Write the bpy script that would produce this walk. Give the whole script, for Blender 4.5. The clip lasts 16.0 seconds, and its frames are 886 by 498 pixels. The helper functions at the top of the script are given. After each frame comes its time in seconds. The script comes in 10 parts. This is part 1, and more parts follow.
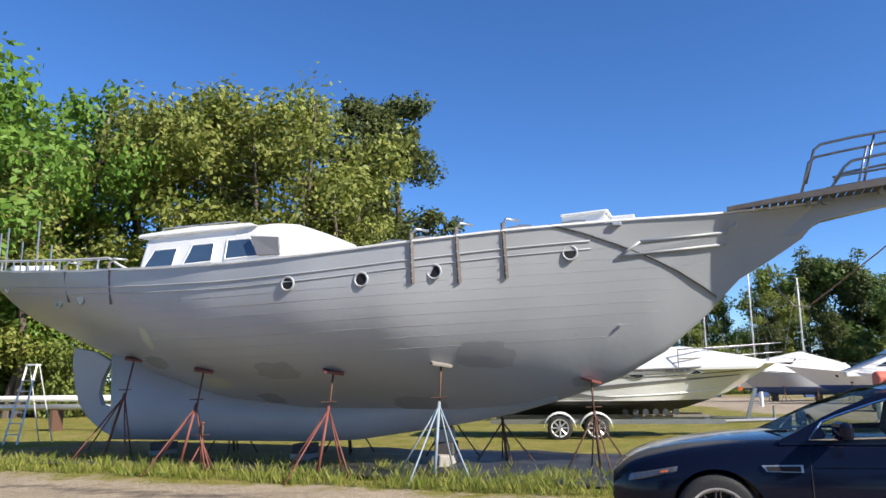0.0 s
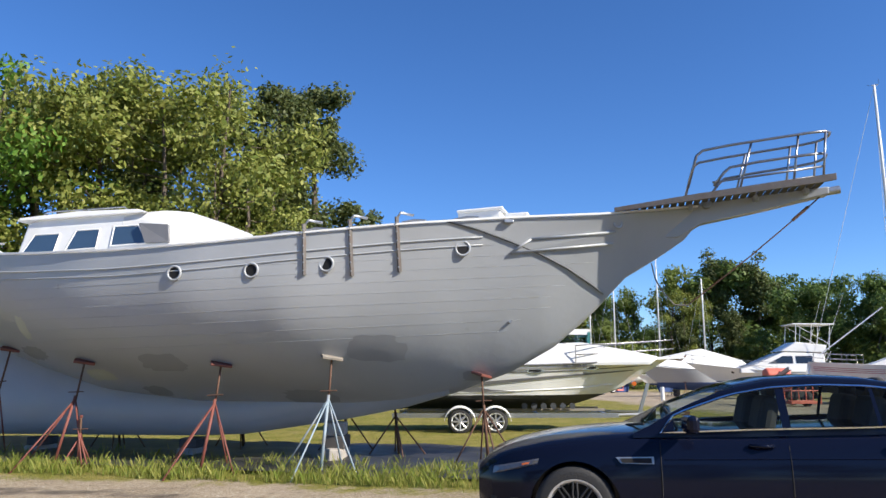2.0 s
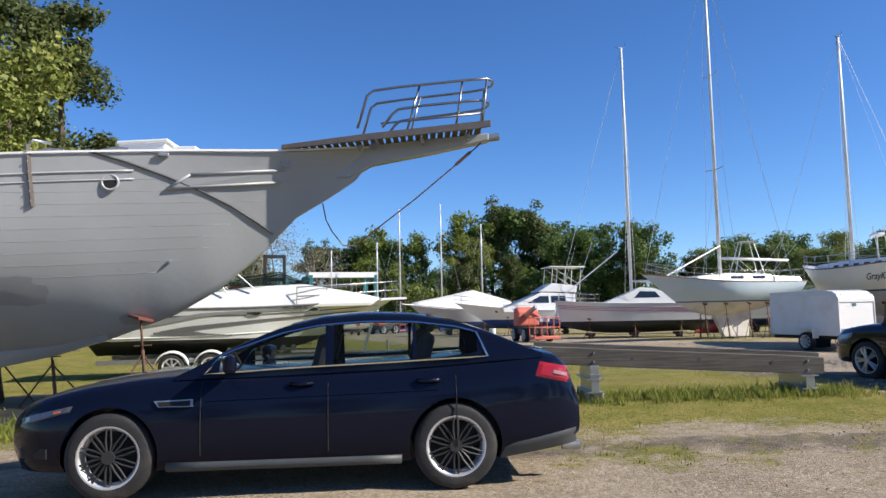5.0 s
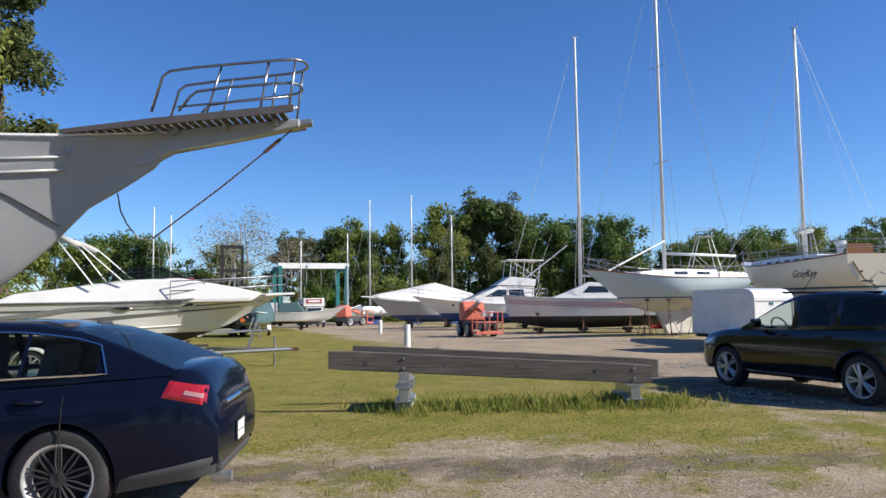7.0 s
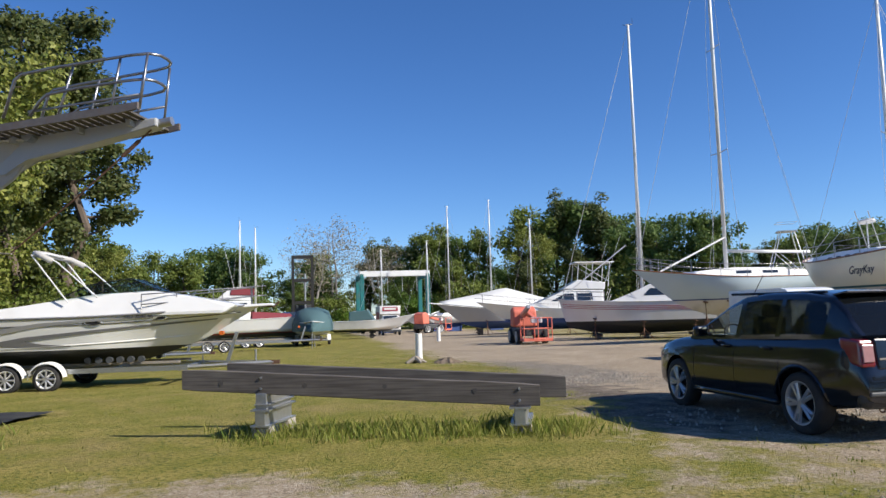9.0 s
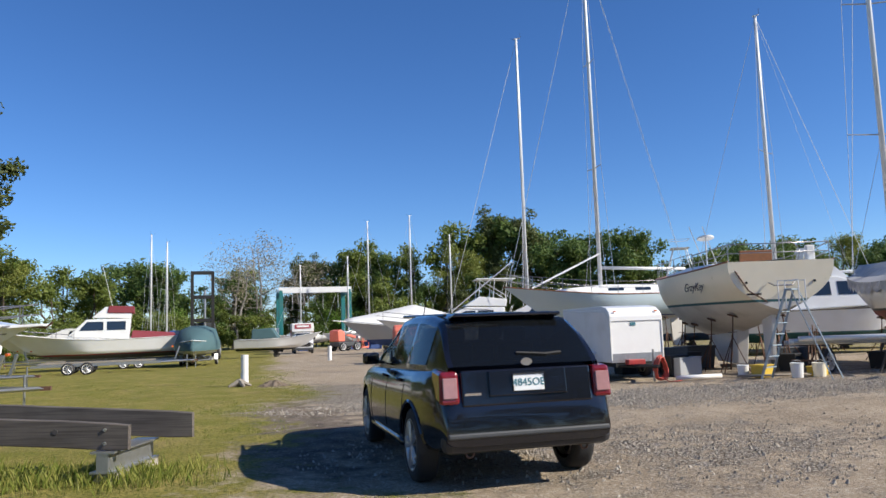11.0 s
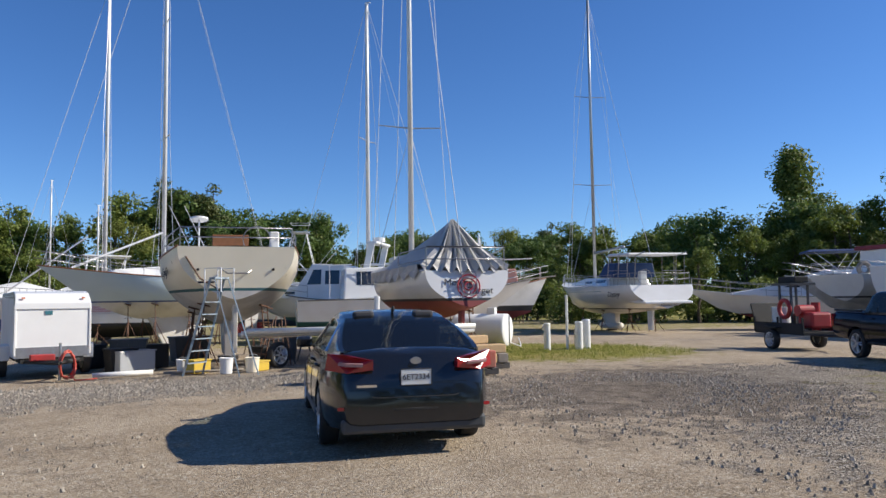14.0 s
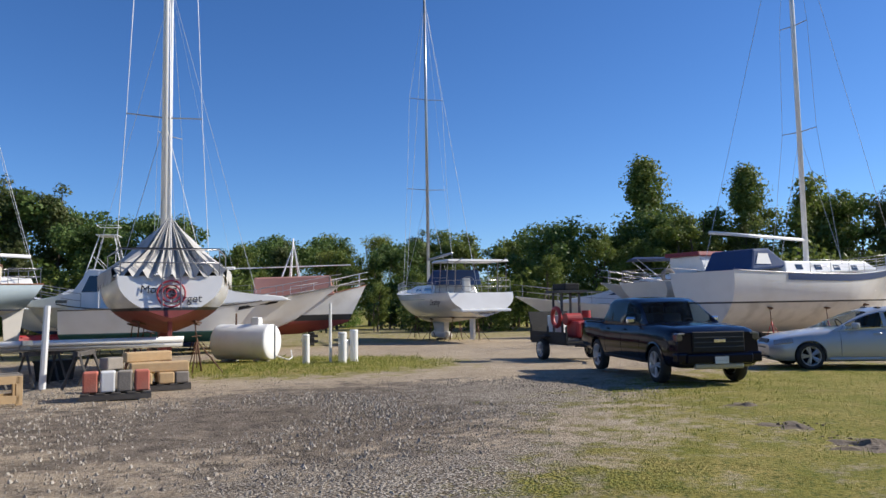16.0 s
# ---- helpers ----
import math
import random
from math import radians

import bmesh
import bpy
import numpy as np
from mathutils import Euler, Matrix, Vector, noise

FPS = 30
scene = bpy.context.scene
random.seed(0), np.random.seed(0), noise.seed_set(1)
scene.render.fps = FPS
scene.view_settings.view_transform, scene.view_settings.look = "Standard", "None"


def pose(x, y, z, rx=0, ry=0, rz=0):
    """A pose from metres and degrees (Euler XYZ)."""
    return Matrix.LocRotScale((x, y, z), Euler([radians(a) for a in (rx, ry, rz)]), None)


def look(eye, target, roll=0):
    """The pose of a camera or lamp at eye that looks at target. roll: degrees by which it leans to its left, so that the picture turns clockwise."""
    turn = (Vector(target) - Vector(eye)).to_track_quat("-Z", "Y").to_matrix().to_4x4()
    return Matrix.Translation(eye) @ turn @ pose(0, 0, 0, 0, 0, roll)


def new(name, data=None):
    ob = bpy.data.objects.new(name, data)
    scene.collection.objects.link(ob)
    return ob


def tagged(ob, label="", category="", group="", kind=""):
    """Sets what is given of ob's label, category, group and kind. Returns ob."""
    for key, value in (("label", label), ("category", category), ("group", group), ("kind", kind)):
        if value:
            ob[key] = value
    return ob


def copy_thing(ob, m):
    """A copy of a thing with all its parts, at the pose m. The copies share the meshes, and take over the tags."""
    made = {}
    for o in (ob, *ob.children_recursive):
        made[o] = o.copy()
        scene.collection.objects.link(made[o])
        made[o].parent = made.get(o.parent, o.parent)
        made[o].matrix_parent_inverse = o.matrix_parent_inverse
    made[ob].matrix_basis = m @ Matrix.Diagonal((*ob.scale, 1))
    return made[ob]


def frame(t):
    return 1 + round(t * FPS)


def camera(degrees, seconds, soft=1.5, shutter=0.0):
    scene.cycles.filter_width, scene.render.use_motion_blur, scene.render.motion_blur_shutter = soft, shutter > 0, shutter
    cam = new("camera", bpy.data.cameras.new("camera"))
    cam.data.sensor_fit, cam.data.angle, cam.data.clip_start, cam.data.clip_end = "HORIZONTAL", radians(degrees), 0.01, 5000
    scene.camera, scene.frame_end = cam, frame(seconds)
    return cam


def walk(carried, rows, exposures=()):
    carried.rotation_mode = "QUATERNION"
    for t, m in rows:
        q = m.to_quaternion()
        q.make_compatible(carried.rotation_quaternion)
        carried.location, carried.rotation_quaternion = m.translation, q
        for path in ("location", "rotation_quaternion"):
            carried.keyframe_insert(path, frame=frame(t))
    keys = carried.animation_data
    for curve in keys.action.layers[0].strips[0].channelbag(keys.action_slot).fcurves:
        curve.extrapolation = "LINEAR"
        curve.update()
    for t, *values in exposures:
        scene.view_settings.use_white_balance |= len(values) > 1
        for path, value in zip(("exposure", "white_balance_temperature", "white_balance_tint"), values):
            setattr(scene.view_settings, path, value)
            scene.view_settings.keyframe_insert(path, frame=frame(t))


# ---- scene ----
cam = camera(62.6, 16.0)
PATH = [
    (0, (0.568, -0.244, 1.558), (0.512, 1.724, 1.908), -0.6),
    (0.5, (0.688, -0.269, 1.564), (0.668, 1.7, 1.917), -0.6),
    (1, (0.784, -0.289, 1.56), (0.815, 1.679, 1.912), -0.5),
    (1.5, (0.879, -0.29, 1.56), (0.97, 1.678, 1.906), -0.3),
    (2, (1.03, -0.239, 1.549), (1.186, 1.727, 1.882), -0.2),
    (2.5, (1.236, -0.224, 1.541), (1.46, 1.739, 1.851), -0.2),
    (3, (1.444, -0.252, 1.53), (1.745, 1.706, 1.81), -0.2),
    (3.5, (1.72, -0.215, 1.499), (2.114, 1.731, 1.743), -0.1),
    (4, (2.073, -0.261, 1.494), (2.567, 1.666, 1.705), -0.3),
    (4.5, (2.602, -0.322, 1.498), (3.194, 1.58, 1.684), -0.8),
    (5, (3.25, -0.386, 1.496), (3.926, 1.488, 1.669), -1.2),
    (5.2, (3.516, -0.405, 1.499), (4.218, 1.46, 1.669), -1.3),
    (7.3, (6.711, -0.494, 1.612), (7.4, 1.378, 1.758), -0.5),
    (7.5, (7.042, -0.469, 1.615), (7.694, 1.416, 1.762), -0.6),
    (8, (7.908, -0.363, 1.629), (8.453, 1.555, 1.781), -0.8),
    (8.2, (8.264, -0.321, 1.627), (8.766, 1.608, 1.78), -0.9),
    (10.3, (12.313, 0.067, 1.58), (12.711, 2.017, 1.781), -2.1),
    (10.5, (12.733, 0.085, 1.587), (13.164, 2.028, 1.791), -2.1),
    (11, (13.839, 0.115, 1.588), (14.39, 2.026, 1.797), -1.9),
    (11.5, (14.966, 0.073, 1.591), (15.691, 1.926, 1.79), -1.4),
    (12, (16.179, -0.051, 1.624), (17.095, 1.717, 1.808), -0.7),
    (12.5, (17.42, -0.303, 1.63), (18.491, 1.378, 1.801), -0.3),
    (13, (18.707, -0.572, 1.623), (19.876, 1.044, 1.782), -0.3),
    (13.5, (20.002, -0.836, 1.606), (21.205, 0.755, 1.756), -0.4),
    (14, (21.27, -1.15, 1.613), (22.475, 0.441, 1.755), -0.8),
    (14.5, (22.488, -1.498, 1.621), (23.688, 0.096, 1.759), -1.1),
    (15, (23.683, -1.837, 1.623), (24.906, -0.261, 1.766), -1.3),
    (15.5, (24.802, -2.165, 1.596), (26.094, -0.645, 1.747), -1.2),
    (16, (25.938, -2.491, 1.577), (27.349, -1.083, 1.736), -1.0),
]
walk(cam, [(t, look(eye, target, roll)) for t, eye, target, roll in PATH], [(0, 0.78, 6150, 11), (5, 0.58, 6150, 11), (8, 0.46, 6150, 11), (11, 0.42, 6150, 11), (13, 0.34, 6150, 11), (16, 0.34, 6150, 11)])

# ---- world and sun ----
SUN_TO = Vector((2.0, -1.3, 1.65)).normalized()
world = bpy.data.worlds.new("sky")
scene.world = world
world.use_nodes = True
wn = world.node_tree
sky = wn.nodes.new("ShaderNodeTexSky")
sky.sky_type, sky.sun_disc = "NISHITA", False
sky.sun_elevation = math.asin(SUN_TO.z)
sky.sun_rotation = math.atan2(SUN_TO.x, SUN_TO.y)
sky.altitude, sky.air_density, sky.dust_density, sky.ozone_density = 1500, 1.0, 0.35, 6.0
wn.nodes["Background"].inputs["Strength"].default_value = 0.104
rich = wn.nodes.new("ShaderNodeHueSaturation")
rich.inputs["Saturation"].default_value = 1.12
rich.inputs["Hue"].default_value = 0.505
wn.links.new(sky.outputs[0], rich.inputs["Color"])
wn.links.new(rich.outputs[0], wn.nodes["Background"].inputs["Color"])
sun = new("sun", bpy.data.lights.new("sun", "SUN"))
sun.data.energy, sun.data.angle, sun.data.color = 5.0, radians(0.5), (1.0, 0.90, 0.74)
sun.matrix_world = look(SUN_TO * 60, (0, 0, 0))


# ---- materials ----
def mat(name, color, rough=0.5, metal=0.0, vary=0.12, scale=6.0, bump=0.0, bscale=60.0, spec=0.5, dirt=None, coat=0.0):
    """A surface with colour variation at two scales, fine relief and optional dirt in patches."""
    m = bpy.data.materials.new(name)
    m.use_nodes = True
    nt = m.node_tree
    b = nt.nodes["Principled BSDF"]
    b.inputs["Roughness"].default_value, b.inputs["Metallic"].default_value = rough, metal
    b.inputs["Specular IOR Level"].default_value = spec
    b.inputs["Coat Weight"].default_value = coat
    b.inputs["Coat Roughness"].default_value = 0.06
    geo = nt.nodes.new("ShaderNodeTexCoord")
    tex = nt.nodes.new("ShaderNodeTexNoise")
    tex.inputs["Scale"].default_value, tex.inputs["Detail"].default_value = scale, 6
    nt.links.new(geo.outputs["Object"], tex.inputs["Vector"])
    ramp = nt.nodes.new("ShaderNodeMix")
    ramp.data_type = "RGBA"
    ramp.inputs["A"].default_value = (*[c * (1 - vary) for c in color], 1)
    ramp.inputs["B"].default_value = (*[min(1, c * (1 + vary)) for c in color], 1)
    nt.links.new(tex.outputs["Fac"], ramp.inputs["Factor"])
    out = ramp.outputs["Result"]
    if dirt:
        big = nt.nodes.new("ShaderNodeTexNoise")
        big.inputs["Scale"].default_value, big.inputs["Detail"].default_value = dirt[1], 5
        nt.links.new(geo.outputs["Object"], big.inputs["Vector"])
        lim = nt.nodes.new("ShaderNodeMapRange")
        lim.inputs["From Min"].default_value, lim.inputs["From Max"].default_value = 0.48, 0.75
        lim.inputs["To Max"].default_value = dirt[2]
        nt.links.new(big.outputs["Fac"], lim.inputs["Value"])
        mix = nt.nodes.new("ShaderNodeMix")
        mix.data_type = "RGBA"
        mix.inputs["B"].default_value = (*dirt[0], 1)
        nt.links.new(lim.outputs["Result"], mix.inputs["Factor"])
        nt.links.new(out, mix.inputs["A"])
        out = mix.outputs["Result"]
    nt.links.new(out, b.inputs["Base Color"])
    rr = nt.nodes.new("ShaderNodeMapRange")
    rr.inputs["To Min"].default_value, rr.inputs["To Max"].default_value = max(0.02, rough * 0.8), min(1, rough * 1.2)
    nt.links.new(tex.outputs["Fac"], rr.inputs["Value"])
    nt.links.new(rr.outputs["Result"], b.inputs["Roughness"])
    if bump:
        fine = nt.nodes.new("ShaderNodeTexNoise")
        fine.inputs["Scale"].default_value, fine.inputs["Detail"].default_value = bscale, 4
        nt.links.new(geo.outputs["Object"], fine.inputs["Vector"])
        bn = nt.nodes.new("ShaderNodeBump")
        bn.inputs["Strength"].default_value, bn.inputs["Distance"].default_value = bump, 0.02
        nt.links.new(fine.outputs["Fac"], bn.inputs["Height"])
        nt.links.new(bn.outputs["Normal"], b.inputs["Normal"])
    return m


def glass(name, tint, through_part=0.6):
    """A thin pane: part passes straight through, tinted, the rest reflects."""
    m = bpy.data.materials.new(name)
    m.use_nodes = True
    nt = m.node_tree
    b = nt.nodes["Principled BSDF"]
    b.inputs["Base Color"].default_value = (0.01, 0.012, 0.014, 1)
    b.inputs["Roughness"].default_value = 0.03
    t = nt.nodes.new("ShaderNodeBsdfTransparent")
    t.inputs["Color"].default_value = (*tint, 1)
    mix = nt.nodes.new("ShaderNodeMixShader")
    mix.inputs["Fac"].default_value = through_part
    nt.links.new(b.outputs[0], mix.inputs[1])
    nt.links.new(t.outputs[0], mix.inputs[2])
    nt.links.new(mix.outputs[0], nt.nodes["Material Output"].inputs["Surface"])
    return m


def leaf_mat(name, a, b2):
    m = bpy.data.materials.new(name)
    m.use_nodes = True
    nt = m.node_tree
    p = nt.nodes["Principled BSDF"]
    p.inputs["Roughness"].default_value, p.inputs["Specular IOR Level"].default_value = 0.55, 0.3
    g = nt.nodes.new("ShaderNodeNewGeometry")
    mx = nt.nodes.new("ShaderNodeMix")
    mx.data_type = "RGBA"
    mx.inputs["A"].default_value, mx.inputs["B"].default_value = (*a, 1), (*b2, 1)
    nt.links.new(g.outputs["Random Per Island"], mx.inputs["Factor"])
    nt.links.new(mx.outputs["Result"], p.inputs["Base Color"])
    tr = nt.nodes.new("ShaderNodeBsdfTranslucent")
    nt.links.new(mx.outputs["Result"], tr.inputs["Color"])
    ms = nt.nodes.new("ShaderNodeMixShader")
    ms.inputs["Fac"].default_value = 0.35
    nt.links.new(p.outputs[0], ms.inputs[1])
    nt.links.new(tr.outputs[0], ms.inputs[2])
    nt.links.new(ms.outputs[0], nt.nodes["Material Output"].inputs["Surface"])
    return m


GREY_HULL = mat("grey_steel_paint", (0.385, 0.40, 0.415), 0.30, 0, 0.06, 1.2, 0.12, 9, dirt=((0.33, 0.34, 0.345), 0.7, 0.5))
PALE_RAIL = mat("pale_grey_rail_paint", (0.52, 0.53, 0.53), 0.45, 0, 0.1, 8)
GREY_DARK = mat("dark_primer_patch", (0.29, 0.30, 0.31), 0.6, 0, 0.06, 5)
GREY_PALE = mat("pale_filler_patch", (0.50, 0.52, 0.44), 0.7, 0, 0.08, 6)
GALV = mat("galvanised_steel", (0.42, 0.43, 0.44), 0.38, 0.8, 0.2, 14, 0.1, 40)
STAINLESS = mat("weathered_steel_rail", (0.34, 0.33, 0.33), 0.3, 0.9, 0.2, 20)
RUSTY = mat("rusty_iron", (0.13, 0.07, 0.045), 0.8, 0.2, 0.35, 18, 0.4, 60)
RED_OXIDE = mat("red_oxide_paint", (0.19, 0.058, 0.042), 0.65, 0, 0.25, 12, 0.2, 50, dirt=((0.10, 0.06, 0.045), 3, 0.7))
PLATE_STEEL = mat("tarnished_steel_plate", (0.15, 0.135, 0.125), 0.6, 0.3, 0.3, 16, 0.2, 50, dirt=((0.14, 0.085, 0.055), 5, 0.6))
PALE_STEEL = mat("pale_blue_steel_paint", (0.27, 0.34, 0.39), 0.55, 0.0, 0.15, 10, dirt=((0.22, 0.15, 0.11), 4, 0.5))
WHITE_GEL = mat("white_gelcoat", (0.76, 0.76, 0.74), 0.25, 0, 0.04, 2.0, dirt=((0.62, 0.60, 0.55), 0.9, 0.5), coat=0.3)
WHITE_PAINT = mat("white_paint", (0.78, 0.78, 0.76), 0.45, 0, 0.06, 3.0, 0.05, 40, dirt=((0.55, 0.53, 0.48), 1.3, 0.5))
CREAM = mat("cream_gelcoat", (0.88, 0.80, 0.62), 0.3, 0, 0.05, 2, dirt=((0.76, 0.67, 0.50), 0.8, 0.4), coat=0.2)
CREAM_GREY = mat("chalky_bottom_paint", (0.66, 0.63, 0.58), 0.7, 0, 0.1, 3, 0.1, 30, dirt=((0.36, 0.33, 0.28), 1.2, 0.6))
PALE_BLUE = mat("pale_blue_gelcoat", (0.50, 0.60, 0.64), 0.3, 0, 0.05, 2, coat=0.2)
NAVY = mat("navy_bottom_paint", (0.028, 0.065, 0.21), 0.6, 0, 0.15, 3, 0.1, 30)
BLACK_BOT = mat("black_bottom_paint", (0.025, 0.027, 0.03), 0.6, 0, 0.2, 3, 0.1, 30)
RED_BOT = mat("red_bottom_paint", (0.24, 0.05, 0.045), 0.7, 0, 0.15, 3, 0.1, 30, dirt=((0.14, 0.04, 0.04), 1.0, 0.6))
GREEN_BOT = mat("blue_green_bottom_paint", (0.03, 0.12, 0.13), 0.65, 0, 0.15, 3, 0.1, 30)
MAROON = mat("maroon_canvas", (0.20, 0.03, 0.04), 0.7, 0, 0.15, 6)
SALMON = mat("faded_red_deck_paint", (0.50, 0.25, 0.20), 0.6, 0, 0.1, 4)
TEAK = mat("varnished_teak", (0.24, 0.10, 0.04), 0.4, 0, 0.3, 9, 0.1, 30)
TEAL = mat("teal_crane_paint", (0.02, 0.17, 0.17), 0.5, 0, 0.15, 3, dirt=((0.10, 0.12, 0.11), 1.0, 0.5))
TEAL_CANVAS = mat("teal_canvas", (0.06, 0.12, 0.13), 0.8, 0, 0.2, 4, 0.3, 12)
CANVAS = mat("weathered_grey_tarp", (0.46, 0.45, 0.43), 0.85, 0, 0.12, 3, 0.35, 7, dirt=((0.30, 0.29, 0.27), 0.9, 0.6))
WHITE_CANVAS = mat("white_shrink_cover", (0.72, 0.72, 0.70), 0.6, 0, 0.06, 2, 0.3, 6)
BLUE_CANVAS = mat("blue_canvas", (0.02, 0.05, 0.14), 0.8, 0, 0.2, 5, 0.2, 14)
ALU = mat("aluminium_spar", (0.74, 0.74, 0.73), 0.42, 0.15, 0.08, 6)
WIRE = mat("rigging_wire", (0.62, 0.62, 0.62), 0.4, 0.3, 0.1, 10)
BLACK = mat("black_rubber", (0.018, 0.018, 0.018), 0.75, 0, 0.25, 20, 0.2, 80)
BLACK_GLOSS = mat("black_gloss", (0.01, 0.01, 0.011), 0.18, 0, 0.1, 8)
CHARCOAL = mat("charcoal_plastic", (0.055, 0.06, 0.065), 0.55, 0, 0.15, 14)
# near-black colour; also paints the shade inside openings, gaps and recesses
DARK = mat("dark_hollow", (0.008, 0.008, 0.009), 0.9, 0, 0.1, 5)
CAR_NAVY = mat("black_navy_car_paint", (0.004, 0.006, 0.017), 0.11, 0.0, 0.1, 30, coat=0.06, spec=0.2)
CAR_BLACK = mat("dusty_black_car_paint", (0.006, 0.006, 0.009), 0.16, 0.0, 0.15, 30, coat=0.5, dirt=((0.018, 0.017, 0.017), 1.2, 0.5))
CAR_SLATE = mat("dark_slate_car_paint", (0.010, 0.012, 0.016), 0.17, 0.1, 0.15, 30, coat=0.5, dirt=((0.022, 0.022, 0.023), 1.2, 0.4))
CAR_SILVER = mat("silver_car_paint", (0.50, 0.51, 0.52), 0.32, 0.35, 0.02, 6, coat=0.5)
CHROME = mat("chrome", (0.75, 0.75, 0.76), 0.12, 1.0, 0.05, 10)
WHEEL_LIP = mat("polished_alloy", (0.58, 0.58, 0.58), 0.35, 0.5, 0.08, 20)
ALLOY = mat("silver_alloy", (0.48, 0.48, 0.49), 0.35, 0.6, 0.1, 20)
TYRE = mat("tyre_rubber", (0.022, 0.022, 0.023), 0.8, 0, 0.25, 18, 0.25, 60, dirt=((0.09, 0.08, 0.07), 5, 0.5))
DEEP_RED = mat("deep_red_lens", (0.16, 0.010, 0.014), 0.12, 0, 0.2, 10, coat=0.6)
DARK_PLASTIC = mat("dark_bumper_plastic", (0.028, 0.028, 0.03), 0.5, 0, 0.2, 18, 0.05, 120)
LENS_PINK = mat("pale_red_lens", (0.36, 0.19, 0.19), 0.12, 0, 0.25, 16, coat=0.6)
LAMP_DARK = mat("shaded_lamp_glass", (0.10, 0.10, 0.11), 0.08, 0.3, 0.4, 22, coat=0.6)
RED_LENS = mat("red_lens", (0.32, 0.012, 0.018), 0.12, 0, 0.1, 10, coat=0.6)
CLEAR_LENS = mat("clear_lens", (0.36, 0.36, 0.37), 0.1, 0.3, 0.3, 22, coat=0.8)
AMBER = mat("amber_lens", (0.6, 0.14, 0.03), 0.15, 0, 0.1, 10)
PLATE = mat("white_number_plate", (0.72, 0.74, 0.74), 0.4, 0.1, 0.05, 10)
SEAT = mat("dark_seat_fabric", (0.05, 0.05, 0.055), 0.85, 0, 0.2, 20)
CAR_GLASS = glass("car_window_glass", (0.80, 0.86, 0.83), 0.84)
DARK_GLASS = glass("privacy_glass", (0.12, 0.14, 0.15), 0.45)
BOAT_GLASS = mat("dark_cabin_glass", (0.02, 0.03, 0.045), 0.06, 0, 0.1, 4, coat=0.5)
BLUE_GLASS = mat("blue_tinted_glass", (0.05, 0.09, 0.15), 0.08, 0, 0.1, 3, coat=0.5)
OLD_WOOD = mat("weathered_dark_timber", (0.075, 0.068, 0.062), 0.85, 0, 0.3, 7, 0.12, 30, dirt=((0.15, 0.14, 0.125), 2.5, 0.7))
def plank_mat():
    """Weathered plank with grain drawn out along its length."""
    m = mat("weathered_plank", (0.125, 0.108, 0.094), 0.85, 0, 0.25, 5, 0.06, 40, dirt=((0.20, 0.18, 0.155), 1.6, 0.6))
    nt = m.node_tree
    b = nt.nodes["Principled BSDF"]
    was = b.inputs["Base Color"].links[0].from_socket
    mp = nt.nodes.new("ShaderNodeMapping")
    mp.inputs["Scale"].default_value = (1.4, 30, 42)
    nt.links.new(nt.nodes.new("ShaderNodeTexCoord").outputs["Object"], mp.inputs["Vector"])
    gr = nt.nodes.new("ShaderNodeTexNoise")
    gr.inputs["Scale"].default_value, gr.inputs["Detail"].default_value = 1.0, 5
    nt.links.new(mp.outputs["Vector"], gr.inputs["Vector"])
    lim = nt.nodes.new("ShaderNodeMapRange")
    lim.inputs["From Min"].default_value, lim.inputs["From Max"].default_value, lim.inputs["To Max"].default_value = 0.42, 0.66, 0.7
    nt.links.new(gr.outputs["Fac"], lim.inputs["Value"])
    mx = nt.nodes.new("ShaderNodeMix")
    mx.data_type = "RGBA"
    mx.inputs["B"].default_value = (0.045, 0.038, 0.033, 1)
    nt.links.new(lim.outputs["Result"], mx.inputs["Factor"])
    nt.links.new(was, mx.inputs["A"])
    nt.links.new(mx.outputs["Result"], b.inputs["Base Color"])
    return m


PLANK = plank_mat()
NEW_WOOD = mat("fresh_softwood", (0.52, 0.36, 0.19), 0.75, 0, 0.18, 9, 0.3, 30)
GREY_WOOD = mat("greyed_timber", (0.27, 0.24, 0.20), 0.85, 0, 0.25, 9, 0.4, 30)
CONCRETE = mat("rough_concrete", (0.36, 0.33, 0.29), 0.9, 0, 0.2, 9, 0.6, 25)
ORANGE = mat("faded_orange_machine_paint", (0.66, 0.17, 0.11), 0.55, 0, 0.15, 6, dirt=((0.50, 0.14, 0.10), 2, 0.6))
RED_PAINT = mat("red_machine_paint", (0.38, 0.03, 0.03), 0.5, 0, 0.2, 6, dirt=((0.16, 0.05, 0.04), 2, 0.6))
YELLOW = mat("yellow_plastic", (0.60, 0.42, 0.05), 0.5, 0, 0.12, 8)
BLACK_SHEET = mat("black_ground_sheet", (0.022, 0.022, 0.024), 0.5, 0, 0.3, 2, 0.5, 4, dirt=((0.09, 0.08, 0.065), 1.2, 0.6))
BARK = mat("tree_bark", (0.11, 0.085, 0.065), 0.95, 0, 0.35, 4, 0.8, 9)
BARK_PALE = mat("pale_tree_bark", (0.26, 0.24, 0.21), 0.95, 0, 0.3, 4, 0.6, 9)
LEAF_OLIVE = leaf_mat("olive_spring_leaf", (0.14, 0.185, 0.03), (0.32, 0.33, 0.085))
LEAF_GREEN = leaf_mat("fresh_green_leaf", (0.09, 0.19, 0.02), (0.20, 0.32, 0.055))
LEAF_PINE = leaf_mat("pine_needle", (0.06, 0.09, 0.025), (0.14, 0.155, 0.05))
LEAF_DARK = leaf_mat("deep_green_leaf", (0.065, 0.12, 0.028), (0.16, 0.22, 0.055))
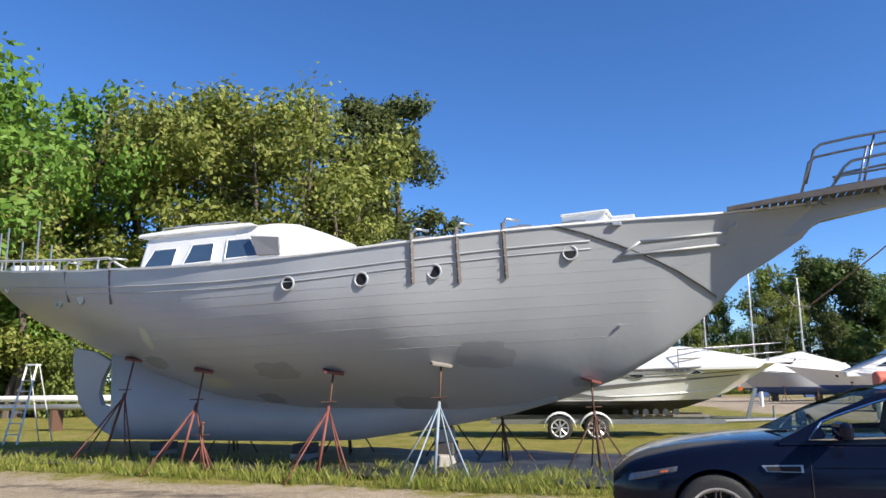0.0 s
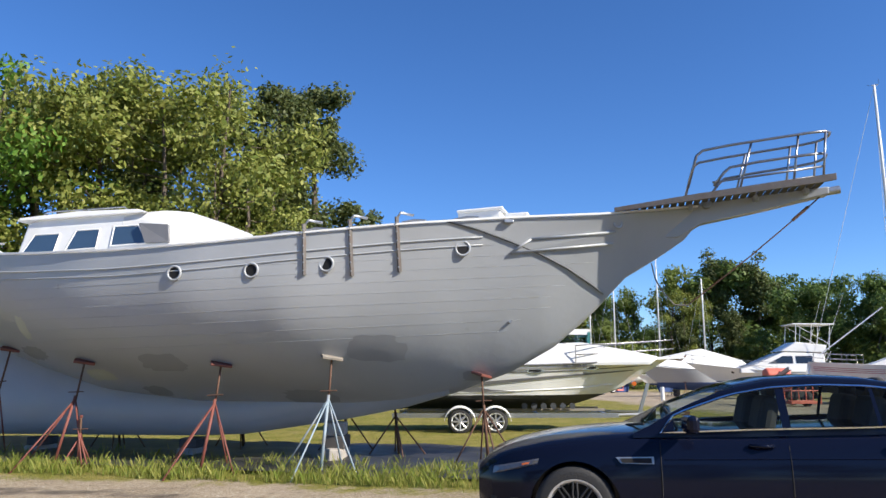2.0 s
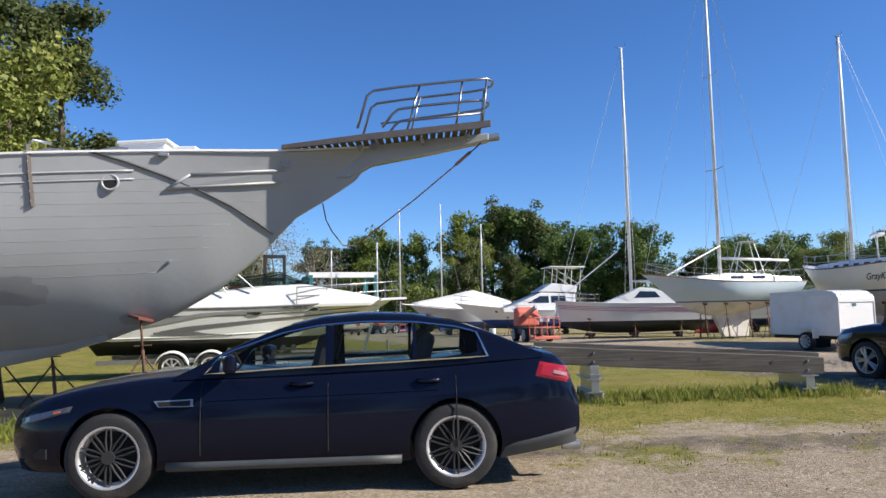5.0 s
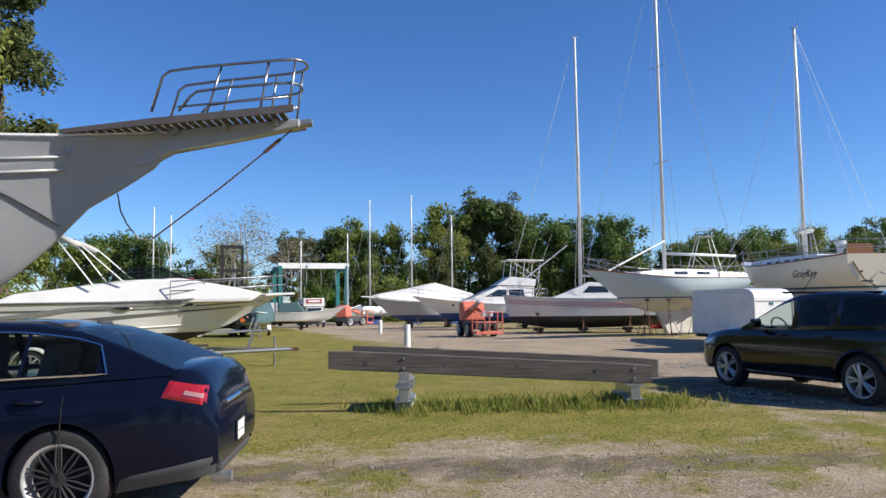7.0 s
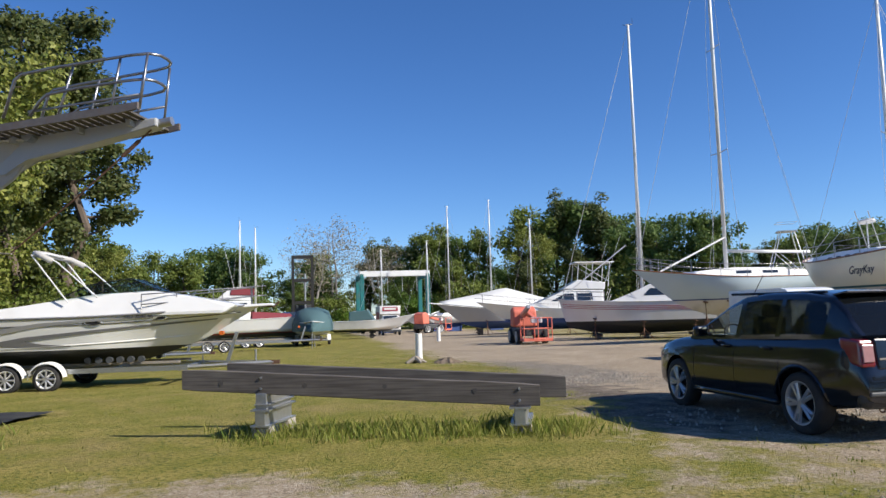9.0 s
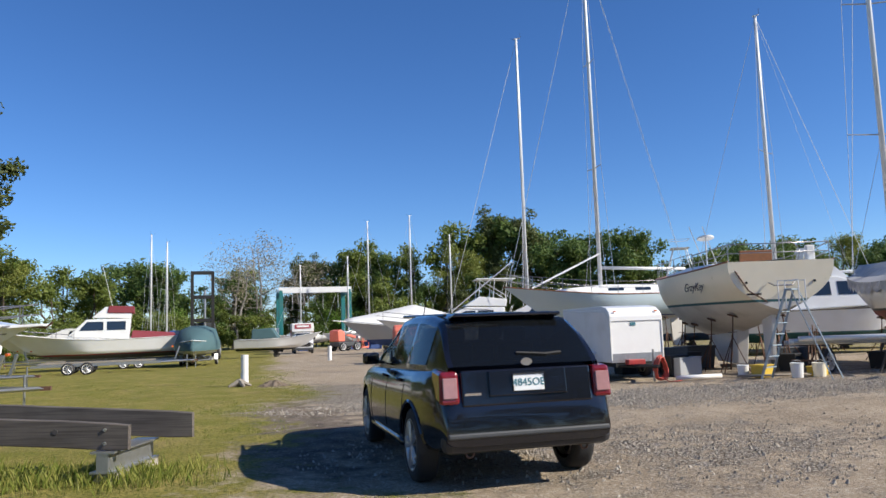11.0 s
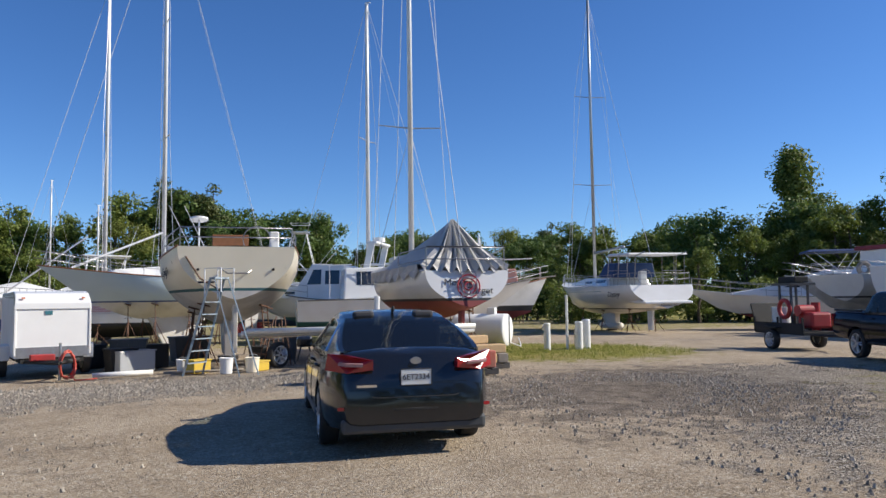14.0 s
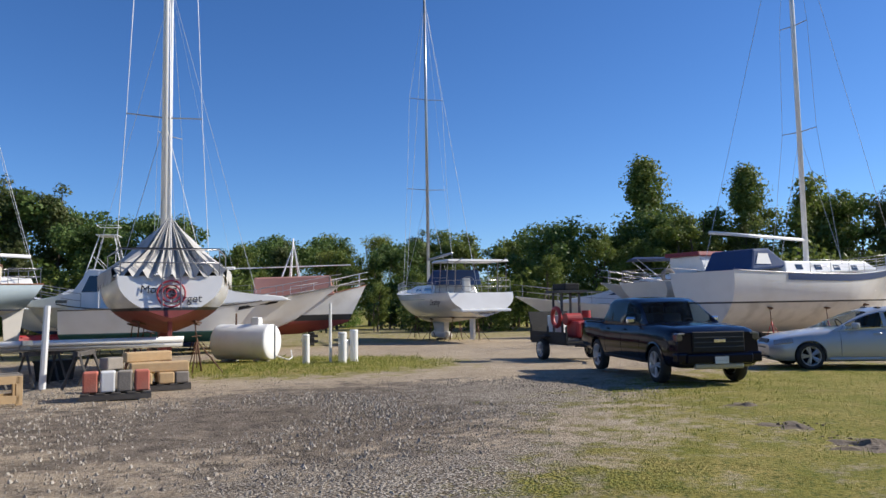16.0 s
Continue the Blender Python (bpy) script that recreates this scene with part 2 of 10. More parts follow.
LEAF_MID = leaf_mat("mid_green_leaf", (0.10, 0.145, 0.022), (0.22, 0.26, 0.06))
LEAF_BLOOM = leaf_mat("pale_spring_bud", (0.24, 0.22, 0.14), (0.40, 0.36, 0.26))
GRASS_BLADE = leaf_mat("grass_blade", (0.13, 0.19, 0.02), (0.36, 0.34, 0.09))
def stone_mat():
    """Gravel whose stones each have a tone of their own."""
    m = mat("gravel_stone", (0.44, 0.395, 0.33), 0.9, 0, 0.2, 9, 0.2, 60)
    nt = m.node_tree
    b = nt.nodes["Principled BSDF"]
    was = b.inputs["Base Color"].links[0].from_socket
    g = nt.nodes.new("ShaderNodeNewGeometry")
    mx = nt.nodes.new("ShaderNodeMix")
    mx.data_type = "RGBA"
    mx.inputs["B"].default_value = (0.16, 0.135, 0.105, 1)
    lim = nt.nodes.new("ShaderNodeMapRange")
    lim.inputs["To Max"].default_value = 0.85
    nt.links.new(g.outputs["Random Per Island"], lim.inputs["Value"])
    nt.links.new(lim.outputs["Result"], mx.inputs["Factor"])
    nt.links.new(was, mx.inputs["A"])
    nt.links.new(mx.outputs["Result"], b.inputs["Base Color"])
    return m


STONE = stone_mat()
TEXT_DARK = mat("dark_lettering", (0.02, 0.02, 0.03), 0.5, 0, 0.1, 10)
TEXT_RED = mat("red_lettering", (0.42, 0.05, 0.07), 0.5, 0, 0.1, 10)
TEXT_BLUE = mat("blue_lettering", (0.04, 0.16, 0.20), 0.5, 0, 0.1, 10)
GREY_STRIPE = mat("grey_vinyl_stripe", (0.16, 0.16, 0.165), 0.4, 0, 0.1, 6)
GREY_PALE_BAND = mat("soft_grey_vinyl", (0.30, 0.30, 0.30), 0.4, 0, 0.08, 6)
RED_STRIPE = mat("red_vinyl_stripe", (0.36, 0.05, 0.07), 0.4, 0, 0.1, 6)
HOSE = mat("orange_red_hose", (0.55, 0.09, 0.06), 0.5, 0, 0.15, 20)


# ---- building helpers ----
def part(name, bm, material, parent, label="", smooth=False, flip=True):
    """Links a bmesh as one mesh object under a thing or a part."""
    if flip:
        bmesh.ops.recalc_face_normals(bm, faces=bm.faces)
    me = bpy.data.meshes.new(name)
    bm.to_mesh(me)
    bm.free()
    if smooth:
        me.polygons.foreach_set("use_smooth", [True] * len(me.polygons))
    me.materials.append(material)
    ob = new(name, me)
    if parent is not None:
        ob.parent = parent
    if label:
        ob["label"] = label
    return ob


def thing(name, label, category, m, group=""):
    ob = new(name)
    ob.empty_display_size = 0.3
    ob.matrix_world = m
    return tagged(ob, label, category, group)


def box(bm, size, at=(0, 0, 0), rot=(0, 0, 0), bevel=0.0):
    r = bmesh.ops.create_cube(bm, size=1.0, matrix=pose(*at, *rot) @ Matrix.Diagonal((*size, 1)))
    if bevel:
        edges = list({e for v in r["verts"] for e in v.link_edges})
        bmesh.ops.bevel(bm, geom=edges, offset=bevel, segments=2, profile=0.5, affect="EDGES")
    return bm


def BM():
    return bmesh.new()


def tube(bm, pts, r, n=8, taper=None, cap=True):
    """A round bar through points; taper: radius at the end."""
    pts = [Vector(p) for p in pts]
    rings = []
    last = None
    for i, p in enumerate(pts):
        d = (pts[min(i + 1, len(pts) - 1)] - pts[max(i - 1, 0)]).normalized()
        up = Vector((0, 0, 1)) if abs(d.z) < 0.95 else Vector((1, 0, 0))
        a = d.cross(up).normalized() if last is None else (last - d * last.dot(d)).normalized()
        last = a
        b = d.cross(a)
        rr = r if taper is None else r + (taper - r) * i / (len(pts) - 1)
        rings.append([bm.verts.new(p + rr * (math.cos(2 * math.pi * k / n) * a + math.sin(2 * math.pi * k / n) * b)) for k in range(n)])
    for q0, q1 in zip(rings, rings[1:]):
        for k in range(n):
            bm.faces.new((q0[k], q0[(k + 1) % n], q1[(k + 1) % n], q1[k]))
    if cap:
        bm.faces.new(rings[0][::-1])
        bm.faces.new(rings[-1])
    return bm


def loft(bm, rings, closed=False, caps=False):
    vs = [[bm.verts.new(p) for p in ring] for ring in rings]
    n = len(vs[0])
    for a, b in zip(vs, vs[1:]):
        for k in range(n if closed else n - 1):
            bm.faces.new((a[k], a[(k + 1) % n], b[(k + 1) % n], b[k]))
    if caps:
        bm.faces.new(vs[0][::-1])
        bm.faces.new(vs[-1])
    return bm


def prism(bm, prof, wb, wt, y0=0.0, bevel=0.0):
    """A side outline (x, z) given width across y: half-width wb at its foot, wt at its top."""
    zs = [p[1] for p in prof]
    lo, hi = min(zs), max(zs)
    w = lambda z: wb + (wt - wb) * (z - lo) / max(1e-6, hi - lo)
    left = [bm.verts.new((x, y0 + w(z), z)) for x, z in prof]
    right = [bm.verts.new((x, y0 - w(z), z)) for x, z in prof]
    n = len(prof)
    made = [bm.faces.new(left), bm.faces.new(right[::-1])]
    for k in range(n):
        made.append(bm.faces.new((left[k], right[k], right[(k + 1) % n], left[(k + 1) % n])))
    if bevel:
        bmesh.ops.bevel(bm, geom=list({e for f in made for e in f.edges}), offset=bevel, segments=2, profile=0.5, affect="EDGES")
    return bm


def panel(bm, quad, thick=0.01):
    """A flat plate on four or more given corners, thickened along its normal both ways."""
    q = [Vector(p) for p in quad]
    n = (q[1] - q[0]).cross(q[-1] - q[0]).normalized() * thick
    a = [bm.verts.new(p + n) for p in q]
    b = [bm.verts.new(p - n) for p in q]
    bm.faces.new(a)
    bm.faces.new(b[::-1])
    for k in range(len(q)):
        bm.faces.new((a[k], b[k], b[(k + 1) % len(q)], a[(k + 1) % len(q)]))
    return bm


def disc(bm, at, axis, r, depth, n=20, r2=None):
    a = Vector(axis).normalized()
    m = Matrix.Translation(at) @ a.to_track_quat("Z", "Y").to_matrix().to_4x4()
    bmesh.ops.create_cone(bm, cap_ends=True, segments=n, radius1=r, radius2=r if r2 is None else r2, depth=depth, matrix=m)
    return bm


def ring(bm, at, axis, r, thick, n=24, k=8):
    """A torus."""
    a = Vector(axis).normalized()
    m = Matrix.Translation(at) @ a.to_track_quat("Z", "Y").to_matrix().to_4x4()
    rings = []
    for i in range(n):
        th = 2 * math.pi * i / n
        c = Vector((math.cos(th), math.sin(th), 0))
        rings.append([m @ (c * (r + thick * math.cos(2 * math.pi * j / k)) + Vector((0, 0, thick * math.sin(2 * math.pi * j / k)))) for j in range(k)])
    loft(bm, rings + [rings[0]], closed=True)
    bmesh.ops.remove_doubles(bm, verts=bm.verts, dist=1e-5)
    return bm


def lettering(words, size, m, material, parent, name="lettering", shear=0.0, depth=0.003):
    cu = bpy.data.curves.new(name, "FONT")
    cu.body, cu.size, cu.extrude, cu.shear = words, size, depth, shear
    cu.align_x, cu.align_y = "CENTER", "CENTER"
    tmp = bpy.data.objects.new("tmp", cu)
    me = bpy.data.meshes.new_from_object(tmp)
    bpy.data.objects.remove(tmp)
    me.materials.clear()
    me.materials.append(material)
    ob = new(name, me)
    ob.parent = parent
    ob.matrix_local = m
    return ob


def curve_at(table, x):
    """A smooth-enough look-up in a table of (x, value)."""
    xs, vs = [p[0] for p in table], [p[1] for p in table]
    return float(np.interp(x, xs, vs))


def ground_z(x, y):
    r = math.hypot(max(y, 0), max(0, x - 26))
    rise = max(0.0, min(1.0, (x - 9) / 5)) * max(0.0, min(1.0, (36 - x) / 7)) * max(0.0, min(1.0, (16 - y) / 5))
    return -0.013 * min(max(0.0, r - 14), 90) + 0.085 * rise


# ---- ground ----
def grass_share(x, y):
    """How much grass grows at a place of the yard, 0 to 1."""
    edge = 0.33 * x + 0.944 * y - 8.9                       # along the road's verge
    wob = 1.6 * noise.noise((x * 0.22, y * 0.22, 7)) + 0.7 * noise.noise((x * 0.7, y * 0.7, 3))
    lawn = max(0.0, min(1.0, (edge + 0.5 * wob) / 1.6)) * max(0.0, min(1.0, (15.4 + 0.05 * y - x + wob) / 3.2))
    strip = max(0.0, 1 - abs(edge + 1.6) / 1.0) * 0.35 if x < 14 else 0.0
    patchy = 0.0
    if 5.5 < x < 19:
        ends = min(1.0, (x - 5.5) / 2.0, (19 - x) / 4.5)
        patchy = ends * (0.56 + 0.25 * wob) * max(0.0, min(1.0, (edge + 1.9) / 1.2)) * max(0.0, min(1.0, (3.6 - edge) / 1.0))
    island = max(0.0, min(1.0, 1.6 - math.hypot((x - 38.5) / 4.4, (y - 16.5) / 4.6)))
    verge = max(0.0, min(1.0, 1.5 - math.hypot((x - 42) / 9.0, (y + 1.0) / 6.5)))
    verge = max(verge, 0.75 * max(0.0, min(1.0, 1.5 - math.hypot((x - 33) / 4.0, (y + 0.5) / 3.0))))
    field = 0.55 * max(0.0, min(1.0, (y - 23) / 6)) * max(0.0, min(1.0, (x - 24.5 - 0.1 * (y - 23)) / 3))
    far = max(0.0, min(1.0, (math.hypot(x - 15, y - 30) - 75) / 20))
    behind = max(0.0, min(1.0, (-9 - y) / 4))
    return max(lawn, strip, patchy, island, verge, field, far, behind)


def gravel_share(x, y):
    """How much coarse grey gravel lies at a place, 0 to 1."""
    a = max(0.0, 1.3 - math.hypot((x - 19) / 4.5, (y - 7.8) / 3.0)) * 0.56
    b = max(0.0, 1.3 - math.hypot((x - 24) / 8.0, (y - 13.5) / 2.6))
    c = max(0.0, 1.3 - math.hypot((x - 35) / 5.0, (y - 6.5) / 3.4))
    d = max(0.0, 1.2 - math.hypot((x - 16.5) / 2.2, (y - 19) / 7))
    e = max(0.0, 1.2 - math.hypot((x - 30.5) / 4.0, (y - 2.5) / 3.0)) * 0.8
    return min(1.0, max(a, b, c, d, e))


def mud_share(x, y):
    """How much dark bare earth lies at a place, 0 to 1."""
    edge = 0.33 * x + 0.944 * y - 8.9
    a = max(0.0, 1 - abs(edge + 0.35) / 0.45) * (0.9 if x < 13 else 0)
    rut = abs(edge - 0.05 - 0.25 * noise.noise((x * 0.5, y * 0.5, 11)))
    a = max(a, 1.0 * max(0.0, 1 - rut / 0.55) if 5 < x < 15 else 0.0)
    b = max(0.0, 1.4 - math.hypot((x - 14.5) / 1.6, (y - 12.5) / 5.0))
    f = 0.75 * max(0.0, 1.3 - math.hypot((x - 29.6) / 3.4, (y - 7.5) / 5.0))
    c = max(0.0, 1.3 - math.hypot((x - 36.9) / 1.1, (y - 1.8) / 1.0))
    d = max(0.0, 1.2 - math.hypot((x - 33) / 6, (y - 8.5) / 3.2)) * 0.8
    e = 0.8 * max(0.0, 1.3 - math.hypot((x - 31) / 7, (y - 18.5) / 4.0))
    g = 0.85 * max(0.0, 1.3 - math.hypot((x - 31.8) / 4.2, (y - 6.2) / 4.0))
    return min(1.0, max(a, b, c, d, e, f, g))


def steps(inner0, inner1, step, reach):
    mid = list(np.arange(inner0, inner1 + 1e-6, step))
    out, d = [], step
    v = inner1
    while v < reach:
        d *= 1.35
        v += d
        out.append(v)
    low, d, v = [], step, inner0
    while v > -reach:
        d *= 1.35
        v -= d
        low.append(v)
    return low[::-1] + mid + out


def build_ground():
    xs, ys = steps(-14, 52, 0.36, 1500), steps(-6, 34, 0.36, 1500)
    verts, grass, gravel, mud = [], [], [], []
    for y in ys:
        for x in xs:
            bumps = 0.05 * noise.noise((x * 0.35, y * 0.35, 0)) + 0.02 * noise.noise((x * 1.3, y * 1.3, 4)) + 0.012 * noise.noise((x * 3.1, y * 3.1, 9))
            near = 1.0 if -16 < x < 54 and -8 < y < 36 else 0.0
            gr = grass_share(x, y)
            mu = mud_share(x, y)
            verts.append((x, y, ground_z(x, y) + near * (bumps * (0.5 + 0.6 * mu) - 0.02) + 0.04 * gr * near))
            grass.append(gr)
            gravel.append(gravel_share(x, y))
            mud.append(mu)
    nx = len(xs)
    faces = [(j * nx + i, j * nx + i + 1, (j + 1) * nx + i + 1, (j + 1) * nx + i) for j in range(len(ys) - 1) for i in range(nx - 1)]
    me = bpy.data.meshes.new("ground")
    me.from_pydata(verts, [], faces)
    for name, vals in (("grass", grass), ("gravel", gravel), ("mud", mud)):
        at = me.attributes.new(name, "FLOAT", "POINT")
        at.data.foreach_set("value", vals)
    me.polygons.foreach_set("use_smooth", [True] * len(me.polygons))
    m = bpy.data.materials.new("yard_ground")
    m.use_nodes = True
    nt = m.node_tree
    b = nt.nodes["Principled BSDF"]
    b.inputs["Roughness"].default_value, b.inputs["Specular IOR Level"].default_value = 0.95, 0.15
    co = nt.nodes.new("ShaderNodeTexCoord").outputs["Object"]

    def tex(scale, detail=6, rough=0.6):
        n = nt.nodes.new("ShaderNodeTexNoise")
        n.inputs["Scale"].default_value, n.inputs["Detail"].default_value, n.inputs["Roughness"].default_value = scale, detail, rough
        nt.links.new(co, n.inputs["Vector"])
        return n.outputs["Fac"]

    def blend(fac, a, b2):
        n = nt.nodes.new("ShaderNodeMix")
        n.data_type = "RGBA"
        nt.links.new(fac, n.inputs["Factor"])
        for key, v in (("A", a), ("B", b2)):
            if isinstance(v, tuple):
                n.inputs[key].default_value = (*v, 1)
            else:
                nt.links.new(v, n.inputs[key])
        return n.outputs["Result"]

    def ranged(v, lo, hi, to0=0.0, to1=1.0):
        n = nt.nodes.new("ShaderNodeMapRange")
        for key, val in (("From Min", lo), ("From Max", hi), ("To Min", to0), ("To Max", to1)):
            n.inputs[key].default_value = val
        nt.links.new(v, n.inputs["Value"])
        return n.outputs["Result"]

    def add(a, b2, op="ADD"):
        n = nt.nodes.new("ShaderNodeMath")
        n.operation = op
        nt.links.new(a, n.inputs[0])
        if isinstance(b2, float):
            n.inputs[1].default_value = b2
        else:
            nt.links.new(b2, n.inputs[1])
        return n.outputs[0]

    def mask(name, spread=0.9):
        n = nt.nodes.new("ShaderNodeAttribute")
        n.attribute_name = name
        return ranged(add(n.outputs["Fac"], add(ranged(tex(1.7, 10, 0.75), 0.3, 0.7, -0.5, 0.5), spread, "MULTIPLY")), 0.36, 0.68)

    sand = blend(ranged(tex(0.7), 0.3, 0.7), (0.29, 0.225, 0.15), (0.46, 0.37, 0.26))
    sand = blend(ranged(tex(26, 4), 0.48, 0.68), sand, (0.55, 0.48, 0.38))
    sand = blend(ranged(tex(5.5, 5, 0.7), 0.52, 0.70, 0, 0.65), sand, (0.19, 0.15, 0.105))
    sand = blend(ranged(tex(48, 3), 0.54, 0.66), sand, (0.13, 0.10, 0.07))
    vor = nt.nodes.new("ShaderNodeTexVoronoi")
    vor.inputs["Scale"].default_value = 30
    nt.links.new(co, vor.inputs["Vector"])
    sep = nt.nodes.new("ShaderNodeSeparateColor")
    nt.links.new(vor.outputs["Color"], sep.inputs[0])
    chips = blend(sep.outputs[0], (0.20, 0.175, 0.14), (0.60, 0.54, 0.45))
    chips = blend(ranged(vor.outputs["Distance"], 0.3, 0.75), chips, (0.14, 0.11, 0.08))
    earth = blend(ranged(tex(3.0), 0.35, 0.7), (0.10, 0.08, 0.06), (0.235, 0.19, 0.145))
    earth = blend(ranged(tex(40, 3), 0.55, 0.75), earth, (0.42, 0.38, 0.32))
    turf = blend(ranged(tex(1.1, 6), 0.35, 0.68), (0.19, 0.185, 0.025), (0.35, 0.275, 0.085))
    turf = blend(ranged(tex(22, 5), 0.45, 0.66), turf, (0.065, 0.09, 0.012))
    turf = blend(ranged(tex(60, 3), 0.55, 0.68, 0, 0.8), turf, (0.34, 0.31, 0.11))
    turf = blend(ranged(tex(0.45, 5), 0.55, 0.75, 0, 0.7), turf, (0.30, 0.22, 0.10))
    gm, vm, mm = mask("grass", 0.8), mask("gravel", 1.1), mask("mud", 0.9)
    col = blend(vm, sand, chips)
    col = blend(mm, col, earth)
    col = blend(gm, col, turf)
    nt.links.new(col, b.inputs["Base Color"])
    bump = nt.nodes.new("ShaderNodeBump")
    bump.inputs["Strength"].default_value, bump.inputs["Distance"].default_value = 0.9, 0.05
    stones = add(ranged(vor.outputs["Distance"], 0, 0.8, 1, 0), add(vm, 0.8, "MULTIPLY"), "MULTIPLY")
    nt.links.new(add(add(tex(30, 5, 0.7), 0.7, "MULTIPLY"), stones), bump.inputs["Height"])
    nt.links.new(bump.outputs["Normal"], b.inputs["Normal"])
    me.materials.append(m)
    return tagged(new("ground", me), "sandy gravel yard with patchy spring grass and wheel tracks", "ground", kind="structure")


ground = build_ground()


def build_grass():
    """Blades of grass, thickest in the rough strip beside the road and round the stands and posts."""
    rnd = random.Random(5)
    verts, faces = [], []

    def tuft(x, y, tall, count):
        for _ in range(count):
            a, h = rnd.uniform(0, 6.28), tall * rnd.uniform(0.5, 1.15)
            px, py = x + rnd.gauss(0, 0.05), y + rnd.gauss(0, 0.05)
            z = ground_z(px, py) - 0.01
            w, lean = 0.006 + 0.012 * h, h * rnd.uniform(0.1, 0.6)
            dx, dy = math.cos(a), math.sin(a)
            n = len(verts)
            verts.extend([(px - dy * w, py + dx * w, z), (px + dy * w, py - dx * w, z), (px + dx * lean * 0.4, py + dy * lean * 0.4, z + h * 0.6),
                          (px + dx * lean, py + dy * lean, z + h)])
            faces.extend([(n, n + 1, n + 2), (n, n + 2, n + 3)])

    for _ in range(15000):                                  # rough strip before the grey hull
        u, v = rnd.uniform(-12, 6.2), abs(rnd.gauss(0, 1.0))
        x, y = u, (8.9 + 0.95 + v - 0.33 * u) / 0.944
        if rnd.random() < 0.2 + 1.1 * max(0, noise.noise((x * 0.7, y * 0.7, 2)) + 0.2):
            tuft(x, y, 0.06 + 0.19 * rnd.random() ** 2.0, 6)
    for _ in range(24000):                                  # lawn
        x, y = rnd.uniform(-16, 16), rnd.uniform(4.5, 32)
        if grass_share(x, y) > 0.45 and (y > 12 or rnd.random() < 0.5 + noise.noise((x * 0.8, y * 0.8, 6))):
            tuft(x, y, rnd.uniform(0.02, 0.075), 5)
    for _ in range(1500):                                   # under the timber rail
        k = rnd.uniform(-0.1, 1.1)
        tuft(9.53 + 3.42 * k + rnd.gauss(0, 0.25), 9.95 - 1.29 * k + rnd.gauss(0, 0.3), rnd.uniform(0.05, 0.22), 6)
    for _ in range(2500):                                   # island by the posts
        x, y = rnd.gauss(38.5, 2.6), rnd.gauss(16, 2.4)
        if grass_share(x, y) > 0.5:
            tuft(x, y, rnd.uniform(0.04, 0.16), 5)
    for _ in range(4000):
        x, y = rnd.gauss(41, 5.0), rnd.gauss(0, 3.6)
        if grass_share(x, y) > 0.45 and x > 31:
            tuft(x, y, rnd.uniform(0.03, 0.09), 4)
    me = bpy.data.meshes.new("grass")
    me.from_pydata(verts, [], faces)
    me.materials.append(GRASS_BLADE)
    return tagged(new("grass", me), "patchy spring grass, long at the verge", "grass", kind="stuff")


def build_gravel():
    """Loose stones on the gravel and along the drive."""
    rnd = random.Random(8)
    verts, faces = [], []
    for _ in range(300000):
        x, y = rnd.uniform(8, 46), rnd.uniform(-1, 17)
        share = max(gravel_share(x, y), 0.10 + 0.62 * mud_share(x, y))
        share += 0.22 * noise.noise((x * 0.9, y * 0.9, 17))
        if share < 0 or rnd.random() > share * share * 0.62 or grass_share(x, y) > 0.6:
            continue
        s = 0.008 + 0.020 * rnd.random() ** 2.4
        z, a, sq = ground_z(x, y) - 0.028, rnd.uniform(0, 6.28), rnd.uniform(0.35, 0.8)
        ca, sa = s * math.cos(a), s * math.sin(a)
        n = len(verts)
        for px, py in ((1, 0), (0.3, 0.9), (-0.8, 0.6), (-0.8, -0.6), (0.3, -0.9)):
            k = rnd.uniform(0.7, 1.2)
            verts.append((x + k * (px * ca - py * sa), y + k * (px * sa + py * ca), z + 0.2 * s))
        for px in (0.45, -0.4):
            verts.append((x + px * ca, y + px * sa, z + 0.02 + s * sq * rnd.uniform(0.8, 1.1)))
        faces.extend([(n, n + 1, n + 5), (n + 1, n + 2, n + 6, n + 5), (n + 2, n + 3, n + 6), (n + 3, n + 4, n + 5, n + 6), (n + 4, n, n + 5)])
    me = bpy.data.meshes.new("gravel")
    me.from_pydata(verts, [], faces)
    me.materials.append(STONE)
    return tagged(new("gravel", me), "loose grey and pale gravel stones on the drive", "gravel", kind="stuff")


build_grass()
build_gravel()


# ---- the grey schooner on its stands ----
BOW, AHEAD = Vector((8.03, 10.54, 0)), math.degrees(math.atan2(-0.3256, 0.9455))
SCH = pose(BOW.x, BOW.y, 0, 0, 0, AHEAD)          # local x: ahead along the keel (0 at the sprit's end), y: to port
STEM = [(-19.6, 3.95), (-19.45, 3.65), (-18.6, 3.03), (-17.0, 2.45), (-16.3, 2.2), (-14.5, 1.6), (-13, 1.18), (-11, 0.97), (-8, 0.95), (-7, 1.02), (-6.1, 1.2),
        (-5.13, 1.55), (-4.4, 1.96), (-3.75, 2.5), (-3.2, 3.08), (-2.6, 3.43), (-2.14, 3.74), (-1.97, 3.98)]
KEEL = [(-15.9, 0.35), (-11, 0.40), (-10, 0.45), (-8.16, 0.72), (-7.1, 0.92), (-6.1, 1.2)]
SHEER_Z = [(-19.6, 4.13), (-17.6, 3.9), (-15.3, 3.69), (-13.2, 3.57), (-11.5, 3.52), (-9.8, 3.57), (-8.1, 3.70), (-6.6, 3.84), (-4.85, 3.98), (-3.2, 4.07), (-1.97, 4.2)]
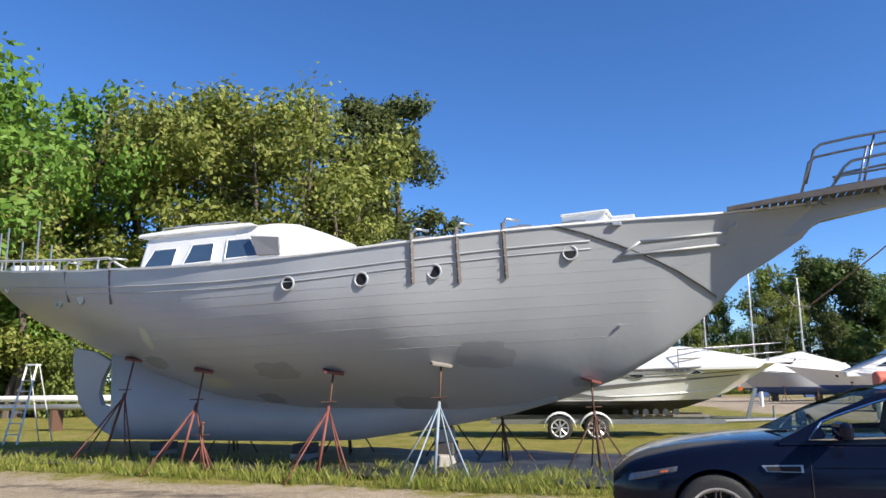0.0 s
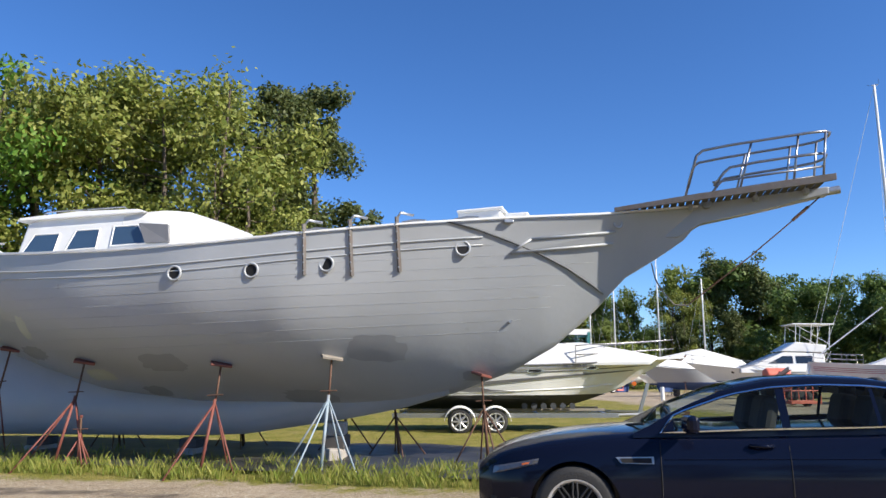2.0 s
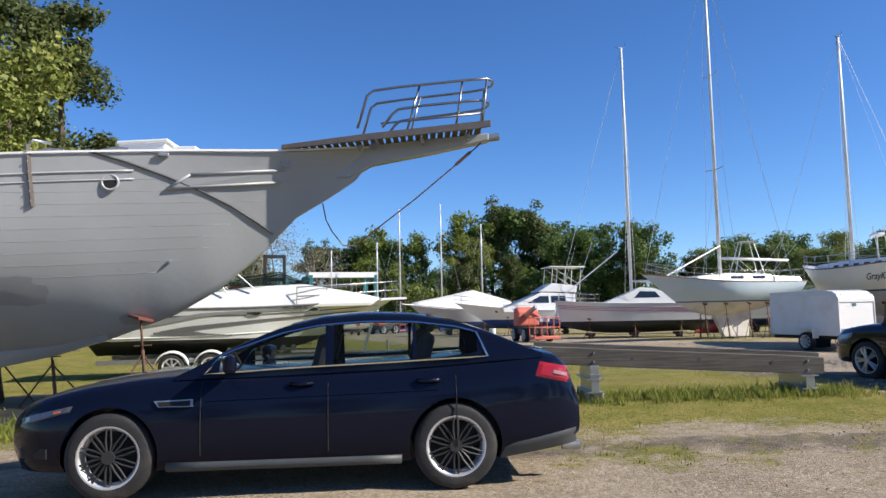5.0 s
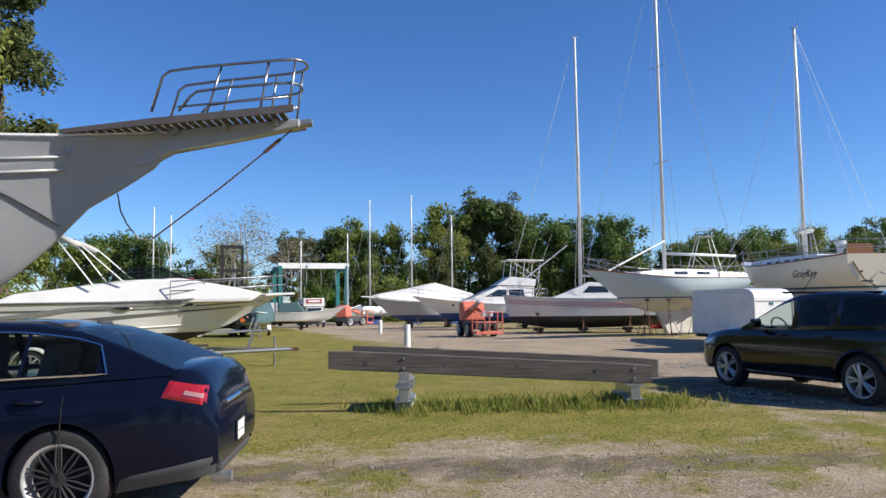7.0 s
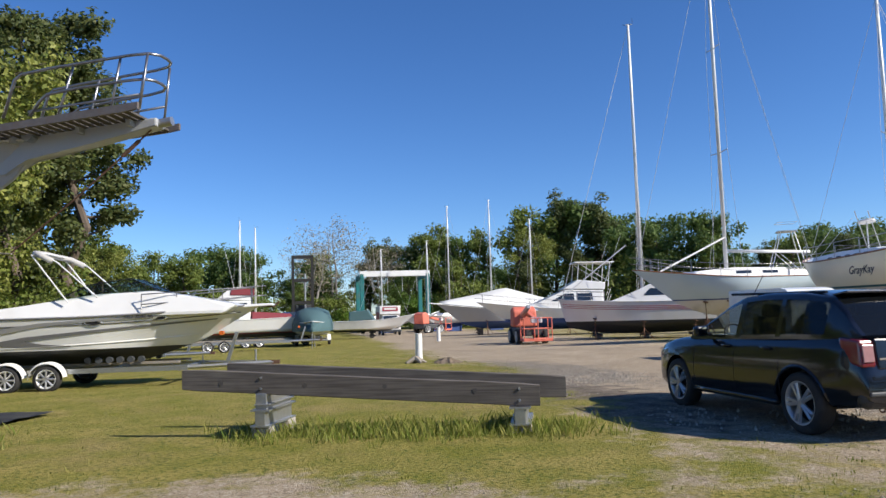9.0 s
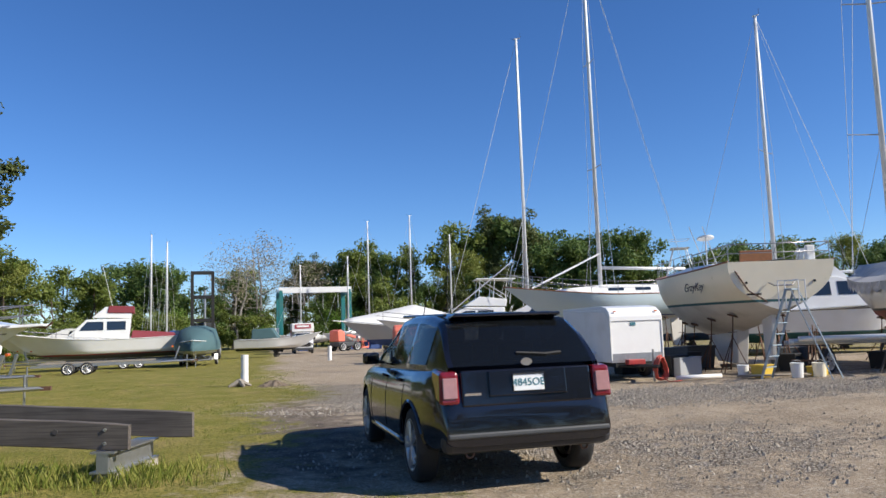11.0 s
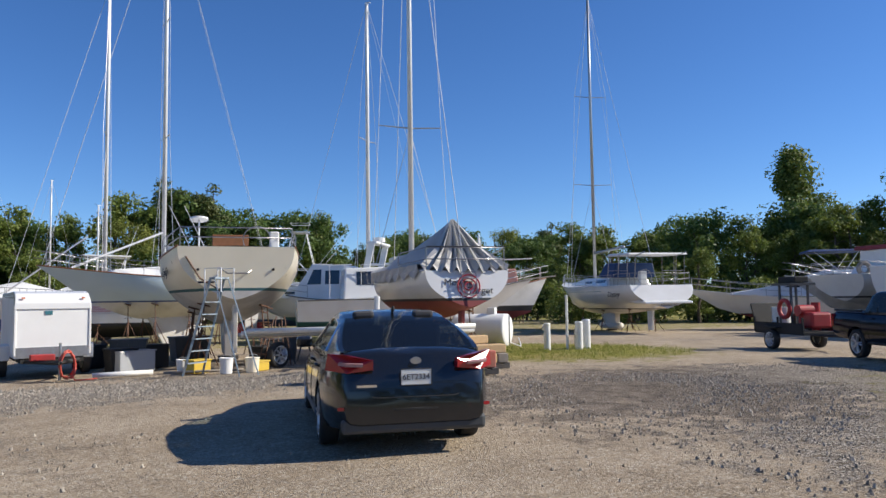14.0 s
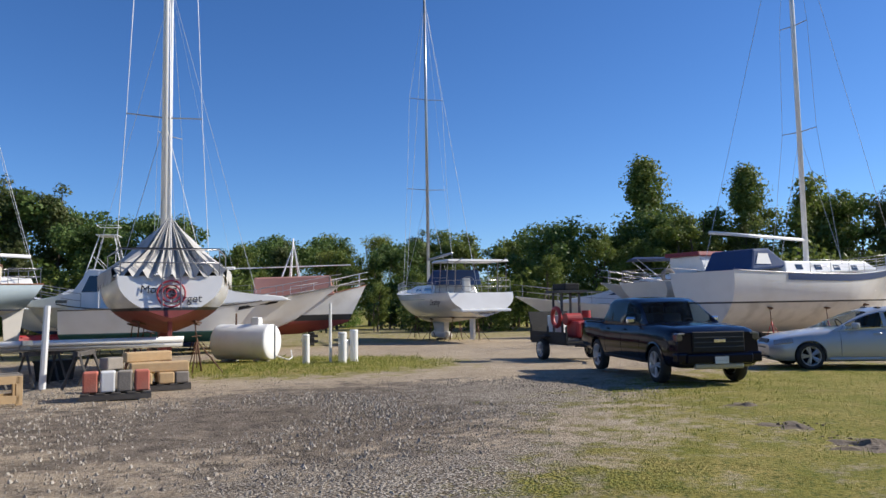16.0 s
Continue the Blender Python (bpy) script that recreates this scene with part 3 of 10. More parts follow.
SHEER_W = [(-19.6, 0.55), (-19, 0.85), (-18, 1.2), (-16, 1.75), (-14, 2.15), (-12, 2.38), (-10, 2.38), (-8, 2.08), (-6.5, 1.66), (-4.85, 1.06), (-3.2, 0.5), (-2.3, 0.2), (-1.97, 0.09)]


def smoothed(table, x, w=0.35):
    return sum(curve_at(table, x + d * w) for d in (-1, -0.5, 0, 0.5, 1)) / 5


def sch_half(u, z):
    """Half-breadth of the grey hull at a length and height."""
    zs, zc, ws = smoothed(SHEER_Z, u), curve_at(STEM, u), smoothed(SHEER_W, u)
    s = max(0.0, min(1.0, (z - zc) / max(0.05, zs - zc)))
    full = 1 - (1 - s) ** 3.2
    vee = s ** (0.85 + 0.5 * max(0.0, min(1.0, (u + 4.6) / 2.0)))
    k = max(0.0, min(1.0, (u + 8.5) / 4.5))
    aft = max(0.0, min(1.0, (-12.5 - u) / 4.0))
    r = full * (1 - k) + vee * k
    r = r * (1 - aft) + aft * (1 - (1 - s) ** 2.0)
    return 0.03 + (ws - 0.03) * r


def sch_side(u, z, out=0.0):
    """A point on the starboard side, which faces the road."""
    return Vector((u, -sch_half(u, z) - out, z))


def build_schooner():
    root = thing("schooner", "grey-painted steel schooner hull on rusty stands, under refit", "sailboat", SCH)
    us = list(np.linspace(-19.2, -1.97, 72))
    rings = []
    for u in us:
        zc, zs = curve_at(STEM, u), smoothed(SHEER_Z, u)
        side = [(u, sch_half(u, zc + (zs - zc) * k / 20), zc + (zs - zc) * k / 20) for k in range(21)]
        rings.append([(x, -y, z) for x, y, z in side[::-1]] + side)
    bm = loft(BM(), rings)
    bm.faces.new([v for v in bm.verts if abs(v.co.x + 19.2) < 1e-4])
    part("hull", bm, GREY_HULL, root, smooth=True)
    # keel with its foot
    kr = []
    for u in np.linspace(-15.9, -6.2, 24):
        zk, zc = curve_at(KEEL, u), curve_at(STEM, u) + 0.25
        kr.append([(u, -0.26, zc), (u, -0.16, zk + 0.25), (u, -0.11, zk), (u, 0.11, zk), (u, 0.16, zk + 0.25), (u, 0.26, zc)])
    part("keel", loft(BM(), kr, closed=True, caps=True), GREY_HULL, root, smooth=True)
    # rudder with the opening ahead of it
    rud = [(-15.85, 0.36), (-15.9, 0.42), (-16.2, 0.5), (-16.65, 0.78), (-16.95, 1.1), (-17.12, 1.5), (-17.22, 2.0), (-17.2, 2.34), (-16.5, 2.2), (-16.1, 2.0), (-16.35, 1.6), (-16.4, 1.3), (-16.3, 1.05), (-15.95, 1.0)]
    part("rudder", prism(BM(), rud, 0.06, 0.05, bevel=0.015), GREY_HULL, root)
    # deck, low bulwark cap and rubbing strakes
    part("deck", loft(BM(), [[(u, -smoothed(SHEER_W, u) + 0.06, smoothed(SHEER_Z, u) - 0.06), (u, 0, smoothed(SHEER_Z, u) + 0.02), (u, smoothed(SHEER_W, u) - 0.06, smoothed(SHEER_Z, u) - 0.06)] for u in us]), WHITE_PAINT, root)
    for sgn in (-1, 1):
        rail = [(u, sgn * (smoothed(SHEER_W, u) + 0.0), smoothed(SHEER_Z, u) + 0.02) for u in us]
        part("cap_rail", loft(BM(), [[(x, y - 0.035, z - 0.012), (x, y + 0.035, z - 0.012), (x, y + 0.035, z + 0.018), (x, y - 0.035, z + 0.018)] for x, y, z in rail], closed=True, caps=True), WHITE_PAINT, root, "white-edged cap rail")
    for drop, r in ((0.24, 0.016), (0.36, 0.012)):
        pts = [sch_side(u, smoothed(SHEER_Z, u) - drop - 0.006 * abs(u + 3), 0.004) for u in us if -19 < u < -5.2]
        part("strake", tube(BM(), pts, r, 6), GREY_HULL, root, smooth=True)
    # plating seams, faintly proud
    for k in range(9):
        z0 = 1.95 + 0.17 * k
        pts = [sch_side(u, z0 + 0.012 * max(0, u + 12) ** 1.6, 0.001) for u in us if -14 < u < -3.4 and z0 + 0.012 * max(0, u + 12) ** 1.6 < smoothed(SHEER_Z, u) - 0.35 and z0 > curve_at(STEM, u) + 0.3]
        if len(pts) > 3:
            part("weld_seam", tube(BM(), pts, 0.002, 5), GREY_HULL, root, smooth=True)
    # portholes
    for u, z in ((-10.15, 3.12), (-8.88, 3.14), (-7.72, 3.23), (-5.68, 3.50)):
        p = sch_side(u, z)
        nrm = (Vector((0, -1, 0)) + Vector((0.3 if u > -7 else 0.05, 0, 0))).normalized()
        port = part("porthole", ring(BM(), p + nrm * 0.012, nrm, 0.112, 0.02, 28, 8), GREY_HULL, root, "round porthole with a grey rim", smooth=True)
        part("glass", disc(BM(), p + nrm * 0.006, nrm, 0.103, 0.012, 24), DARK, port)
    for u, z in ((-16.15, 3.17), (-15.25, 3.17)):
        p = sch_side(u, z)
        nrm = Vector((-0.25, -1, -0.1)).normalized()
        port = part("porthole", ring(BM(), p + nrm * 0.0, nrm, 0.11, 0.018, 24, 6), GREY_HULL, root, "round porthole in the quarter", smooth=True)
        part("glass", disc(BM(), p + nrm * 0.008, nrm, 0.10, 0.012, 24), BLUE_GLASS, port)
    p = sch_side(-18.3, 3.62)
    part("fairlead", ring(BM(), p, (-0.3, -1, 0), 0.075, 0.02, 20, 6), WHITE_PAINT, root, smooth=True)
    # chain plates with bolts
    for u, ztop, ln in ((-8.05, 3.86, 0.80), (-7.35, 3.93, 0.88), (-6.64, 3.98, 0.86), (-15.7, 3.86, 0.72), (-14.25, 3.80, 0.80)):
        top, foot = sch_side(u, ztop - 0.14, 0.02), sch_side(u, ztop - ln, 0.015)
        top.z = ztop
        cp = part("chainplate", tube(BM(), [top, top * 0.5 + foot * 0.5 + Vector((0, -0.01, 0)), foot], 0.036, 4), PLATE_STEEL, root, "rust-streaked steel chain plate")
        for k in range(6):
            q = top.lerp(foot, 0.12 + 0.16 * k)
            part("bolt", disc(BM(), q + Vector((0, -0.045, 0)), (0, -1, 0), 0.012, 0.02, 8), GALV, cp)
        fit = tube(BM(), [top + Vector((0, 0.02, -0.02)), top + Vector((0.05, 0.05, 0.07)), top + Vector((0.2, 0.25, 0.06))], 0.022, 6)
        part("shackle", fit, GALV, cp, smooth=True)
    # dark strip laid from the deck edge to the stem in place of a shadow line
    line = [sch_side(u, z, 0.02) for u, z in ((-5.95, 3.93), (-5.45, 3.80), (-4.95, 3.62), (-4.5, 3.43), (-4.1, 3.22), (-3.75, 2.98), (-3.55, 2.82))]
    part("bow_shadow_strip", tube(BM(), line, 0.016, 5), CHARCOAL, root, "dark strip standing in for a shadow line along the bow", smooth=True)
    # hawse plate and anchor roller pad near the bow
    a = [sch_side(-4.95, 3.44, 0.01), sch_side(-3.35, 3.62, 0.01), sch_side(-3.3, 3.80, 0.01), sch_side(-4.62, 3.66, 0.01)]
    part("bow_plate", panel(BM(), a, 0.016), GREY_HULL, root)
    for q0, q1 in ((a[0], a[1]), (a[3], a[2]), (a[0], a[3])):
        part("plate_edge", tube(BM(), [q0 + Vector((0, -0.02, 0)), q1 + Vector((0, -0.02, 0))], 0.022, 6), GREY_HULL, root, smooth=True)
    part("hawse_hole", ring(BM(), sch_side(-3.25, 3.93), (0.35, -1, 0.1), 0.07, 0.02, 18, 6), GREY_HULL, root, smooth=True)
    part("vent_knob", disc(BM(), sch_side(-5.05, 2.36, 0.02), (0.2, -1, 0), 0.025, 0.05, 12), GALV, root)
    bm = box(BM(), (0.16, 0.07, 0.06), sch_side(-4.95, 3.93, 0.03), (0, 0, 20), 0.015)
    part("fender_cleat", bm, GALV, root)
    # dark and pale paint patches
    rnd = random.Random(2)
    for u, z, ru, rz, material in ((-7.15, 1.92, 0.42, 0.22, GREY_DARK), (-10.8, 1.72, 0.42, 0.14, GREY_DARK), (-8.6, 1.12, 0.45, 0.14, GREY_DARK), (-13.9, 1.92, 0.42, 0.12, GREY_DARK),
                                   (-13.55, 2.35, 0.13, 0.2, GREY_PALE), (-12.5, 1.52, 0.35, 0.10, GREY_PALE), (-5.7, 1.48, 0.22, 0.1, GREY_DARK), (-11.6, 1.22, 0.3, 0.1, GREY_DARK)):
        bm = BM()
        n, rows = 28, []
        ph = [rnd.uniform(0.85, 1.15) for _ in range(n)]
        for rad in (0.02, 0.4, 0.7, 1.0):
            rows.append([sch_side(u + ru * rad * ph[k] * math.copysign(abs(math.cos(6.2832 * k / n)) ** 0.7, math.cos(6.2832 * k / n)), max(curve_at(STEM, u) + 0.06, z + rz * rad * ph[k] * math.copysign(abs(math.sin(6.2832 * k / n)) ** 0.7, math.sin(6.2832 * k / n))), 0.005) for k in range(n)])
        part("paint_patch", loft(bm, rows, closed=True), material, root, "uneven patch of bare primer", smooth=True)
    # deckhouse with raked windows and a rounded fore end
    zf = 3.45
    house = [(-14.1, zf), (-14.0, 4.32), (-13.6, 4.42), (-11.7, 4.42), (-11.0, 3.95), (-10.7, zf)]
    part("deckhouse", prism(BM(), house, 1.62, 1.42, bevel=0.05), WHITE_PAINT, root)
    part("deckhouse_roof", prism(BM(), [(-14.2, 4.36), (-14.15, 4.43), (-12.9, 4.49), (-11.6, 4.46), (-11.4, 4.38)], 1.52, 1.46, bevel=0.02), WHITE_PAINT, root)
    rows = []
    for u, top in ((-11.9, 4.40), (-11.5, 4.46), (-11.1, 4.47), (-10.8, 4.44), (-10.62, 4.36), (-10.5, 4.22), (-10.44, 4.02), (-10.42, zf)):
        pull = 1 - 0.42 * max(0.0, (u + 11.1) / 0.7) ** 2
        rows.append([(u, 1.62 * pull, zf), (u, (1.62 - 0.12 * (top - zf)) * pull, zf + (top - zf) * 0.6), (u, 1.44 * pull, zf + (top - zf) * 0.93), (u, 1.1 * pull, top), (u, 0, top + 0.02 * pull)])
        rows[-1] += [(a, -b, c) for a, b, c in rows[-1][-2::-1]]
    part("dodger", loft(BM(), rows), WHITE_GEL, root, "rounded white coachroof", smooth=True)
    part("dodger_window", panel(BM(), [(-11.5, -1.53, 4.17), (-11.3, -1.60, 3.80), (-10.86, -1.54, 3.80), (-10.92, -1.50, 4.12)], 0.03), GREY_STRIPE, root, "recessed dark side window")
    hw = lambda z: -(1.62 - 0.2 * (z - zf) / (4.42 - zf)) - 0.006
    for quad in (((-13.95, 3.72), (-13.25, 3.72), (-13.2, 4.08), (-13.75, 4.08)), ((-13.0, 3.74), (-12.35, 3.76), (-12.35, 4.12), (-12.85, 4.12)), ((-12.05, 3.78), (-11.3, 3.80), (-11.55, 4.15), (-12.05, 4.15))):
        part("window", panel(BM(), [(x, hw(z), z) for x, z in quad], 0.006), BLUE_GLASS, root, "blue-tinted deckhouse window")
        part("window_frame", tube(BM(), [(x, hw(z), z) for x, z in (*quad, quad[0])], 0.018, 5), WHITE_PAINT, root)
    for x0 in (-13.4, -12.6):
        part("roof_rail", tube(BM(), [(x0 - 0.5, -1.2, 4.50), (x0 - 0.4, -1.2, 4.58), (x0 + 0.5, -1.2, 4.58), (x0 + 0.6, -1.2, 4.50)], 0.014, 6), GALV, root)
    # hatch box forward
    part("fore_hatch", box(BM(), (0.75, 0.8, 0.28), (-5.6, 0.1, 4.18), (0, -2, 0), 0.02), WHITE_PAINT, root)
    part("hatch_lid", box(BM(), (0.82, 0.9, 0.05), (-5.58, 0.1, 4.33), (0, -2, 0), 0.02), WHITE_PAINT, root)
    part("fore_hatch", box(BM(), (0.4, 0.7, 0.2), (-4.95, 0.1, 4.16), (0, 0, 0), 0.02), WHITE_PAINT, root)
    # quarter rail: top bar, posts, bare stanchions
    qr = [(u, -(smoothed(SHEER_W, u) - 0.08), smoothed(SHEER_Z, u) + 0.26) for u in np.linspace(-19.3, -14.4, 16)]
    qr = qr + [(-14.1, -2.05, 3.75), (-13.8, -2.1, 3.62)]
    part("quarter_rail", tube(BM(), qr, 0.026, 8), PALE_RAIL, root, smooth=True)
    part("quarter_rail", tube(BM(), [(x, y + 2 * abs(y), z) for x, y, z in qr], 0.026, 8), PALE_RAIL, root, smooth=True)
    for x, y, z in qr[:16:2]:
        part("rail_post", tube(BM(), [(x, y, z - 0.28), (x, y, z)], 0.022, 6), WHITE_PAINT, root)
    for u, h in ((-19.2, 0.95), (-18.7, 1.05), (-17.9, 0.72), (-17.2, 1.15), (-16.6, 0.6)):
        y = -(smoothed(SHEER_W, u) - 0.2)
        part("stanchion", tube(BM(), [(u, y, smoothed(SHEER_Z, u)), (u, y, smoothed(SHEER_Z, u) + h)], 0.018, 6), GALV, root)
    for u in (-18.2, -17.5, -16.9):
        part("deck_fitting", box(BM(), (0.3, 0.16, 0.16), (u, -(smoothed(SHEER_W, u) - 0.3), smoothed(SHEER_Z, u) + 0.1), (0, 0, 12), 0.03), WHITE_PAINT, root)
    # bowsprit beam, its cap, platform of slats, pulpit
    sprit = [(-3.4, 3.75), (-3.3, 4.18), (-2.0, 4.26), (0.0, 4.42), (0.0, 4.30), (-0.9, 4.12), (-1.95, 3.95), (-2.3, 3.72)]
    part("bowsprit", prism(BM(), sprit, 0.10, 0.13, bevel=0.02), GREY_HULL, root)
    part("sprit_end", disc(BM(), (0.06, 0, 4.37), (1, 0, 0.12), 0.065, 0.24, 18), GALV, root, "capped steel tube")
    for sgn in (-1, 1):
        part("platform_frame", prism(BM(), [(-3.3, 4.10), (-3.3, 4.17), (-2.0, 4.32), (-0.1, 4.50), (0.0, 4.51), (0.0, 4.41), (-0.2, 4.38)], 0.025, 0.025, sgn * 0.58, bevel=0.006), PLATE_STEEL, root, "tarnished steel edge of the bowsprit platform")
    for k in range(26):
        u = -3.2 + 0.12 * k
        z = 4.235 + (u + 3.3) * 0.087
        part("platform_slat", box(BM(), (0.085, 1.12, 0.03), (u, 0, z - 0.095), (0, -5, 0)), OLD_WOOD, root)
    for u in (-2.1, -1.1, -0.35):
        part("bracket", box(BM(), (0.07, 0.5, 0.16), (u, 0, 4.22 + (u + 2.1) * 0.09), (0, -5, 0), 0.015), GREY_HULL, root)
    part("anchor_winch", disc(BM(), (-1.85, -0.16, 4.24), (0, 1, 0), 0.08, 0.2, 16), GALV, root)
    for lift, front, back in ((0.75, 0.10, -1.95), (0.40, 0.02, -1.55), (0.18, -0.1, -1.75)):
        zz = lambda u: 4.52 + 0.095 * (u + 0.1) + lift
        if lift == 0.18:
            for sgn in (-1, 1):
                part("pulpit_rail", tube(BM(), [(back, sgn * 0.36, zz(back)), (front, sgn * 0.32, zz(front))], 0.018, 8), STAINLESS, root, smooth=True)
            continue
        half = [(back - 0.18, -0.36, zz(back) - (0.62 if lift > 0.5 else 0.3)), (back - 0.02, -0.36, zz(back) - 0.09), (back + 0.08, -0.36, zz(back) - 0.01), (back + 0.5, -0.36, zz(back + 0.5)),
                (front - 0.35, -0.33, zz(front - 0.35)), (front - 0.12, -0.28, zz(front - 0.1)), (front - 0.02, -0.15, zz(front))]
        part("pulpit_rail", tube(BM(), half + [(front, 0, zz(front))] + [(x, -y, z) for x, y, z in half[::-1]], 0.022, 8), STAINLESS, root, smooth=True)
    for sgn in (-1, 1):
        for u0, u1 in ((-1.35, -1.12), (-0.55, -0.42), (-0.12, -0.02)):
            part("pulpit_post", tube(BM(), [(u0, sgn * 0.34, 4.5 + 0.09 * u0), (u1, sgn * 0.31, 4.52 + 0.095 * (u1 + 0.1) + 0.74)], 0.018, 8), STAINLESS, root, smooth=True)
    # bobstay with its turnbuckle, and a hanging warp
    part("bobstay", tube(BM(), [(-0.12, -0.02, 4.28), (-0.35, -0.02, 4.08), (-1.2, -0.04, 3.38), (-2.2, -0.05, 2.62)], 0.012, 6), RUSTY, root)
    part("turnbuckle", tube(BM(), [(-0.3, -0.02, 4.13), (-0.55, -0.02, 3.92)], 0.028, 6), RUSTY, root)
    part("warp", tube(BM(), [(-2.75, 0, 3.32), (-2.7, 0, 3.05), (-2.6, 0, 2.85), (-2.42, 0, 2.62), (-2.2, -0.05, 2.60)], 0.012, 6), GREY_WOOD, root)
    # deck rigging scraps along the rail
    for u in (-8.4, -7.9, -6.4, -5.6):
        q = sch_side(u, smoothed(SHEER_Z, u))
        part("deck_fitting", tube(BM(), [(u - 0.2, q.y + 0.05, q.z + 0.05), (u, q.y + 0.08, q.z + 0.09), (u + 0.2, q.y + 0.05, q.z + 0.06)], 0.022, 6), GALV, root)
    return root


build_schooner()


def build_stand(top, foot_z, lean=(0, 0), paint=RED_OXIDE, pad_paint=RED_OXIDE, spread=0.62, turn=0.0, pad=(0.34, 0.22), label="rust-red tripod boat stand", legs=4):
    """A boat stand: pad on a screw with a cross handle, a pipe and splayed legs."""
    root = thing("boat_stand", label, "boat stand", pose(top[0], top[1], foot_z), "boat stands")
    h = top[2] - foot_z
    collar = h * 0.66
    part("screw", tube(BM(), [(lean[0] * 0.3, lean[1] * 0.3, collar * 0.9), (0, 0, h - 0.03)], 0.018, 8), RUSTY, root, smooth=True)
    part("pipe", tube(BM(), [(lean[0], lean[1], 0.08), (lean[0] * 0.3, lean[1] * 0.3, collar)], 0.026, 8), paint, root, smooth=True)
    bm = BM()
    box(bm, (pad[0], pad[1], 0.045), (0, 0, h - 0.02), (14, 8, math.degrees(turn)), 0.008)
    part("pad", bm, pad_paint, root)
    c = Vector((lean[0] * 0.3, lean[1] * 0.3, collar))
    part("handle", tube(BM(), [c + Vector((-0.13, 0.02, 0.06)), c + Vector((0.13, -0.02, 0.07))], 0.012, 6), RUSTY, root)
    for k in range(legs):
        a = turn + 2 * math.pi * (k + 0.5) / legs
        rr = spread * (0.9 + 0.2 * ((k * 7) % 3) / 2)
        foot = Vector((lean[0] + rr * math.cos(a), lean[1] + rr * math.sin(a), 0.0))
        part("leg", tube(BM(), [c + Vector((0, 0, -0.06)), foot], 0.0145, 7), paint, root, smooth=True)
    return root


def sch_to_world(u, w, z):
    return SCH @ Vector((u, w, z))


# starboard stands, nearest first
for (x, y), (u, z), paint, padp, lab, lean in (
        ((0.1, 11.5), (-7.84, 1.81), PALE_STEEL, GREY_WOOD, "pale blue steel tripod boat stand with a wood-faced pad", (-0.1, -0.42)),
        ((-2.05, 11.75), (-9.70, 1.71), RED_OXIDE, RED_OXIDE, "rust-red tripod boat stand with a chain", (-0.15, -0.42)),
        ((-4.7, 13.0), (-12.42, 1.77), RED_OXIDE, RED_OXIDE, "rust-red tripod boat stand against the bilge", (-0.22, -0.38)),
        ((-6.55, 14.3), (-14.68, 2.03), RED_OXIDE, RED_OXIDE, "tall rust-red tripod boat stand under the quarter", (-0.35, -0.3))):
    p = sch_to_world(u, -sch_half(u, z) - 0.05, z)
    build_stand((p.x, p.y, z), 0.0, lean, paint, padp, 0.72, 0.3, label=lab)
build_stand((-4.05, 12.75, 0.85), 0.0, (0, 0), RED_OXIDE, RED_OXIDE, 0.3, 0.2, (0.05, 0.05), "short rust-red stand base with no pad")
for u, z, side in ((-5.6, 1.52, -1), (-7.4, 1.25, 1), (-8.6, 1.4, 1), (-11, 1.5, 1), (-13.4, 1.5, 1)):
    p = sch_to_world(u, side * (sch_half(u, z) + 0.05), z)
    build_stand((p.x, p.y, z), ground_z(p.x, p.y), (0.1, 0.05), RUSTY, RED_OXIDE, 0.6, 0.9, label="dark rusty tripod boat stand")
for u, hh in ((-8.3, 0.68), (-11.2, 0.36), (-14.6, 0.32)):
    q = sch_to_world(u, 0, 0)
    pile = thing("keel_block_stack", "stack of timber and concrete blocks under the keel", "blocking", pose(q.x, q.y, 0, 0, 0, AHEAD))
    n = max(1, round(hh / 0.2))
    for k in range(n):
        part("concrete_block" if k % 2 == 0 else "timber_block", box(BM(), (0.34, 0.5, hh / n - 0.006), (0.03 * (k % 2), 0, (k + 0.5) * hh / n), (0, 0, 8 * k), 0.015), CONCRETE if k % 2 == 0 else OLD_WOOD, pile)
p = sch_to_world(-8.15, -0.45, 0)
rock = thing("concrete_block", "broken pale concrete block on the ground sheet", "block", pose(p.x, p.y, 0, 0, 0, 20))
part("lump", box(BM(), (0.26, 0.24, 0.26), (0, 0, 0.13), (0, 4, 0), 0.03), CONCRETE, rock)


def build_sheet():
    bm = BM()
    rows = []
    for v in np.linspace(-2.1, 2.4, 24):
        rows.append([(u, v + 0.18 * noise.noise((u * 0.4, v, 3)), 0.045 + 0.03 * noise.noise((u * 0.9, v * 1.7, 1)) + 0.015 * noise.noise((u * 3, v * 4, 5))) for u in np.linspace(-18.5, -3.2, 70)])
    loft(bm, rows)
    ob = part("ground_sheet", bm, BLACK_SHEET, None, smooth=True)
    ob.matrix_world = SCH
    ob.location.z = 0.03
    tagged(ob, "creased black plastic sheet spread under the schooner", "ground sheet")


build_sheet()


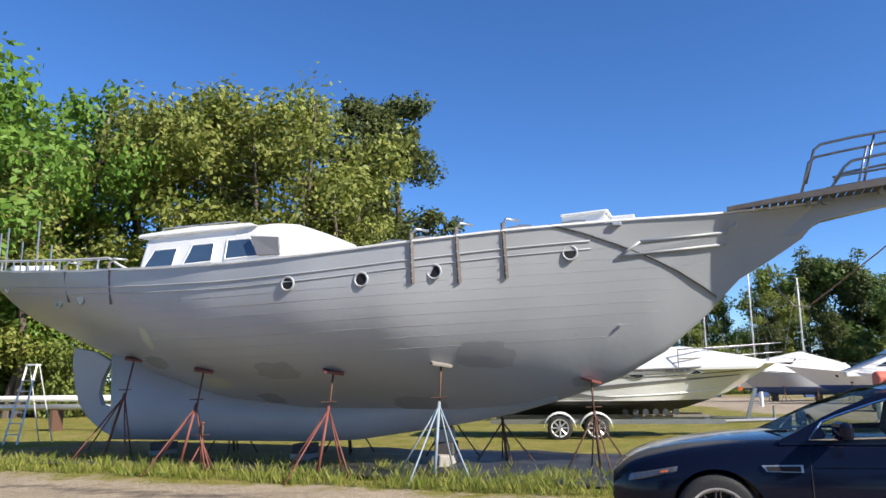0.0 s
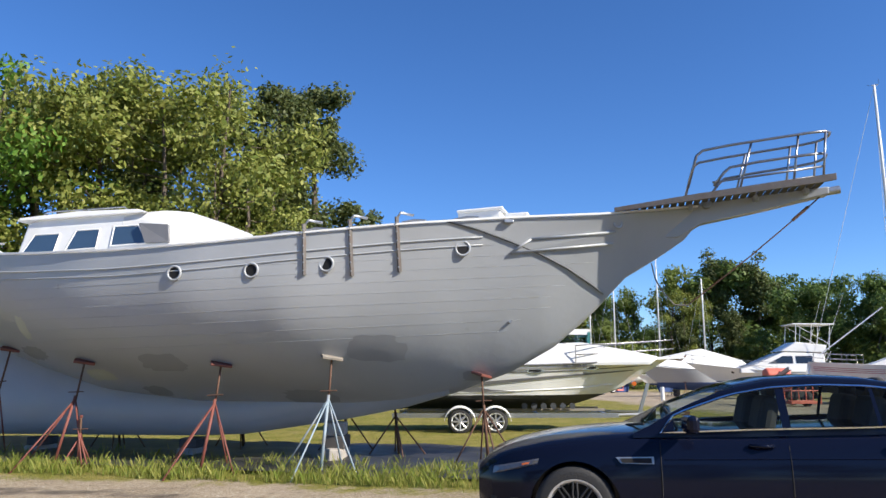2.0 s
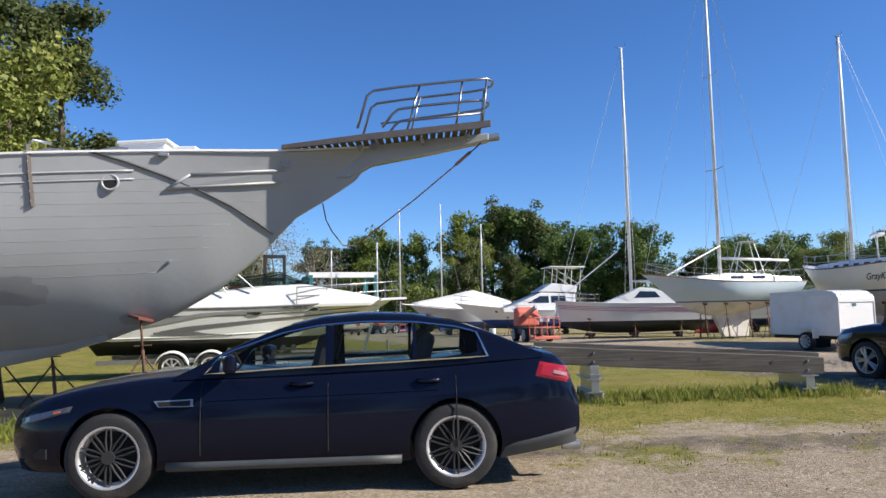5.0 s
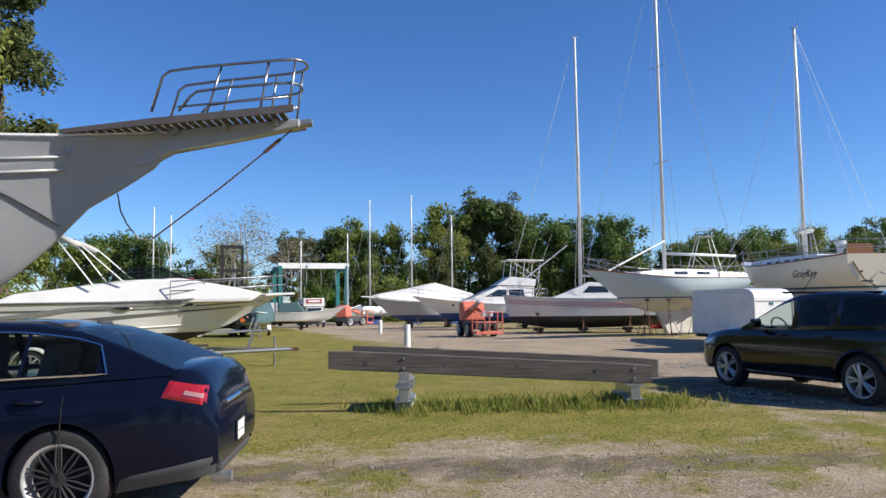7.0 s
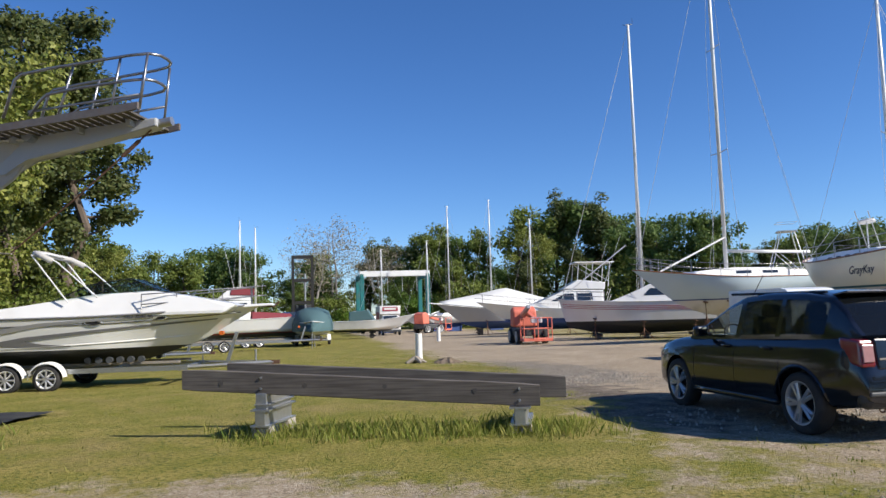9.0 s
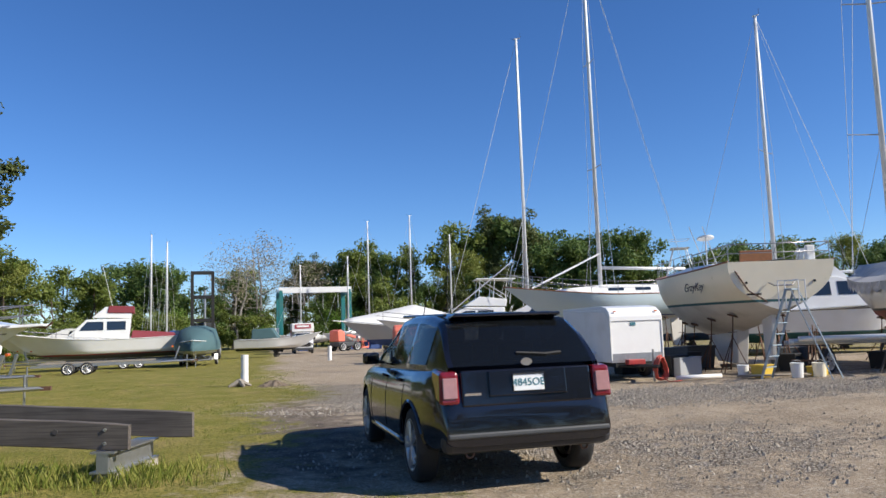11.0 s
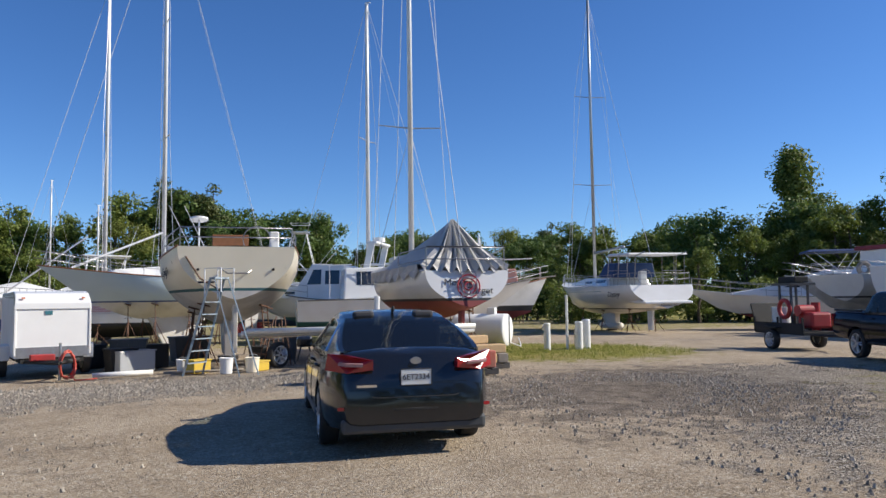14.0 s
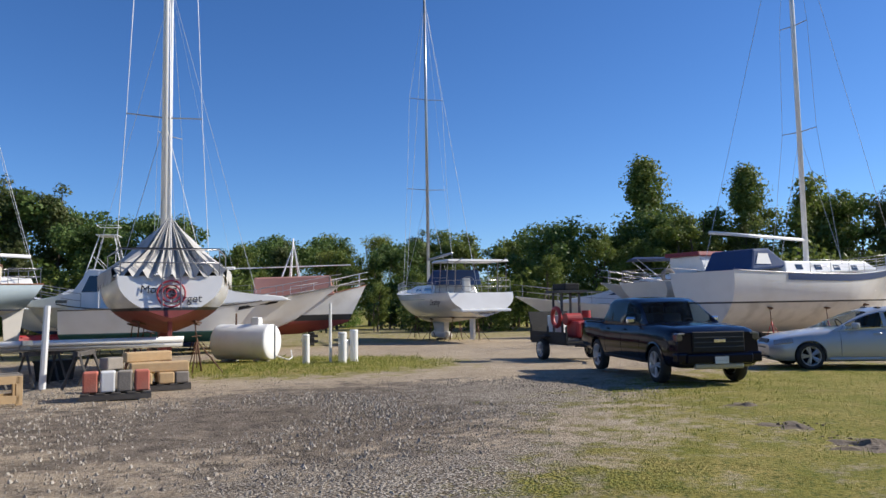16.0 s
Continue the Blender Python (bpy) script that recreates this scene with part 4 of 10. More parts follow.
def build_stepladder(m, h, material, label, width=0.46, foot=None):
    foot = foot or h * 0.56
    root = thing("stepladder", label, "ladder", m, "ladders")
    for side in (-1, 1):
        part("rail", tube(BM(), [(0.0, side * width / 2, 0), (foot * 0.43, side * width * 0.36, h)], 0.034, 4), material, root)
        part("rear_leg", tube(BM(), [(foot, side * width / 2, 0), (foot * 0.5, side * width * 0.36, h)], 0.02, 4), material, root)
    for k in range(1, int(h / 0.28)):
        f = k * 0.28 / h
        part("step", box(BM(), (0.09, width * (1 - 0.28 * f), 0.025), (foot * 0.43 * f, 0, k * 0.28)), material, root)
    part("top_cap", box(BM(), (0.18, width * 0.76, 0.05), (foot * 0.465, 0, h), (0, 0, 0), 0.01), material, root)
    return root


build_stepladder(pose(-11.4, 19.1, -0.06, 0, 0, 75), 2.1, ALU, "tall aluminium stepladder beyond the schooner's stern")


# ---- vehicles ----
def wheel(parent, x, y, r, width, side, style, name="wheel"):
    """side: +1 left, -1 right; styles: mesh (black spokes, bright lip), five, steel."""
    w = new(name)
    w.parent = parent
    w.location = (x, y, r)
    out = side * width / 2
    prof = [(r * 0.70, out * 0.98), (r * 0.86, out * 1.0), (r * 0.97, out * 0.86), (r, out * 0.5), (r, -out * 0.5), (r * 0.97, -out * 0.86), (r * 0.7, -out)]
    rings = [[(p * math.cos(a), o, p * math.sin(a)) for p, o in prof] for a in np.linspace(0, 2 * math.pi, 33)]
    tyre = part("tyre", loft(BM(), rings), TYRE, w, smooth=True)
    rim_mat = {"mesh": DARK_PLASTIC, "five": ALLOY, "steel": ALLOY}[style]
    lip_mat = {"mesh": WHEEL_LIP, "five": ALLOY, "steel": WHITE_PAINT}[style]
    lip = [(r * 0.72, out * 0.97), (r * 0.70, out * 0.99), (r * 0.655, out * 0.93), (r * 0.60, out * 0.5), (r * 0.60, -out)]
    part("rim", loft(BM(), [[(p * math.cos(a), o, p * math.sin(a)) for p, o in lip] for a in np.linspace(0, 2 * math.pi, 33)]), lip_mat, w, smooth=True)
    part("barrel", disc(BM(), (0, -out * 0.2, 0), (0, 1, 0), r * 0.6, 0.02, 28), DARK if style != "steel" else CHARCOAL, w)
    n = {"mesh": 10, "five": 10, "steel": 8}[style]
    for k in range(n):
        a = 2 * math.pi * k / n
        if style == "five":
            a = 2 * math.pi * (k // 2) / 5 + (0.16 if k % 2 else -0.16)
        twist = 0.24 if style == "mesh" else 0.0
        bm = BM()
        for tw in ((-twist, twist) if style == "mesh" else (0,)):
            tube(bm, [(r * 0.10 * math.cos(a), out * 0.82, r * 0.10 * math.sin(a)), (r * 0.36 * math.cos(a + tw * 0.6), out * 0.86, r * 0.36 * math.sin(a + tw * 0.6)), (r * 0.64 * math.cos(a + tw), out * 0.88, r * 0.64 * math.sin(a + tw))], 0.0085 if style == "mesh" else 0.026, 5)
        part("spoke", bm, rim_mat, w)
    part("hub", disc(BM(), (0, out * 0.84, 0), (0, 1, 0), r * 0.15, 0.03, 16), rim_mat, w)
    return w


def cut_wells(bm, wells):
    """Cuts wheel arches out of a closed body; returns the cut mesh as a bmesh."""
    body = bpy.data.meshes.new("t")
    bmesh.ops.recalc_face_normals(bm, faces=bm.faces)
    bm.to_mesh(body)
    bm.free()
    ob = bpy.data.objects.new("t", body)
    scene.collection.objects.link(ob)
    cb = BM()
    for x, z, r, y0, y1 in wells:
        disc(cb, (x, (y0 + y1) / 2, z), (0, 1, 0), r, abs(y1 - y0), 36)
    cm = bpy.data.meshes.new("t2")
    cb.to_mesh(cm)
    cb.free()
    co = bpy.data.objects.new("t2", cm)
    scene.collection.objects.link(co)
    mod = ob.modifiers.new("cut", "BOOLEAN")
    mod.operation, mod.object, mod.solver = "DIFFERENCE", co, "EXACT"
    dg = bpy.context.evaluated_depsgraph_get()
    me = bpy.data.meshes.new_from_object(ob.evaluated_get(dg))
    out = BM()
    out.from_mesh(me)
    for o in (ob, co):
        bpy.data.objects.remove(o)
    for m in (body, cm, me):
        bpy.data.meshes.remove(m)
    return out


def sharp_part(name, bm, material, parent, label="", angle=35):
    """A part shaded smooth but for its sharp edges."""
    for e in bm.edges:
        e.smooth = not (len(e.link_faces) == 2 and e.calc_face_angle(0) > radians(angle))
    return part(name, bm, material, parent, label, smooth=True)


def car(name, m, label, category, S):
    """A car from tables along its length (x from the nose back): top line, bottom line, half-width; a cabin over it. Local x points ahead."""
    root = thing(name, label, category, m)
    L, W = S["length"], S["width"] / 2
    fr, re = S.get("squeeze", (1, 1))
    rear_axle = S["front"] + S["base"]
    X = lambda x: S["front"] - (S["front"] - (S["front"] - x) * fr if x < S["front"] else x if x < rear_axle else rear_axle + (x - rear_axle) * re)                          # nose-based length to local x, with the origin under the front axle
    st = sorted(set(list(np.linspace(0, L, 46))))
    rings = []
    cross = [(0.0, 0.0), (0.80, 0.0), (0.93, 0.05), (0.985, 0.16), (1.0, 0.34), (1.0, 0.5), (0.99, 0.66), (0.965, 0.80), (0.925, 0.91), (0.86, 0.975), (0.74, 1.0), (0.4, 1.025), (0.0, 1.035)]
    for x in st:
        zt, zb, w = smoothed(S["top"], x, 0.06), curve_at(S["foot"], x), W * smoothed(S["plan"], x, 0.08)
        half = [(X(x), w * a, zb + (zt - zb) * b) for a, b in cross]
        rings.append(half + [(p[0], -p[1], p[2]) for p in half[-2:0:-1]])
    bm = loft(BM(), rings, closed=True, caps=True)
    wells = []
    for ax in (S["front"], S["front"] + S["base"]):
        for sd in (-1, 1):
            wells.append((X(ax), S["r"] + 0.01, S["r"] + S.get("gap", 0.05), sd * (W - 0.36), sd * (W + 0.2)))
    bm = cut_wells(bm, wells)
    sharp_part("body", bm, S["paint"], root, angle=40)
    # cabin
    roof, belt = S["roof"], S["belt"]
    x0, x1 = roof[0][0], roof[-1][0]
    cuts = sorted(set(list(np.linspace(x0, x1, 26)) + [v for a, b in S["side_glass"] for v in (a, b)] + [S["screen"], S["rear"]]))
    grid = []
    for x in cuts:
        zr, zb = smoothed(roof, x, 0.04), curve_at(belt, x)
        zr = max(zr, zb + 0.004)
        wb, wr = W * 0.90 * smoothed(S["plan"], x, 0.08), W * S["tumble"]
        k = min(1, (zr - zb) / 0.42)
        wrl = wb + (wr - wb) * k
        h = zr - zb
        row = [(X(x), wb, zb - 0.03), (X(x), wb * 0.995, zb + 0.03 * k), (X(x), wb + (wrl - wb) * 0.86, zb + h * 0.84), (X(x), wrl, zb + h * 0.93), (X(x), wrl * 0.93, zb + h * 0.985), (X(x), wrl * 0.6, zr + 0.012 * k), (X(x), 0, zr + 0.02 * k)]
        grid.append(row + [(a, -b, c) for a, b, c in row[-2::-1]])
    kinds = {}
    for i in range(len(cuts) - 1):
        xm = (cuts[i] + cuts[i + 1]) / 2
        for j in range(12):
            jj = min(j, 11 - j)
            if jj >= 4:
                kind = "windscreen" if xm < S["screen"] else "rear_window" if xm > S["rear"] else "roof"
            elif jj == 1 and any(a < xm < b for a, b in S["side_glass"]):
                n = [q for q, (a, b) in enumerate(S["side_glass"]) if a < xm < b][0]
                kind = f"side_window{n}{'l' if j < 6 else 'r'}"
            else:
                kind = "roof"
            kinds.setdefault(kind, []).append((grid[i][j], grid[i + 1][j], grid[i + 1][j + 1], grid[i][j + 1]))
    for kind, quads in kinds.items():
        bm = BM()
        for q in quads:
            bm.faces.new([bm.verts.new(p) for p in q])
        bmesh.ops.remove_doubles(bm, verts=bm.verts, dist=1e-4)
        if kind == "roof":
            sharp_part("cabin", bm, S["paint"], root, angle=50)
        else:
            base = "side_window" if kind.startswith("side") else kind
            material = S.get("dark_glass", CAR_GLASS) if kind == "rear_window" or (kind.startswith("side") and int(kind[11]) >= S.get("privacy", 9)) else CAR_GLASS
            part(base, bm, material, root, smooth=True)
    # inside
    zf = S["foot"][2][1] + 0.1
    part("cabin_floor", box(BM(), (x1 - x0 - 0.5, W * 1.5, 0.3), (X((x0 + x1) / 2), 0, zf + 0.25)), SEAT, root)
    part("dashboard", box(BM(), (0.4, W * 1.5, 0.25), (X(x0 + 0.65), 0, curve_at(belt, x0) - 0.1), (0, 0, 0), 0.05), SEAT, root)
    for sx in S["seats"]:
        for sd in (-1, 1):
            seat = part("seat", box(BM(), (0.5, 0.48, 0.3), (X(sx), sd * 0.36, zf + 0.35), (0, 0, 0), 0.06), SEAT, root)
            part("seat_back", box(BM(), (0.16, 0.46, 0.62), (X(sx + 0.32), sd * 0.36, zf + 0.72), (0, -14, 0), 0.06), SEAT, seat)
            part("head_rest", box(BM(), (0.1, 0.26, 0.18), (X(sx + 0.42), sd * 0.36, zf + 1.10), (0, -14, 0), 0.04), SEAT, seat)
    part("steering_wheel", ring(BM(), (X(S["seats"][0] - 0.45), 0.36, zf + 0.75), (-1, 0, 0.5), 0.17, 0.014, 20, 6), BLACK, root)
    # wheels
    for ax in (S["front"], S["front"] + S["base"]):
        for sd in (-1, 1):
            wheel(root, X(ax), sd * (W - 0.125), S["r"], 0.225, sd, S["rims"])
    side = lambda x, z, out=0.006: Vector((X(x), W * smoothed(S["plan"], x, 0.08) * curve_at([(b, a) for a, b in cross[2:10]], (z - curve_at(S["foot"], x)) / (smoothed(S["top"], x, 0.06) - curve_at(S["foot"], x))) + out, z))
    mir = lambda v, sd: Vector((v.x, v.y * sd, v.z))
    for sd in (-1, 1):
        # door gaps, handles, mirrors, trims
        for gx, ztop in S["gaps"]:
            part("door_gap", tube(BM(), [mir(side(gx, z, 0.0), sd) for z in np.linspace(S["foot"][2][1] + 0.08, ztop - 0.03, 9)], 0.005, 4), DARK, root)
        for hx in S["handles"]:
            z = S["handle_z"]
            part("door_handle", tube(BM(), [mir(side(hx - 0.1, z, 0.015), sd), mir(side(hx, z, 0.04), sd), mir(side(hx + 0.1, z, 0.015), sd)], 0.018, 6), S["paint"], root, smooth=True)
        mx = S["screen_foot"] + 0.42
        mz = curve_at(belt, mx) + 0.09
        my = W * 0.90 + 0.14
        mm = part("wing_mirror", box(BM(), (0.11, 0.22, 0.15), (X(mx), sd * my, mz), (0, 0, sd * 12), 0.04), S.get("mirror", S["paint"]), root)
        part("mirror_arm", tube(BM(), [(X(mx), sd * (W * 0.86), mz - 0.06), (X(mx), sd * my, mz - 0.02)], 0.025, 6), BLACK, mm)
        part("rocker", tube(BM(), [mir(side(x, S["foot"][2][1] + 0.07, 0.0), sd) for x in np.linspace(S["front"] + S["r"] + 0.1, S["front"] + S["base"] - S["r"] - 0.1, 8)], 0.045, 6), S.get("sill", CHARCOAL), root, smooth=True)
        if S.get("window_trim"):
            def glass_edge(x, f):
                zr, zb = max(smoothed(roof, x, 0.04), curve_at(belt, x) + 0.004), curve_at(belt, x)
                wb = W * 0.90 * smoothed(S["plan"], x, 0.08)
                k = min(1, (zr - zb) / 0.42)
                wrl = wb + (W * S["tumble"] - wb) * k
                lo, hi = Vector((X(x), wb * 0.995, zb + 0.03 * k)), Vector((X(x), wb + (wrl - wb) * 0.86, zb + (zr - zb) * 0.84))
                v = lo.lerp(hi, f) + Vector((0, 0.006, 0))
                return (v.x, v.y * sd, v.z)
            g0, g1 = S["side_glass"][0][0], S["side_glass"][-1][1]
            loop = [glass_edge(x, 1.0) for x in np.linspace(g0, g1, 22)] + [glass_edge(x, 0.0) for x in np.linspace(g1 + 0.10, g0 - 0.12, 16)]
            part("window_trim", tube(BM(), loop + [loop[0]], 0.0105, 5), CHROME, root, "bright window surround")
    S["extra"](root, X, W, side, mir)
    return root


def lens(side, sd, corners, out=0.012):
    """A lamp glass that follows the body's side, between four corners of (length, height)."""
    bm = BM()
    a, b, c, d = [Vector((p[0], p[1], 0)) for p in corners]
    rows = []
    for i in range(9):
        lo, hi = a.lerp(b, i / 8), d.lerp(c, i / 8)
        row = []
        for j in range(6):
            p = lo.lerp(hi, j / 5)
            edge = 0.0 if i in (0, 8) or j in (0, 5) else out
            v = side(p.x, p.y, edge)
            row.append((v.x, v.y * sd, v.z))
        rows.append(row)
    return loft(bm, rows)


def number_plate(root, x, z, words, lean, material=TEXT_BLUE, back=True):
    pl = part("number_plate", box(BM(), (0.012, 0.31, 0.155), (x, 0, z), (0, lean, 0), 0.004), PLATE, root, "white number plate")
    m = pose(x - (0.008 if back else -0.008), 0, z) @ pose(0, 0, 0, 0, lean, 0) @ pose(0, 0, 0, 90, 0, -90 if back else 90)
    lettering(words, 0.098 if len(words) < 7 else 0.078, m, material, pl, "plate_number")
    part("plate_frame", tube(BM(), [(x - (0.004 if back else -0.004), a * 0.158, z + b * 0.08) for a, b in ((-1, -1), (1, -1), (1, 1), (-1, 1), (-1, -1))], 0.006, 4), BLACK, pl)


def taurus_extra(root, X, W, side, mir):
    for sd in (-1, 1):
        lamp = part("headlight", lens(side, sd, ((0.16, 0.635), (0.62, 0.735), (0.64, 0.785), (0.18, 0.70))), LAMP_DARK, root, "clear headlight with an amber corner")
        part("indicator", lens(side, sd, ((0.46, 0.715), (0.54, 0.732), (0.55, 0.755), (0.46, 0.74)), 0.018), AMBER, lamp)
        part("tail_light", lens(side, sd, ((4.68, 0.93), (5.05, 0.86), (5.05, 1.0), (4.74, 1.05))), RED_LENS, root, "red tail light with a clear band")
        part("lens_band", lens(side, sd, ((4.84, 0.945), (5.03, 0.905), (5.03, 0.95), (4.86, 0.985)), 0.020), LENS_PINK, root, "clear band across the tail light")
        v = part("side_vent", panel(BM(), [mir(side(1.38, 0.76, 0.008), sd), mir(side(1.66, 0.76, 0.008), sd), mir(side(1.66, 0.82, 0.008), sd), mir(side(1.34, 0.81, 0.008), sd)], 0.008), GALV, root, "chrome-edged wing vent")
        part("vent_slot", panel(BM(), [mir(side(1.39, 0.768, 0.018), sd), mir(side(1.64, 0.768, 0.018), sd), mir(side(1.64, 0.811, 0.018), sd), mir(side(1.37, 0.802, 0.018), sd)], 0.004), DARK, v)
        part("bumper_corner", lens(side, sd, ((4.30, 0.24), (5.12, 0.34), (5.12, 0.48), (4.36, 0.36)), 0.014), CHARCOAL, root, smooth=True)
        part("fog_recess", panel(BM(), [mir(side(0.16, 0.36, 0.004), sd), mir(side(0.42, 0.36, 0.004), sd), mir(side(0.42, 0.44, 0.004), sd), mir(side(0.14, 0.44, 0.004), sd)], 0.006), BLACK, root)
        part("crease", tube(BM(), [mir(side(x, 0.80 + 0.02 * (x - 1.8), -0.002), sd) for x in np.linspace(1.75, 3.7, 12)], 0.008, 4), S_TAURUS["paint"], root)
    part("rear_bumper", box(BM(), (0.14, 1.2, 0.14), (X(5.06), 0, 0.37), (0, 0, 0), 0.05), CHARCOAL, root)
    number_plate(root, X(5.165), 0.55, "- - - - -", 0, GREY_STRIPE)
    part("boot_trim", tube(BM(), [(X(5.13), -0.5, 0.84), (X(5.15), 0, 0.85), (X(5.13), 0.5, 0.84)], 0.02, 6), CHROME, root)
    part("exhaust", disc(BM(), (X(5.12), 0.55, 0.27), (1, 0, 0), 0.045, 0.16, 14), GALV, root)
    part("grille", panel(BM(), [(X(-0.01), -0.45, 0.45), (X(-0.01), 0.45, 0.45), (X(0.02), 0.5, 0.68), (X(0.02), -0.5, 0.68)], 0.012), BLACK, root)
    part("wiper", tube(BM(), [(X(1.48), 0.1, 1.03), (X(1.62), 0.55, 1.07)], 0.012, 5), BLACK, root)


S_TAURUS = dict(squeeze=(0.91, 0.85), length=5.15, width=1.93, front=0.98, base=2.868, r=0.362, gap=0.035, paint=CAR_NAVY, rims="mesh", tumble=0.66, window_trim=True, screen_foot=1.55,
                top=[(0, 0.66), (0.05, 0.76), (0.3, 0.85), (0.7, 0.93), (1.2, 0.99), (1.6, 1.015), (2.4, 1.02), (3.4, 1.05), (4.2, 1.10), (4.7, 1.13), (4.98, 1.11), (5.08, 0.98), (5.15, 0.72)],
                foot=[(0, 0.36), (0.12, 0.22), (1.0, 0.20), (4.2, 0.21), (5.0, 0.30), (5.15, 0.40)],
                plan=[(0, 0.62), (0.06, 0.74), (0.2, 0.86), (0.45, 0.94), (0.9, 0.99), (1.5, 1.0), (4.0, 1.0), (4.6, 0.98), (4.95, 0.94), (5.1, 0.89), (5.15, 0.82)],
                roof=[(1.5, 1.00), (1.95, 1.24), (2.35, 1.40), (2.7, 1.475), (3.1, 1.50), (3.5, 1.485), (3.9, 1.42), (4.3, 1.30), (4.78, 1.12)],
                belt=[(1.5, 1.0), (2.4, 1.02), (3.4, 1.05), (4.2, 1.09), (4.78, 1.115)], screen=2.42, rear=3.78,
                side_glass=[(1.85, 2.74), (2.81, 3.50), (3.53, 4.10)], seats=(2.35, 3.25), gaps=((1.72, 0.98), (2.77, 1.03), (3.86, 1.06)), handles=(2.55, 3.62), handle_z=0.92, dark_glass=DARK_GLASS, extra=taurus_extra)
a = Vector((2.72, 6.36, 0)) - Vector((5.475, 5.60, 0))
ang = math.degrees(math.atan2(a.y, a.x))
mid = Vector((2.72, 6.36, 0)) + Vector((math.cos(radians(ang - 90)), math.sin(radians(ang - 90)), 0)) * 0.0
rightward = Vector((math.cos(radians(ang + 90)), math.sin(radians(ang + 90)), 0))
# its left side faces the road
axle = mid - rightward * 0.87
car("sedan", pose(axle.x, axle.y, 0, 0, 0, ang), "black-navy sedan with black mesh wheels and bright rims", "car", S_TAURUS)


def edge_extra(root, X, W, side, mir):
    for sd in (-1, 1):
        t = part("tail_light", prism(BM(), [(X(4.70), 0.84), (X(4.67), 1.14), (X(4.36), 1.17), (X(4.40), 0.90)], 0.10, 0.09, sd * (W * 0.80), 0.03), DEEP_RED, root, "red and clear wrapped tail light")
        part("lens_band", box(BM(), (0.02, 0.14, 0.19), (X(4.693), sd * W * 0.80, 0.995), (0, 5, 0), 0.008), LENS_PINK, t, "pale reversing lens")
        part("exhaust", ring(BM(), (X(4.62), sd * 0.58, 0.385), (1, 0, 0), 0.036, 0.01, 16, 6), RUSTY, root)
        part("headlight", lens(side, sd, ((0.10, 0.72), (0.6, 0.80), (0.62, 0.90), (0.14, 0.84))), CLEAR_LENS, root)
        part("arch_flare", tube(BM(), [mir(side(3.76 + 0.44 * math.cos(q), 0.37 + 0.44 * math.sin(q), 0.0), sd) for q in np.linspace(0.15, 3.0, 14)], 0.02, 5), CAR_BLACK, root)
        part("roof_rail", tube(BM(), [(X(2.0), sd * 0.6, 1.70), (X(3.9), sd * 0.58, 1.68)], 0.02, 6), BLACK_GLOSS, root)
    part("rear_bumper", box(BM(), (0.20, 1.70, 0.22), (X(4.61), 0, 0.50), (0, 0, 0), 0.08), DARK_PLASTIC, root, "dull charcoal rear bumper")
    part("bumper_strip", box(BM(), (0.05, 1.62, 0.05), (X(4.715), 0, 0.56), (0, 0, 0), 0.015), CHARCOAL, root, "scuffed grey bumper edge")
    part("roof_spoiler", box(BM(), (0.24, 1.16, 0.035), (X(4.10), 0, 1.655), (0, 8, 0), 0.014), CAR_BLACK, root)
    part("tailgate_panel", box(BM(), (0.05, 1.32, 0.34), (X(4.655), 0, 0.98), (0, 8, 0), 0.02), CAR_BLACK, root)
    part("plate_recess", box(BM(), (0.03, 0.78, 0.24), (X(4.68), 0, 1.02), (0, 8, 0), 0.01), CAR_BLACK, root)
    number_plate(root, X(4.705), 1.02, "4845OE", 8)
    em = disc(BM(), (X(4.66), 0, 1.21), (1, 0, 0.15), 0.036, 0.02, 24)
    bmesh.ops.scale(em, vec=(1, 1.6, 1), verts=em.verts)
    part("emblem", em, GALV, root, "small oval chrome badge")
    part("wiper", tube(BM(), [(X(4.53), 0.05, 1.29), (X(4.55), -0.25, 1.27), (X(4.53), -0.42, 1.28)], 0.016, 5), BLACK, root)
    part("tow_slot", box(BM(), (0.02, 0.20, 0.05), (X(4.685), -0.02, 0.78)), DARK, root)
    part("chrome_line", tube(BM(), [(X(4.68), -0.62, 0.74), (X(4.70), 0, 0.72), (X(4.68), 0.62, 0.74)], 0.008, 5), CHROME, root)
    part("aerial", tube(BM(), [(X(2.2), 0.4, 1.68), (X(2.45), 0.4, 1.95)], 0.006, 5), BLACK, root)
    part("badge_bars", box(BM(), (0.006, 0.16, 0.022), (X(4.69), 0.55, 0.93)), CHROME, root)


